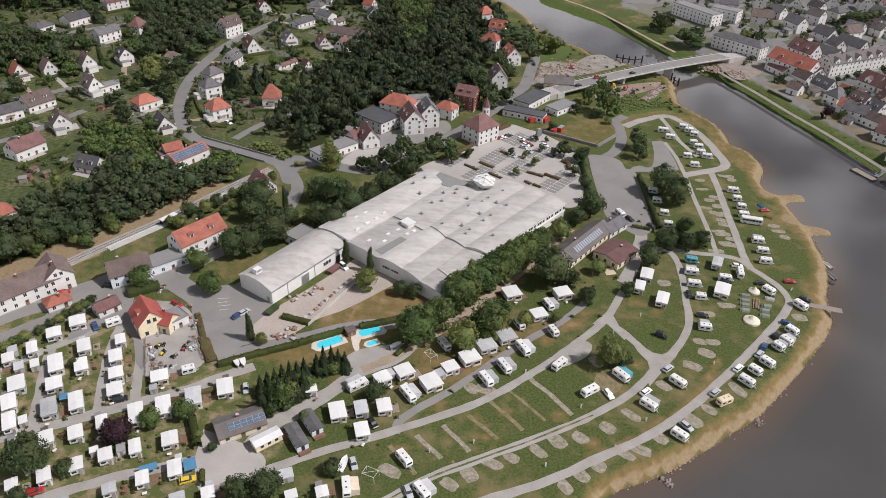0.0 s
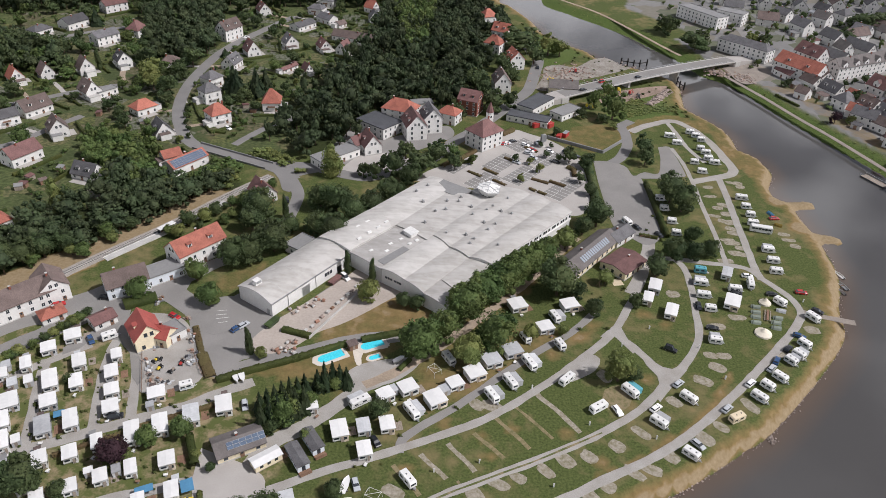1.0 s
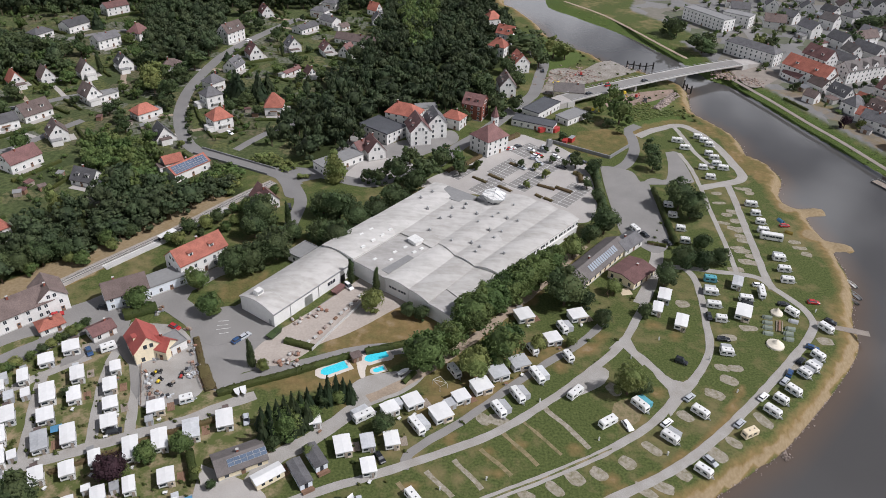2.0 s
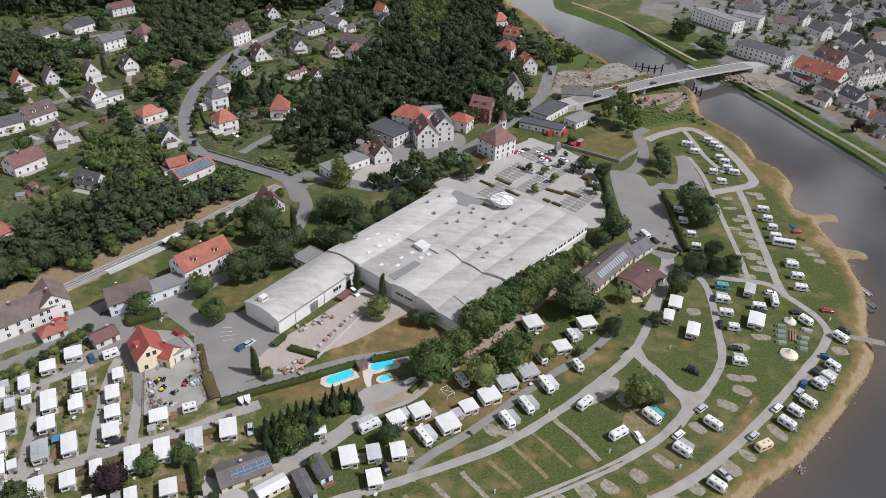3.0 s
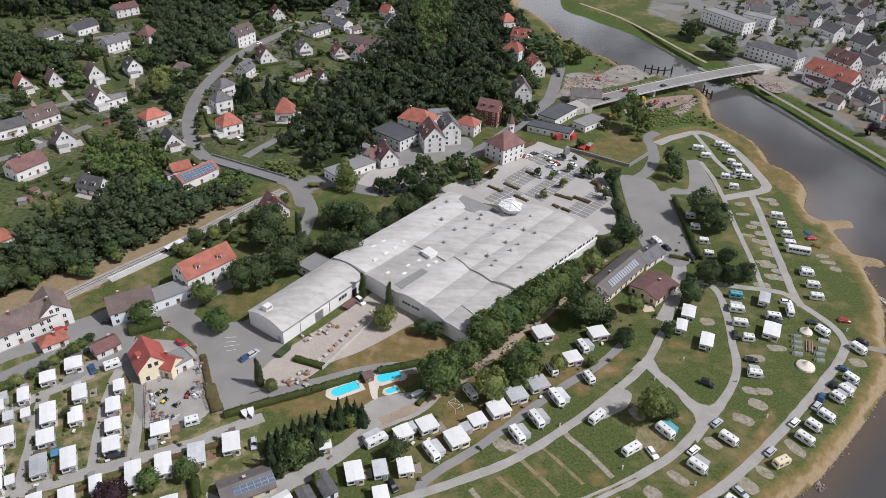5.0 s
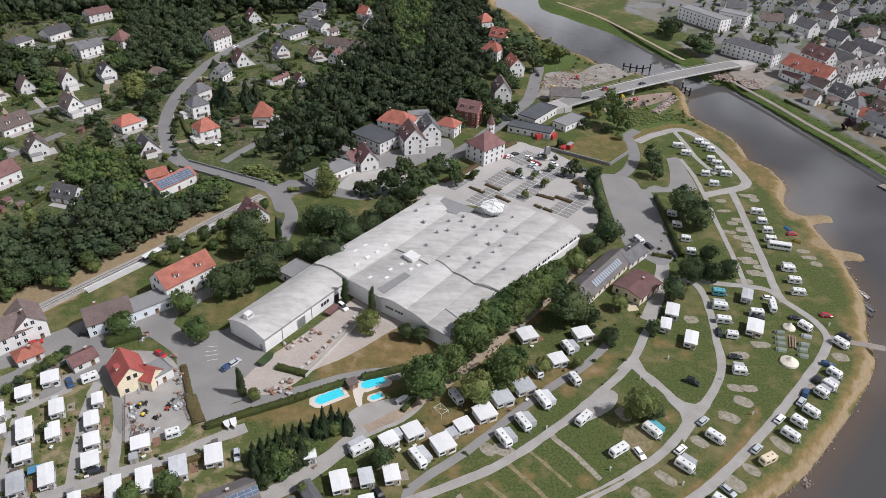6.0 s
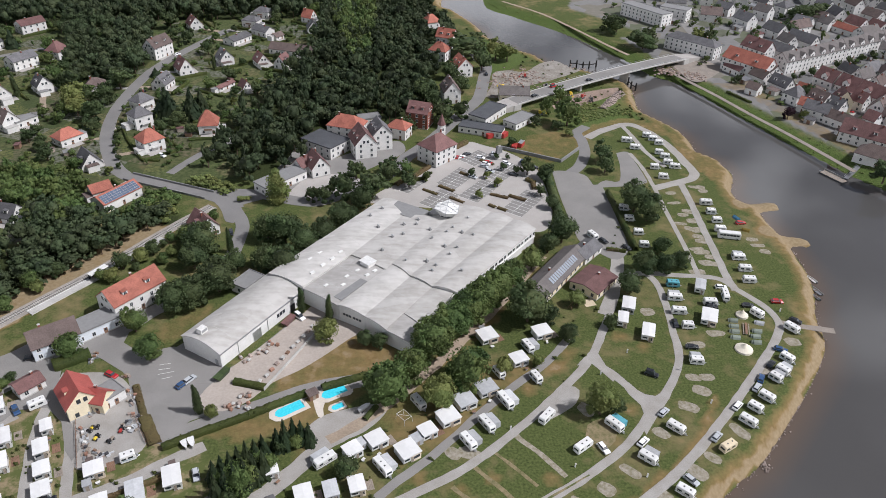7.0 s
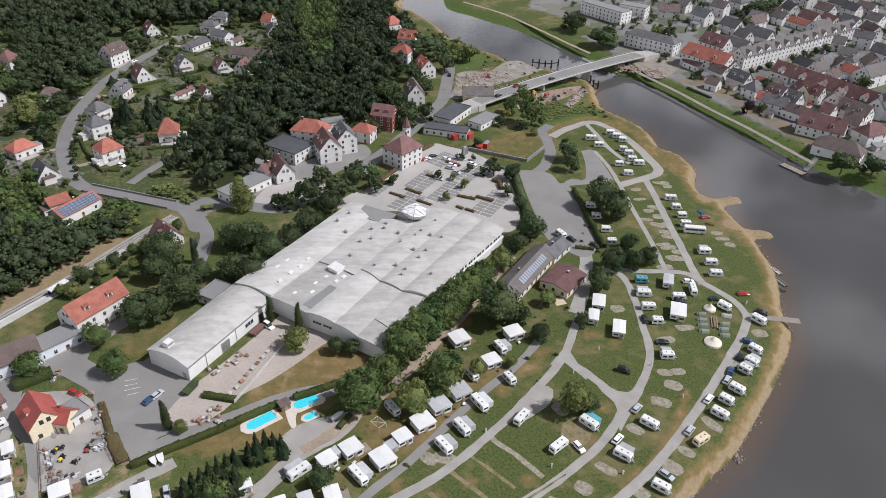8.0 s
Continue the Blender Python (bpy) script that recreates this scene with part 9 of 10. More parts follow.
# ---- railway ----
def rail_line():
    ribbon("railway_ballast", RAIL, 5.0, BALLAST, 0.25, "brown stone ballast of a single railway track", "railway", 0.04)
    mid = glide(RAIL, 3.0)
    way = np.gradient(mid, axis=0)
    way /= np.linalg.norm(way, axis=1)[:, None]
    side = np.stack([-way[:, 1], way[:, 0]], 1)
    track = thing("railway_track", "rusty single railway track on brown ballast", "railway", kind="structure")
    for off in (-0.72, 0.72):
        s = Shape()
        for p, q, sp, sq in zip(mid[:-1], mid[1:], side[:-1], side[1:]):
            a, c = p + sp * off, q + sq * off
            s.tube((*a, 0.42), (*c, 0.42), 0.07, None, 5)
        part("rail", s, METAL_DARK, track)
    ties = Shape()
    for i in range(0, len(mid) - 1):
        for t in (0.0, 0.25, 0.5, 0.75):
            p, w, n2 = mid[i] * (1 - t) + mid[i + 1] * t, way[i], side[i]
            c = [p + n2 * a * 1.25 + w * b2 * 0.13 for a, b2 in ((-1, -1), (1, -1), (1, 1), (-1, 1))]
            ties.prism([tuple(q) for q in c], 0.2, 0.34)
    tagged(part("sleepers", ties, CONCRETE, track), kind="stuff")
    # Platform on the village side.
    i0, i1 = int(len(mid) * 0.36), int(len(mid) * 0.8)
    plat = [tuple(mid[i] - side[i] * 3.1) for i in range(i0, i1)]
    ribbon("platform", plat[::4] + [plat[-1]], 2.8, CONCRETE, 0.45, "long pale concrete railway platform", "platform", 0.0)
    ribbon("platform_edge", [tuple(mid[i] - side[i] * 1.75) for i in range(i0, i1)][::4], 0.3, PAINT_WHITE, 0.5, "white platform edge stones", "platform", 0.0)


rail_line()
x, y, turn, long = RAIL_SHELTER[0]
shelter = thing("platform_shelter", "white roofed glass waiting shelter on the platform", "shelter", at(x, y, turn, 0.44))
part("roof", Shape().box(-3.8, 3.8, -1.3, 1.3, 2.5, 2.7, 0, 0.1), PAINT_WHITE, shelter)
part("back_wall", Shape().box(-3.5, 3.5, 0.95, 1.02, 0.1, 2.5), GLASS, shelter)
for px in (-3.4, 0, 3.4):
    part("post", Shape().tube((px, -0.9, 0), (px, -0.9, 2.5), 0.06, None, 6), METAL, shelter)
part("bench", Shape().box(-2.5, 2.5, 0.4, 0.85, 0.4, 0.48).box(-2.4, -2.3, 0.45, 0.8, 0, 0.4).box(2.3, 2.4, 0.45, 0.8, 0, 0.4), WOOD, shelter)


# ---- river bridge ----
x, y, turn, long = BRIDGE[0]
bridge = thing("river_bridge", "pale concrete road bridge on two piers across the river", "bridge", at(x, y, turn), kind="structure")
half, n = long / 2, 24


def deck_z(u):
    return 3.4 + 1.6 * (1 - (u / half) ** 2)


deck = Shape()
for i in range(n + 1):
    u = -half + long * i / n
    z, t = deck_z(u), 1.3 + 0.9 * (u / half) ** 2
    deck.v += [(u, -5.2, z), (u, 5.2, z), (u, 5.2, z - 0.5), (u, 3.2, z - t), (u, -3.2, z - t), (u, -5.2, z - 0.5)]
for i in range(n):
    k = i * 6
    deck.f += [(k + (j + 1) % 6, k + j, k + 6 + j, k + 6 + (j + 1) % 6) for j in range(6)]
    deck.m += [0 if j else 1 for j in range(6)]
deck.f += [(0, 1, 2, 3, 4, 5), tuple(range(n * 6 + 5, n * 6 - 1, -1))]
deck.m += [0, 0]
part("deck", deck, [CONCRETE, ASPHALT], bridge, "grey concrete deck")
for s in (-1, 1):
    kerb, rail = Shape(), Shape()
    for i in range(n):
        u0, u1 = -half + long * i / n, -half + long * (i + 1) / n
        a, c = (0, 1) if s > 0 else (1, 0)
        y0, y1 = (s * 4.6, s * 5.25) if s > 0 else (s * 5.25, s * 4.6)
        k = len(kerb.v)
        kerb.v += [(u0, y0, deck_z(u0) - 0.4), (u1, y0, deck_z(u1) - 0.4), (u1, y1, deck_z(u1) - 0.4), (u0, y1, deck_z(u0) - 0.4), (u0, y0, deck_z(u0) + 0.22), (u1, y0, deck_z(u1) + 0.22), (u1, y1, deck_z(u1) + 0.22), (u0, y1, deck_z(u0) + 0.22)]
        kerb.f += [tuple(k + j for j in q) for q in ((4, 5, 6, 7), (0, 1, 5, 4), (2, 3, 7, 6))]
        kerb.m += [0] * 3
        rail.tube((u0, s * 5.0, deck_z(u0) + 1.1), (u1, s * 5.0, deck_z(u1) + 1.1), 0.05, None, 5)
    part("kerb", kerb, CONCRETE, bridge)
    part("handrail", rail, METAL, bridge)
    for i in range(0, n + 1):
        u = -half + long * i / n
        part("rail_post", Shape().tube((u, s * 5.0, deck_z(u)), (u, s * 5.0, deck_z(u) + 1.1), 0.05, None, 5), METAL, bridge)
for u in (-half * 0.3, half * 0.28):
    part("pier", Shape().box(u - 0.9, u + 0.9, -3.4, 3.4, -7, deck_z(u) - 1.2, 0, 0.15).box(u - 1.6, u + 1.6, -4.2, 4.2, -7, -2.6, 0, 0.2), CONCRETE, bridge)
for u in (-half - 1, half + 1):
    part("abutment", Shape().box(u - 2.5, u + 2.5, -5.6, 5.6, -5, deck_z(half) - 0.05, 0), CONCRETE, bridge)
    part("ramp", Shape().prism([(u - 3, -5.2), (u + 3, -5.2), (u + 3, 5.2), (u - 3, 5.2)], -1, deck_z(half) - 0.02), PAVING, bridge)
for u, s, paint in ((-half * 0.55, 2, "r"), (-half * 0.8, -2, "k"), (-half * 0.2, -2.2, "k")):
    q = at(x, y, turn) @ Vector((u, s, deck_z(u)))
    c = car(q.x, q.y, turn, paint, "driving surface of the bridge", van=paint == "r")
    c.location.z = q.z + 0.02
    tagged(c, f"{CAR_WORD[paint]} {'van' if paint == 'r' else 'car'} standing on the river bridge")
# Embankments that carry the road up to the bridge.
for u0, u1 in ((-half - 4, -half - 34), (half + 4, half + 30)):
    a, c = at(x, y, turn) @ Vector((u0, 0, 0)), at(x, y, turn) @ Vector((u1, 0, 0))
    ramp = Shape()
    d = 1 if u1 > u0 else -1
    k = [(u0, -5.2), (u1, -4.2), (u1, 4.2), (u0, 5.2)]
    ramp.prism(k if d > 0 else k[::-1], -0.5, [3.35, 0.12, 0.12, 3.35])
    tagged(part("bridge_ramp", ramp, PAVING, None, "", at(x, y, turn)), "pale road ramp leading onto the bridge", "road", kind="structure")
PILE = mat("tarred_timber", (0.02, 0.018, 0.016), 0.8, 0.3, 3.0, 0.5, 0.3)
for k, (px, py) in enumerate(POSTS_WATER):
    pile = thing("timber_pile", "dark timber mooring pile standing in the river", "pile", at(px, py, 20), "mooring piles")
    top = 0.9 + 0.4 * (k % 2)
    part("post", Shape().tube((0, 0, -6), (0, 0, top), 0.5, 0.46, 8), PILE, pile)
    part("cap", Shape().tube((0, 0, top), (0, 0, top + 0.25), 0.55, 0.4, 8), PILE, pile)
for (ax, ay), (cx, cy) in [*zip(POSTS_WATER[:4], POSTS_WATER[1:5]), *zip(POSTS_WATER[5:7], POSTS_WATER[6:8])]:
    tagged(part("pile_beam", Shape().tube((ax, ay, -0.9), (cx, cy, -0.9), 0.34, None, 6), PILE), "dark horizontal beam between mooring piles", "beam")


# ---- shore stones ----
stone_rng = random.Random(8)
stones = Shape()
for (ax, ay), (cx, cy) in zip(near_line[:-1:1], near_line[1::1]):
    if not (100 < ay < 480):
        continue
    for _ in range(6):
        t = stone_rng.random()
        off = abs(stone_rng.gauss(0, 0.9))
        wx, wy = cx - ax, cy - ay
        d = math.hypot(wx, wy) + 1e-6
        px, py = ax + wx * t + wy / d * (off - 0.4) * stone_rng.choice((1, 1, -1)), ay + wy * t - wx / d * (off - 0.4) * stone_rng.choice((1, 1, -1))
        stones.blob((px, py, WATER + stone_rng.uniform(-0.05, 0.2)), stone_rng.uniform(0.1, 0.34), 0.3, stone_rng.random() * 50, 0, 4, 6, 0.7)
for gx0, gy0, gt, gl in GROYNES:
    for _ in range(26):
        u, v = stone_rng.uniform(-0.5, 0.55) * gl, stone_rng.gauss(0, 0.7)
        px, py = gx0 + u * math.cos(radians(gt)) - v * math.sin(radians(gt)), gy0 + u * math.sin(radians(gt)) + v * math.cos(radians(gt))
        stones.blob((px, py, WATER + stone_rng.uniform(0.0, 0.45)), stone_rng.uniform(0.2, 0.5), 0.3, stone_rng.random() * 50, 0, 4, 6, 0.7)
tagged(part("shore_stones", stones, RUBBLE), "pale loose stones along the waterline and groynes", "stones", kind="stuff")
heap = Shape()
for _ in range(620):
    t, side = stone_rng.random(), stone_rng.gauss(0, 2.4)
    px, py = 138.1 + t * -24.6 + side * 0.75, 443.6 + t * -35.4 - side * 0.6
    heap.blob((px, py, max(-3.4, 1.1 - abs(side) * 0.5 - 3.2 * (t < 0.3)) + stone_rng.uniform(-0.5, 0.2)), stone_rng.uniform(0.35, 0.95), 0.35, stone_rng.random() * 50, 0, 4, 6, 0.75)
for _ in range(160):
    px, py = stone_rng.uniform(80, 120), stone_rng.uniform(455, 500)
    if away(np.array([px]), np.array([py]), near_line)[0] < 6:
        heap.blob((px, py, stone_rng.uniform(-3.2, -1.5)), stone_rng.uniform(0.5, 1.1), 0.35, stone_rng.random() * 50, 0, 4, 6, 0.75)
tagged(part("stone_heap", heap, RUBBLE), "heaped reddish quarry stones at the bridge site", "stones", kind="stuff")
rough = Shape()
for cx, cy, spread, count in ((66, 448, 16, 110), (77.7, 461.5, 14, 90), (96, 428, 10, 40), (172, 470, 9, 90), (186, 462, 8, 70), (62, 428, 8, 40)):
    for _ in range(count):
        rough.blob((stone_rng.gauss(cx, spread * 0.5), stone_rng.gauss(cy, spread * 0.5), 0.1), stone_rng.uniform(0.3, 1.2), 0.4, stone_rng.random() * 50, stone_rng.randrange(2), 4, 6, 0.6)
tagged(part("site_rubble", rough, [RUBBLE, SITE_CLAY]), "scattered rubble and brick waste on the building site", "rubble", kind="stuff")


# ---- tents, boats and camp clutter ----
def bell_tent(x, y, r):
    root = thing("bell_tent", "cream canvas bell tent on the lawn", "tent", at(x, y), "tents")
    s = Shape()
    k, n = len(s.v), 14
    s.v += [(r * math.cos(6.2832 * i / n), r * math.sin(6.2832 * i / n), 0) for i in range(n)] + [(r * 0.97 * math.cos(6.2832 * i / n), r * 0.97 * math.sin(6.2832 * i / n), 0.6) for i in range(n)]
    s.v += [(r * 0.45 * math.cos(6.2832 * i / n), r * 0.45 * math.sin(6.2832 * i / n), 1.35) for i in range(n)] + [(0, 0, 2.6)]
    for ring_no in range(2):
        s.f += [(ring_no * n + i, ring_no * n + (i + 1) % n, (ring_no + 1) * n + (i + 1) % n, (ring_no + 1) * n + i) for i in range(n)]
    s.f += [(2 * n + i, 2 * n + (i + 1) % n, 3 * n) for i in range(n)]
    s.m = [0] * len(s.f)
    part("canvas", s, mat("cream_canvas", (0.62, 0.57, 0.47), 0.85, 0.1, 1.5, 0.3, 0.2), root)
    part("pole", Shape().tube((0, 0, 0), (0, 0, 2.75), 0.04, None, 6), METAL, root)
    part("door_flap", Shape().face([(r * 0.98, -0.5, 0), (r * 0.98, 0.5, 0), (r * 0.55, 0.1, 1.25), (r * 0.55, -0.1, 1.25)]), CANVAS_BEIGE, root)


def small_tent(x, y, turn, cloth, word):
    root = thing("ridge_tent", f"{word} ridge tent pitched on the lawn", "tent", at(x, y, turn) @ Matrix.Scale(0.78, 4), "tents")
    part("canvas", Shape().sweep([(-1.3, 0), (1.3, 0), (0.9, 0.9), (0, 1.55), (-0.9, 0.9)], -1.7, 1.7), cloth, root)
    part("porch", Shape().sweep([(-1.0, 0), (1.0, 0), (0, 1.4)], 1.7, 2.5), cloth, root)
    part("door_flap", Shape().face([(-0.5, -1.72, 0.05), (0.5, -1.72, 0.05), (0, -1.72, 1.2)]), PLASTIC_DARK, root)


for x, y, r in TENTS_BELL:
    bell_tent(x, y, r)
for k, (x, y) in enumerate(TENTS_SMALL):
    if k < 7:
        small_tent(x, y, 80, CANVAS_GREEN, "grey-green")
    elif k < 10:
        small_tent(x, y, (70, 20, 60)[k - 7], (CANVAS_GREY, CANVAS_BLUE, LEAF_YELLOW)[k - 7], ("grey", "bright blue", "yellow-green")[k - 7])
table = thing("camp_table", "long folding table with benches between the tents", "table", at(115.5, 214, 70))
part("tabletop", Shape().box(-3.2, 3.2, -0.4, 0.4, 0.68, 0.74), WOOD, table)
for s in (-1, 1):
    part("bench", Shape().box(-3.2, 3.2, s * 0.9 - 0.15, s * 0.9 + 0.15, 0.4, 0.46).box(-3, -2.9, s * 0.9 - 0.1, s * 0.9 + 0.1, 0, 0.4).box(2.9, 3, s * 0.9 - 0.1, s * 0.9 + 0.1, 0, 0.4), WOOD_GREY, table)
    part("trestle", Shape().box(s * 2.6 - 0.05, s * 2.6 + 0.05, -0.35, 0.35, 0, 0.68), METAL, table)

x, y, turn, long = BUS[0]
bus = thing("touring_coach", "long pale coach camper with a dark window band", "bus", at(x, y, turn))
part("body", shell(9.0, 2.5, 0.45, 3.1, 0.3), PANEL_WHITE, bus)
for s in (-1, 1):
    for i in range(6):
        part("window", Shape().box(-3.9 + i * 1.3, -2.75 + i * 1.3, s * 1.25 - 0.03, s * 1.25 + 0.03, 1.7, 2.5), GLASS, bus)
    for px in (-2.6, 3.0):
        part("wheel", WHEEL, None, bus, "", Matrix.Translation((px, s * 1.12, 0.45)) @ Matrix.Scale(1.4, 4))
part("windscreen", Shape().face([(4.46, -1.0, 1.4), (4.46, 1.0, 1.4), (4.4, 1.0, 2.5), (4.4, -1.0, 2.5)]), GLASS, bus)


def mobile_home(x, y, turn, long, wide, roof, wall, label):
    root = thing("mobile_home", label, "mobile home", at(x, y, turn), "mobile homes")
    a, c = long / 2, wide / 2
    part("wall", Shape().box(-a, a, -c, c, 0.35, 2.6), wall, root)
    s = Shape().sweep([(-c - 0.3, 2.5), (c + 0.3, 2.5), (c + 0.3, 2.62), (0, 3.15), (-c - 0.3, 2.62)], -a - 0.3, a + 0.3)
    s.v = [(py, px, z) for px, py, z in s.v]
    s.f = [q[::-1] for q in s.f]
    part("roof", s, roof, root)
    part("skirt", Shape().box(-a + 0.1, a - 0.1, -c + 0.1, c - 0.1, 0, 0.4), WOOD_GREY, root)
    part("veranda", Shape().box(a, a + 1.6, -c, c, 0.1, 0.35).box(a + 1.5, a + 1.58, -c, c, 0.35, 1.2), WOOD, root)
    for s2 in (-1, 1):
        for px in (-a * 0.55, 0, a * 0.55):
            part("window", Shape().box(px - 0.5, px + 0.5, s2 * c - 0.04, s2 * c + 0.04, 1.2, 2.1), GLASS, root)
    part("door", Shape().box(a - 0.03, a + 0.04, -0.5, 0.5, 0.4, 2.35), GLASS, root)


for x, y, turn, long in MOBILE_DARK:
    mobile_home(x, y, turn, long, 3.4, ROOF_GREY, PALE, "mobile home with a dark grey pitched roof and veranda")
for x, y, turn, long in MOBILE_LONG:
    mobile_home(x, y, turn, long, 3.6, CANVAS, CREAM, "long pale mobile home with a flat-pitched light roof")
for x, y, a, c in TARPS:
    root = thing("tarpaulin_roof", "bright blue tarpaulin stretched over a camp plot", "tarpaulin", at(x, y, 25))
    part("sheet", Shape().prism([(-a / 2, -c / 2), (a / 2, -c / 2), (a / 2, c / 2), (-a / 2, c / 2)], 2.05, [2.1, 2.2, 2.35, 2.25]), CANVAS_BLUE, root)
    for px in (-a / 2 + 0.1, a / 2 - 0.1):
        for py in (-c / 2 + 0.1, c / 2 - 0.1):
            part("pole", Shape().tube((px, py, 0), (px, py, 2.08), 0.035, None, 6), METAL, root)


def boat(x, y, turn, long, hull, label, z=0.0, covered=False):
    root = thing("boat", label, "boat", at(x, y, turn, z), "boats")
    a, c = long / 2, long * 0.17
    rim = [(-a, -c * 0.8), (-a * 0.2, -c), (a * 0.5, -c * 0.8), (a, 0), (a * 0.5, c * 0.8), (-a * 0.2, c), (-a, c * 0.8)]
    s = Shape()
    n = len(rim)
    s.v += [(px * 0.88, py * 0.55, 0.0) for px, py in rim] + [(px, py, 0.7) for px, py in rim] + [(px * 0.93, py * 0.85, 0.7) for px, py in rim] + [(px * 0.85, py * 0.7, 0.25) for px, py in rim]
    for r in range(3):
        s.f += [(r * n + i, r * n + (i + 1) % n, (r + 1) * n + (i + 1) % n, (r + 1) * n + i) for i in range(n)]
    s.f += [tuple(range(n - 1, -1, -1)), tuple(range(3 * n, 4 * n))]
    s.m = [0] * len(s.f)
    part("hull", s, hull, root)
    part("thwart", Shape().box(-0.15, 0.15, -c * 0.8, c * 0.8, 0.45, 0.5), WOOD, root)
    part("motor", Shape().box(-a - 0.3, -a + 0.05, -0.2, 0.2, 0.4, 1.1, 0, 0.05), METAL_DARK, root)
    if covered:
        part("cover", Shape().prism([(px * 1.02, py * 1.02) for px, py in rim], 0.68, [0.75, 0.95, 1.0, 0.8, 1.0, 0.95, 0.75]), CANVAS, root)


for k, (x, y) in enumerate(BOATS):
    boat(x, y, 105, (5.5, 6.5, 4.0)[k], METAL if k else PANEL_WHITE, "grey open motor boat moored at the bank", WATER - 0.2)
for k, (x, y) in enumerate(BOATS_LAND):
    boat(x, y, (-60, -65, 80, 40)[k], (5.0, 5.5, 6.0, 4.5)[k], PANEL_WHITE, "white covered boat on a trailer ashore", 0.55, True)
    rack = thing("boat_trailer", "galvanised boat trailer under a white boat", "trailer", at(x, y, (-60, -65, 80, 40)[k]))
    part("frame", Shape().box(-1.8, 2.4, -0.06, 0.06, 0.42, 0.54).box(-1.2, -1.1, -0.9, 0.9, 0.36, 0.5), METAL, rack)
    for py in (-0.85, 0.85):
        part("wheel", WHEEL, None, rack, "", Matrix.Translation((-1.15, py, 0.32)))
x, y, turn, long = PONTOON[0]
pont = thing("landing_stage", "dark floating landing stage moored at the far bank", "pontoon", at(x, y, turn, WATER))
part("float", Shape().box(-long / 2, long / 2, -2.2, 2.2, -0.3, 0.7, 0, 0.1), METAL_DARK, pont)
part("deck", Shape().box(-long / 2 + 0.3, long / 2 - 0.3, -1.9, 1.9, 0.7, 0.78), WOOD_GREY, pont)
for s in (-1, 1):
    part("railing", Shape().tube((-long / 2, s * 2, 1.7), (long / 2, s * 2, 1.7), 0.06, None, 6).tube((-long / 2, s * 2, 0.7), (-long / 2, s * 2, 1.7), 0.05, None, 6).tube((long / 2, s * 2, 0.7), (long / 2, s * 2, 1.7), 0.05, None, 6), METAL, pont)
x, y, turn, long = PONTOON[1]
gang = thing("gangway", "pale metal gangway from the bank to the landing stage", "gangway", at(x, y, turn))
part("deck", Shape().prism([(-long / 2, -1), (long / 2 - 6, -1), (long / 2 - 6, 1), (-long / 2, 1)], -2.7, [-2.5, 0.2, 0.2, -2.5]), METAL, gang)
for s in (-1, 1):
    part("railing", Shape().tube((-long / 2, s, -1.5), (long / 2 - 6, s, 1.2), 0.06, None, 6), METAL, gang)

# ---- hall yard and work yard ----
yard_rng = random.Random(6)
x, y, turn, long = LOW_WALL[0]
tagged(part("low_wall", Shape().box(-long / 2, long / 2, -0.2, 0.2, -0.2, 0.9), CONCRETE, None, "", at(x, y, turn)), "low pale concrete wall beside the yard", "wall", kind="structure")
x, y, turn, long = CRATE_ROW[0]
for i in range(11):
    u = -long / 2 + 1.5 + i * (long - 3) / 10
    q = at(x, y, turn) @ Vector((u, 1.0 + yard_rng.uniform(-0.3, 0.3), 0))
    crate = thing("stone_display", "rough stone slabs and crates stacked along the wall", "crate", at(q.x, q.y, turn + yard_rng.uniform(-15, 15)), "stone displays")
    part("pallet", Shape().box(-0.8, 0.8, -0.6, 0.6, 0.02, 0.15), WOOD, crate)
    part("slab", Shape().box(-0.75, 0.75, -0.5, 0.5, 0.15, yard_rng.uniform(0.5, 1.1), 0, 0.08), yard_rng.choice((RUBBLE, ORANGE_CLAY, CONCRETE, WOOD)), crate)
for k, (x, y) in enumerate(HEAPS):
    for j in range(5):
        q = (x + yard_rng.uniform(-2.2, 2.2), y + yard_rng.uniform(-1.6, 1.6))
        b = thing("garden_stone", "rough natural stone block for sale in the yard", "stone", at(*q, yard_rng.uniform(0, 180)), "stone blocks")
        part("pallet", Shape().box(-0.6, 0.6, -0.5, 0.5, 0.0, 0.12), WOOD, b)
        part("block", Shape().blob((0, 0, 0.55), 0.62, 0.3, yard_rng.random() * 40, 0, 4, 7, 0.8), yard_rng.choice((RUBBLE, ORANGE_CLAY, CONCRETE)), b)
for k, (x, y) in enumerate(CONTAINERS):
    c = thing("skip", "dark green steel waste skip in the yard" if k == 0 else "dull red flatbed trailer in the yard", "container", at(x, y, 62))
    s = Shape().sweep([(-2.2, 0.3), (2.2, 0.3), (2.9, 1.6), (-2.9, 1.6)], -1.1, 1.1)
    part("tub", s, LEAF_DARK if k == 0 else ROOF_RED, c)
    for py in (-1.0, 1.0):
        part("rib", Shape().box(-2.4, 2.4, py - 0.16, py + 0.16, 0.9, 1.05), METAL_DARK, c)
    part("skid", Shape().box(-2.0, 2.0, -0.9, 0.9, 0.05, 0.3), METAL_DARK, c)
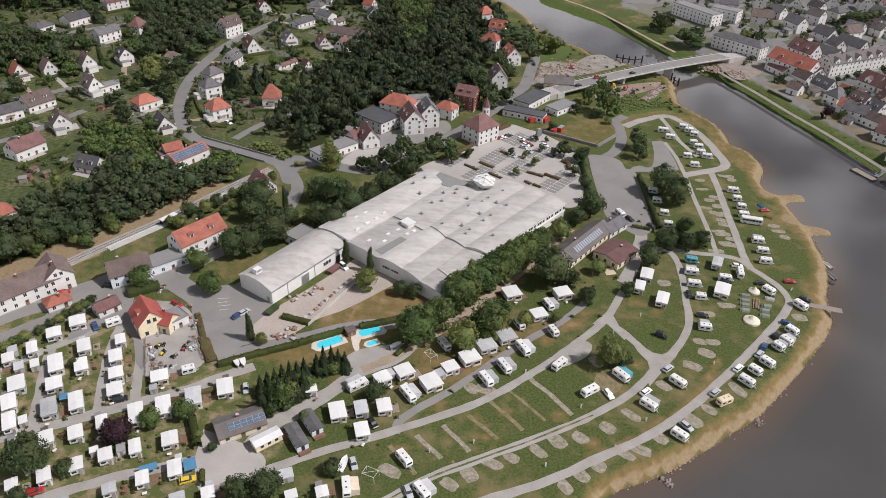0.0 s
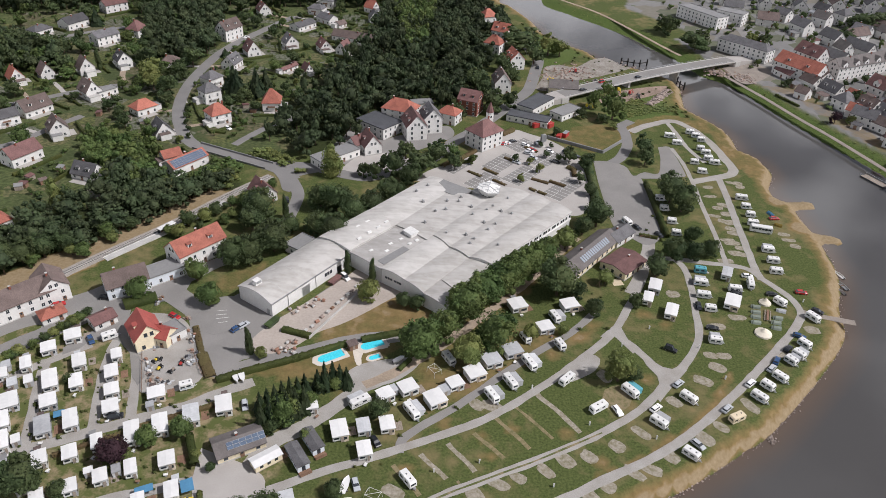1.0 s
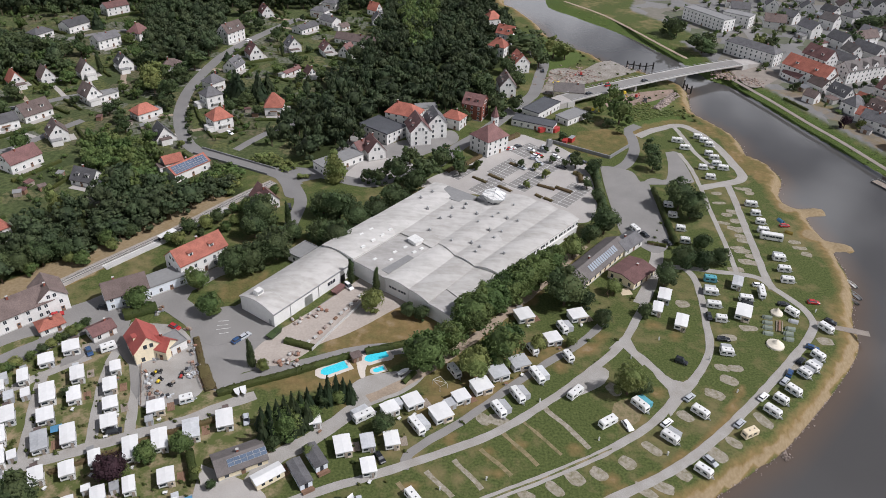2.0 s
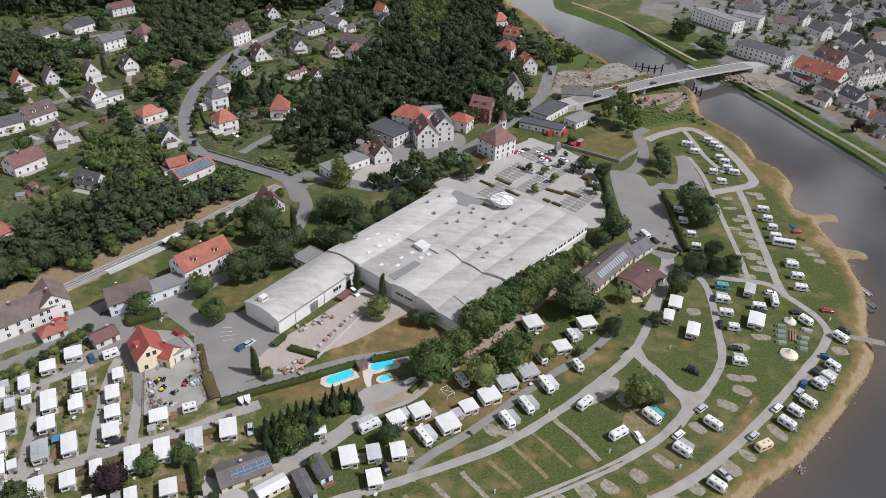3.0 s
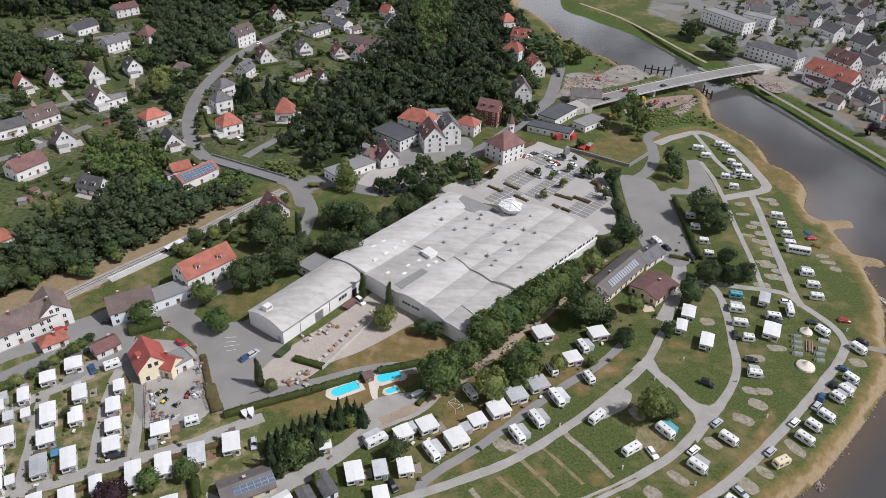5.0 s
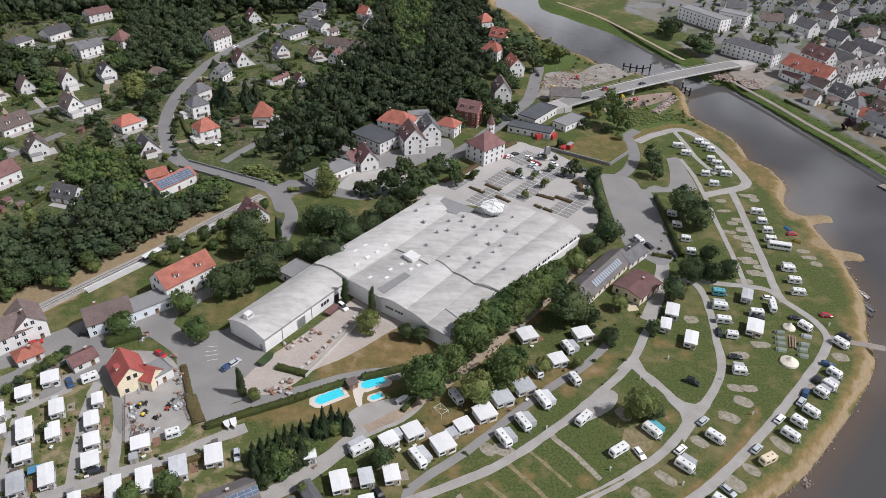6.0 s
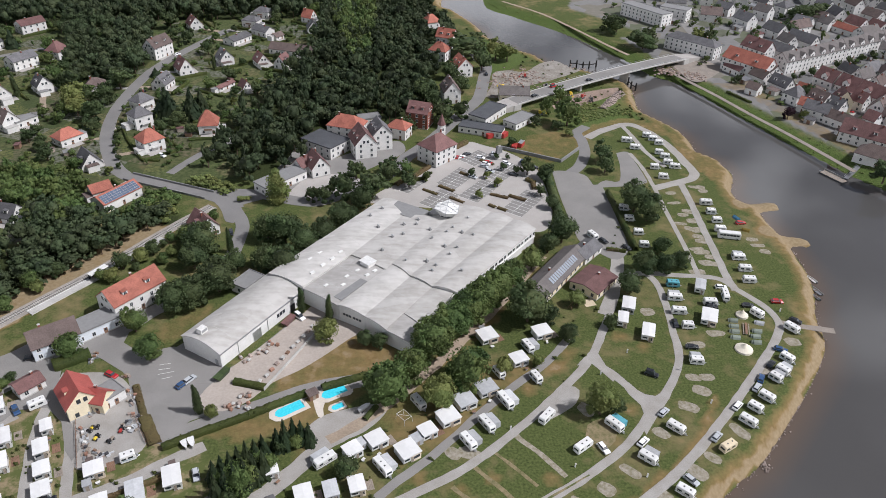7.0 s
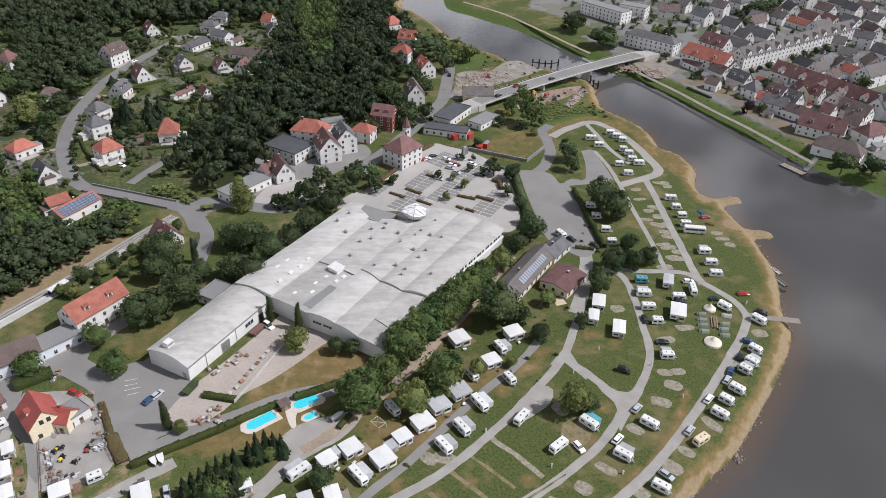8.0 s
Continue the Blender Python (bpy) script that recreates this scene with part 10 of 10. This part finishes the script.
for k, (x, y) in enumerate(MACHINES):
    paint, word = ((YELLOW_PAINT, "yellow"), (YELLOW_PAINT, "yellow"), (WOOD_GREY, "rusty"), (RED_PAINT, "red"), (METAL_DARK, "dark grey"))[k % 5]
    m = thing("small_tractor", f"small {word} tractor standing in the work yard", "tractor", at(x, y, yard_rng.uniform(0, 360)), "machines")
    part("bonnet", Shape().box(0.1, 1.3, -0.35, 0.35, 0.55, 1.05, 0, 0.08), paint, m)
    part("seat", Shape().box(-0.7, -0.2, -0.3, 0.3, 0.75, 0.95).box(-0.8, -0.68, -0.3, 0.3, 0.9, 1.4), PLASTIC_DARK, m)
    part("chassis", Shape().box(-0.9, 1.2, -0.3, 0.3, 0.35, 0.6), METAL_DARK, m)
    for px, sc in ((-0.5, 1.5), (0.9, 1.0)):
        for py in (-0.55, 0.55):
            part("wheel", WHEEL, None, m, "", Matrix.Translation((px, py, 0.32 * sc)) @ Matrix.Scale(sc, 4))
for x, y in SCRAP:
    b = thing("scrap_pile", "pile of crates, boards and scrap in the work yard", "scrap", at(x, y, yard_rng.uniform(0, 180)), "scrap piles")
    board = Shape()
    for i in range(5):
        px, py = yard_rng.uniform(-1.2, 1.2), yard_rng.uniform(-1.0, 1.0)
        w, d, h = yard_rng.uniform(0.25, 0.8), yard_rng.uniform(0.15, 0.5), yard_rng.uniform(0.2, 0.7)
        board.box(px - w, px + w, py - d, py + d, 0.0, h, yard_rng.randrange(4), 0.03)
    part("crates_and_boards", board, [WOOD_GREY, METAL, CANVAS_GREY, RUBBLE], b)
    part("box", Shape().box(-0.4, 0.5, -0.35, 0.4, 0.3, 1.0, 0, 0.04), yard_rng.choice((ORANGE_CLAY, CANVAS_GREY, PAINT_WHITE, WOOD, METAL_DARK)), b)
for k, (x, y) in enumerate(RED_BOXES):
    b = thing("site_container", "red steel site container beside the road", "container", at(x, y, 30 + 10 * k), "site containers")
    part("body", Shape().box(-2.2, 2.2, -1.1, 1.1, 0.1, 2.4), RED_PAINT, b)
    part("roof", Shape().box(-2.25, 2.25, -1.15, 1.15, 2.4, 2.5), METAL if k % 2 else RED_PAINT, b)
    part("door", Shape().box(2.18, 2.24, -0.9, 0.9, 0.2, 2.2), PAINT_WHITE, b)
for k, (x, y) in enumerate(SITE_VEHICLES):
    m = thing("excavator", "small tracked excavator on the bridge site", "excavator", at(x, y, k * 47), "site machines")
    part("cab", Shape().box(-0.9, 0.5, -0.7, 0.7, 0.9, 2.5, 0, 0.12), (YELLOW_PAINT, RED_PAINT, METAL_DARK)[k % 3], m)
    for py in (-0.8, 0.8):
        part("track", Shape().box(-1.4, 1.4, py - 0.25, py + 0.25, 0, 0.7, 0, 0.12), METAL_DARK, m)
    part("arm", Shape().tube((0.4, 0, 1.4), (2.2, 0, 2.9), 0.16, 0.14, 6).tube((2.2, 0, 2.9), (3.4, 0, 1.0), 0.14, 0.1, 6).box(3.1, 3.8, -0.4, 0.4, 0.5, 1.1, 0, 0.05), (YELLOW_PAINT, RED_PAINT, METAL_DARK)[k % 3], m)
for x, y in WHITE_POSTS:
    p = thing("supply_post", "small white electricity and water post on the lawn", "post", at(x, y), "supply posts")
    part("post", Shape().box(-0.18, 0.18, -0.18, 0.18, 0, 1.25, 0, 0.02), PAINT_WHITE, p)
    part("cap", Shape().box(-0.25, 0.25, -0.25, 0.25, 1.25, 1.4, 0, 0.08), CONCRETE, p)
for x, y, turn, long in FENCES:
    f = thing("fence", "low weathered wooden fence", "fence", at(x, y, turn))
    for i in range(int(long / 2.2) + 1):
        u = -long / 2 + i * 2.2
        part("post", Shape().box(u - 0.06, u + 0.06, -0.06, 0.06, 0, 1.3), WOOD_GREY, f)
    for z in (0.5, 1.05):
        part("rail", Shape().box(-long / 2, long / 2, -0.03, 0.03, z, z + 0.12), WOOD, f)
for k, (x, y) in enumerate(GARDEN_SHEDS):
    s = thing("garden_shed", "small weathered wooden garden shed", "shed", at(x, y, k * 23), "garden sheds")
    part("wall", Shape().box(-1.6, 1.6, -1.2, 1.2, 0, 2.0), (WOOD, WOOD_GREY)[k % 2], s)
    part("roof", Shape().prism([(-1.8, -1.4), (1.8, -1.4), (1.8, 1.4), (-1.8, 1.4)], 2.0, [2.1, 2.1, 2.5, 2.5]), (ROOF_RED, FELT_DARK, ROOF_BROWN)[k % 3], s)
    part("door", Shape().box(-0.4, 0.4, -1.25, -1.18, 0.05, 1.85), WOOD_GREY, s)


# ---- solar roofs, tower and sign ----
def panels(root, cols, rows, m, w=1.7, h=1.05):
    for i in range(cols):
        for j in range(rows):
            part("solar_panel", PANEL, None, root, "", m @ Matrix.Translation((i * (w + 0.06), j * (h + 0.05), 0)))


PANEL = Shape().box(0, 1.7, 0, 1.05, 0, 0.05, 1).box(0.05, 1.65, 0.05, 1.0, 0.05, 0.06, 0).mesh("solar_panel", [SOLAR, METAL])
tilt = math.degrees(math.atan2(2.4, 4.25))
panels(solar, 10, 4, Matrix.Translation((-8.8, -4.55, 4.32)) @ pose(0, 0, 0, tilt, 0, 0))
wash = station[11]
tilt = math.degrees(math.atan2(1.71, 3.8))
panels(wash, 6, 2, Matrix.Translation((-3.5, -2.9, 3.3)) @ pose(0, 0, 0, tilt, 0, 0))
rest = station[12]
tilt = math.degrees(math.atan2(2.85, 4.75))
for i in range(14):
    part("roof_light", Shape().box(0, 0.95, 0, 2.6, 0, 0.08), ROOF_GLASS, rest, "pale glass roof light", Matrix.Translation((-9 + i * 1.45, -3.7, 4.1)) @ pose(0, 0, 0, tilt, 0, 0))
x, y = TOWER[0]
tower = thing("stair_tower", "slim white tower with a red pointed spire", "tower", at(x, y, 30))
part("wall", Shape().box(-1.4, 1.4, -1.4, 1.4, -0.3, 11.5), WHITE, tower)
part("spire", Shape().tube((0, 0, 11.4), (0, 0, 17.0), 2.2, 0.05, 8), ROOF_RED, tower)
for z in (3, 6, 9):
    part("window", WIN, None, tower, "", Matrix.Translation((0, -1.4, z)))
x, y = SIGN_PYLON[0]
pylon = thing("sign_pylon", "pale square advertising pylon with plain panels", "sign", at(x, y, 25))
part("column", Shape().box(-0.5, 0.5, -0.5, 0.5, 0, 7), CONCRETE, pylon)
part("panel", Shape().box(-1.4, 1.4, -0.7, -0.52, 3.2, 6.8), METAL, pylon)
part("panel", Shape().box(-1.4, 1.4, 0.52, 0.7, 3.2, 6.8), METAL, pylon)
part("base", Shape().box(-1.6, 1.6, -1.2, 1.2, 0, 0.5), CONCRETE, pylon)
x, y, turn, long = PLAYFRAME[0]
swing = thing("swing_frame", "wooden swing frame on the playground lawn", "swing", at(x, y, turn))
part("beam", Shape().tube((-3, 0, 2.4), (3, 0, 2.4), 0.09, None, 6), WOOD, swing)
for px in (-3, 3):
    for py in (-1, 1):
        part("leg", Shape().tube((px, py, 0), (px, 0, 2.4), 0.08, None, 6), WOOD, swing)
for px in (-1.2, 1.2):
    part("seat", Shape().box(px - 0.25, px + 0.25, -0.12, 0.12, 0.5, 0.55).tube((px - 0.2, 0, 0.55), (px - 0.2, 0, 2.4), 0.02, None, 4).tube((px + 0.2, 0, 0.55), (px + 0.2, 0, 2.4), 0.02, None, 4), PLASTIC_DARK, swing)
sand = slab("sand_pit", [(62, 232), (66, 233), (67, 229), (63, 228)], mat("play_sand", (0.5, 0.42, 0.3), 0.95, 0.15, 2, 0.3, 0.3), 0.05, "pale sand pit on the playground lawn", "sand pit", False)
for x, y, turn, long in FRAMES:
    fr = thing("tent_frame", "bare pale metal awning frame on the lawn", "frame", at(x, y, turn))
    for px in (-2, 2):
        for py in (-1.5, 1.5):
            part("pole", Shape().tube((px, py, 0), (px * 0.9, py * 0.9, 2.0), 0.05, None, 5), PAINT_WHITE, fr)
    part("top_frame", Shape().tube((-1.8, -1.35, 2), (1.8, -1.35, 2), 0.05, None, 5).tube((-1.8, 1.35, 2), (1.8, 1.35, 2), 0.05, None, 5).tube((-1.8, -1.35, 2), (-1.8, 1.35, 2), 0.05, None, 5).tube((1.8, -1.35, 2), (1.8, 1.35, 2), 0.05, None, 5).tube((-1.8, -1.35, 2), (1.8, 1.35, 2), 0.05, None, 5), PAINT_WHITE, fr)
for x, y, turn, long in RETAINING:
    tagged(part("retaining_wall", Shape().box(-long / 2, long / 2, -0.25, 0.25, -0.3, 1.5).box(-long / 2, long / 2, -0.32, 0.32, 1.5, 1.65), FELT_DARK, None, "", at(x, y, turn)), "dark-stained concrete retaining wall beside the raised lawn", "wall", kind="structure")
# Parapets of the road where it crosses the cutting.
hill = glide(ROAD_HILL, 3.0)
for s in (-1, 1):
    a, c = hill[5], hill[18]
    w = (c - a) / np.linalg.norm(c - a)
    o = np.array((-w[1], w[0])) * s * 3.2
    mid2, length2 = (a + c) / 2 + o, float(np.linalg.norm(c - a))
    tagged(part("parapet", Shape().box(-length2 / 2, length2 / 2, -0.2, 0.2, -0.3, 1.0), FELT_DARK, None, "", at(*mid2, math.degrees(math.atan2(w[1], w[0])))), "grey concrete parapet beside the road", "wall", kind="structure")


# ---- small things on the camp plots ----
plot_rng = random.Random(17)
bushes = []
for k, (x, y, turn, long, wide) in enumerate(ROOFS_LEFT + ROOFS_MID + ROOFS_ROW):
    if long < 3.6:
        continue
    m = at(x, y, turn)
    if plot_rng.random() < 0.5:
        q = m @ Vector((plot_rng.uniform(-1, 1), wide / 2 + 1.3, 0))
        deck = thing("timber_deck", "weathered timber terrace beside a caravan", "deck", at(q.x, q.y, turn), "camp terraces")
        for i in range(5):
            part("board", Shape().box(-1.7, 1.7, -1.0 + i * 0.42, -0.62 + i * 0.42, 0, 0.12), WOOD if k % 2 else WOOD_GREY, deck)
    if plot_rng.random() < 0.55:
        q = m @ Vector((long / 2 + 1.2, plot_rng.uniform(-1.5, 1.5), 0))
        t = thing("garden_table", "small white garden table beside a caravan", "table", at(q.x, q.y, plot_rng.uniform(0, 90)), "garden tables")
        part("tabletop", Shape().box(-0.6, 0.6, -0.4, 0.4, 0.68, 0.73), PAINT_WHITE if k % 3 else WOOD, t)
        part("foot", Shape().box(-0.3, 0.3, -0.3, 0.3, 0, 0.05).tube((0, 0, 0.04), (0, 0, 0.68), 0.06, None, 6), METAL, t)
    if plot_rng.random() < 0.35:
        q = m @ Vector((-long / 2 - 1.3, plot_rng.uniform(-1.5, 1.5), 0))
        s = thing("tool_shed", "small pale shed behind a caravan", "shed", at(q.x, q.y, turn), "sheds on the camp ground")
        part("wall", Shape().box(-0.9, 0.9, -0.8, 0.8, 0, 1.8), plot_rng.choice((WOOD, CANVAS_GREY, PALE, WOOD_GREY)), s)
        part("roof", Shape().prism([(-1.05, -0.95), (1.05, -0.95), (1.05, 0.95), (-1.05, 0.95)], 1.8, [1.88, 1.88, 2.1, 2.1]), plot_rng.choice((FELT_DARK, CANVAS_GREY, ROOF_BROWN)), s)
    for _ in range(4):
        q = m @ Vector((plot_rng.uniform(-0.6, 0.6) * (long + 3), plot_rng.choice((-1, 1)) * (wide / 2 + plot_rng.uniform(0.8, 2.2)), 0))
        bushes.append((q.x, q.y, plot_rng.uniform(0.35, 1.0)))
for outline, count in (([(35, 180), (60, 200), (70, 235), (50, 240), (30, 200)], 14), ([(80, 262), (95, 300), (100, 300), (88, 258)], 20)):
    for x, y in scatter(outline, 1.5, 0.2, plot_rng, count):
        bushes.append((x, y, plot_rng.uniform(0.5, 1.3)))
# Low outbuildings in the yards of the town.
made = 0
for k, (x, y, turn, long, wide, *_) in enumerate(HOUSES_TOWN + HOUSES_TOWN_FAR):
    q = at(x, y, turn) @ Vector((plot_rng.uniform(-0.3, 0.3) * long, -wide / 2 - plot_rng.uniform(3.5, 6), 0))
    if made >= 60 or any(math.hypot(q.x - px, q.y - py) < r * 0.75 + 2.2 for px, py, r in placed) or away(np.array([q.x]), np.array([q.y]), far_line)[0] < 24:
        continue
    made += 1
    a, c, h = plot_rng.uniform(2.2, 4), plot_rng.uniform(1.6, 2.6), plot_rng.uniform(2.3, 3.2)
    s = thing("outbuilding", "low plastered outbuilding in a town yard", "shed", at(q.x, q.y, turn), "outbuildings")
    part("wall", Shape().box(-a, a, -c, c, -0.2, h), plot_rng.choice((WHITE, CONCRETE, CREAM, WOOD_GREY)), s)
    part("roof", Shape().prism([(-a - 0.2, -c - 0.2), (a + 0.2, -c - 0.2), (a + 0.2, c + 0.2), (-a - 0.2, c + 0.2)], h, [h + 0.12, h + 0.12, h + 0.9, h + 0.9]), plot_rng.choice((FELT_DARK, ROOF_GREY, ROOF_BROWN, ROOF_RED, METAL)), s)
    part("door", Shape().box(-0.9, 0.9, -c - 0.05, -c + 0.02, 0.02, 2.1), WOOD, s)
# Rough growth on the river banks.
bank = np.array([q for q in far_line if 250 < q[1] < 640])
far_bushes = []
for _ in range(520):
    i = plot_rng.randrange(len(bank) - 1)
    t = plot_rng.random()
    px, py = bank[i] * (1 - t) + bank[i + 1] * t
    w = bank[i + 1] - bank[i]
    d = np.hypot(*w) + 1e-6
    off = plot_rng.uniform(0.5, 15.0)
    qx, qy = px - w[1] / d * off, py + w[0] / d * off
    far_bushes.append((qx, qy, plot_rng.uniform(0.35, 0.95)))
tries = np.array([(plot_rng.uniform(45, 135), plot_rng.uniform(370, 560)) for _ in range(260)])
good = (away(tries[:, 0], tries[:, 1], near_line) < 26) & ~inside(tries[:, 0], tries[:, 1], river) & (away(tries[:, 0], tries[:, 1], glide(CAMP_NORTH, 4)) > 8)
bushes += [(px, py, plot_rng.uniform(0.6, 1.6)) for px, py in tries[good]]
small = [crown("broad", 24, 2, 4, 6) for _ in range(4)]
for name, group, cloth, label in (("shrubs", bushes, HEDGE, "small green shrubs between the camp plots"), ("bank_growth", far_bushes, LEAF_LIGHT, "low lush green growth on the far river bank")):
    vs, fs, k = [], [], 0
    spot = np.array(group)
    slope = np.minimum(np.minimum(away(spot[:, 0], spot[:, 1], near_line) / 4.2, away(spot[:, 0], spot[:, 1], far_line) / 14.0), 1.0)
    dry_land = ~inside(spot[:, 0], spot[:, 1], river)
    for (x, y, r), near_d, on_land in zip(group, slope, dry_land):
        if not on_land:
            continue
        v, f = small[plot_rng.randrange(4)]
        z = WATER * (1 - near_d * near_d * (3 - 2 * near_d))
        vs.append(v * (r, r, r * (1.3 if group is bushes else 0.75)) + (x, y, z - 0.1))
        fs.append(f + k)
        k += len(v)
    tagged(part(name, raw_mesh(name, np.concatenate(vs), np.concatenate(fs), cloth), None), label, "shrubs", kind="stuff")
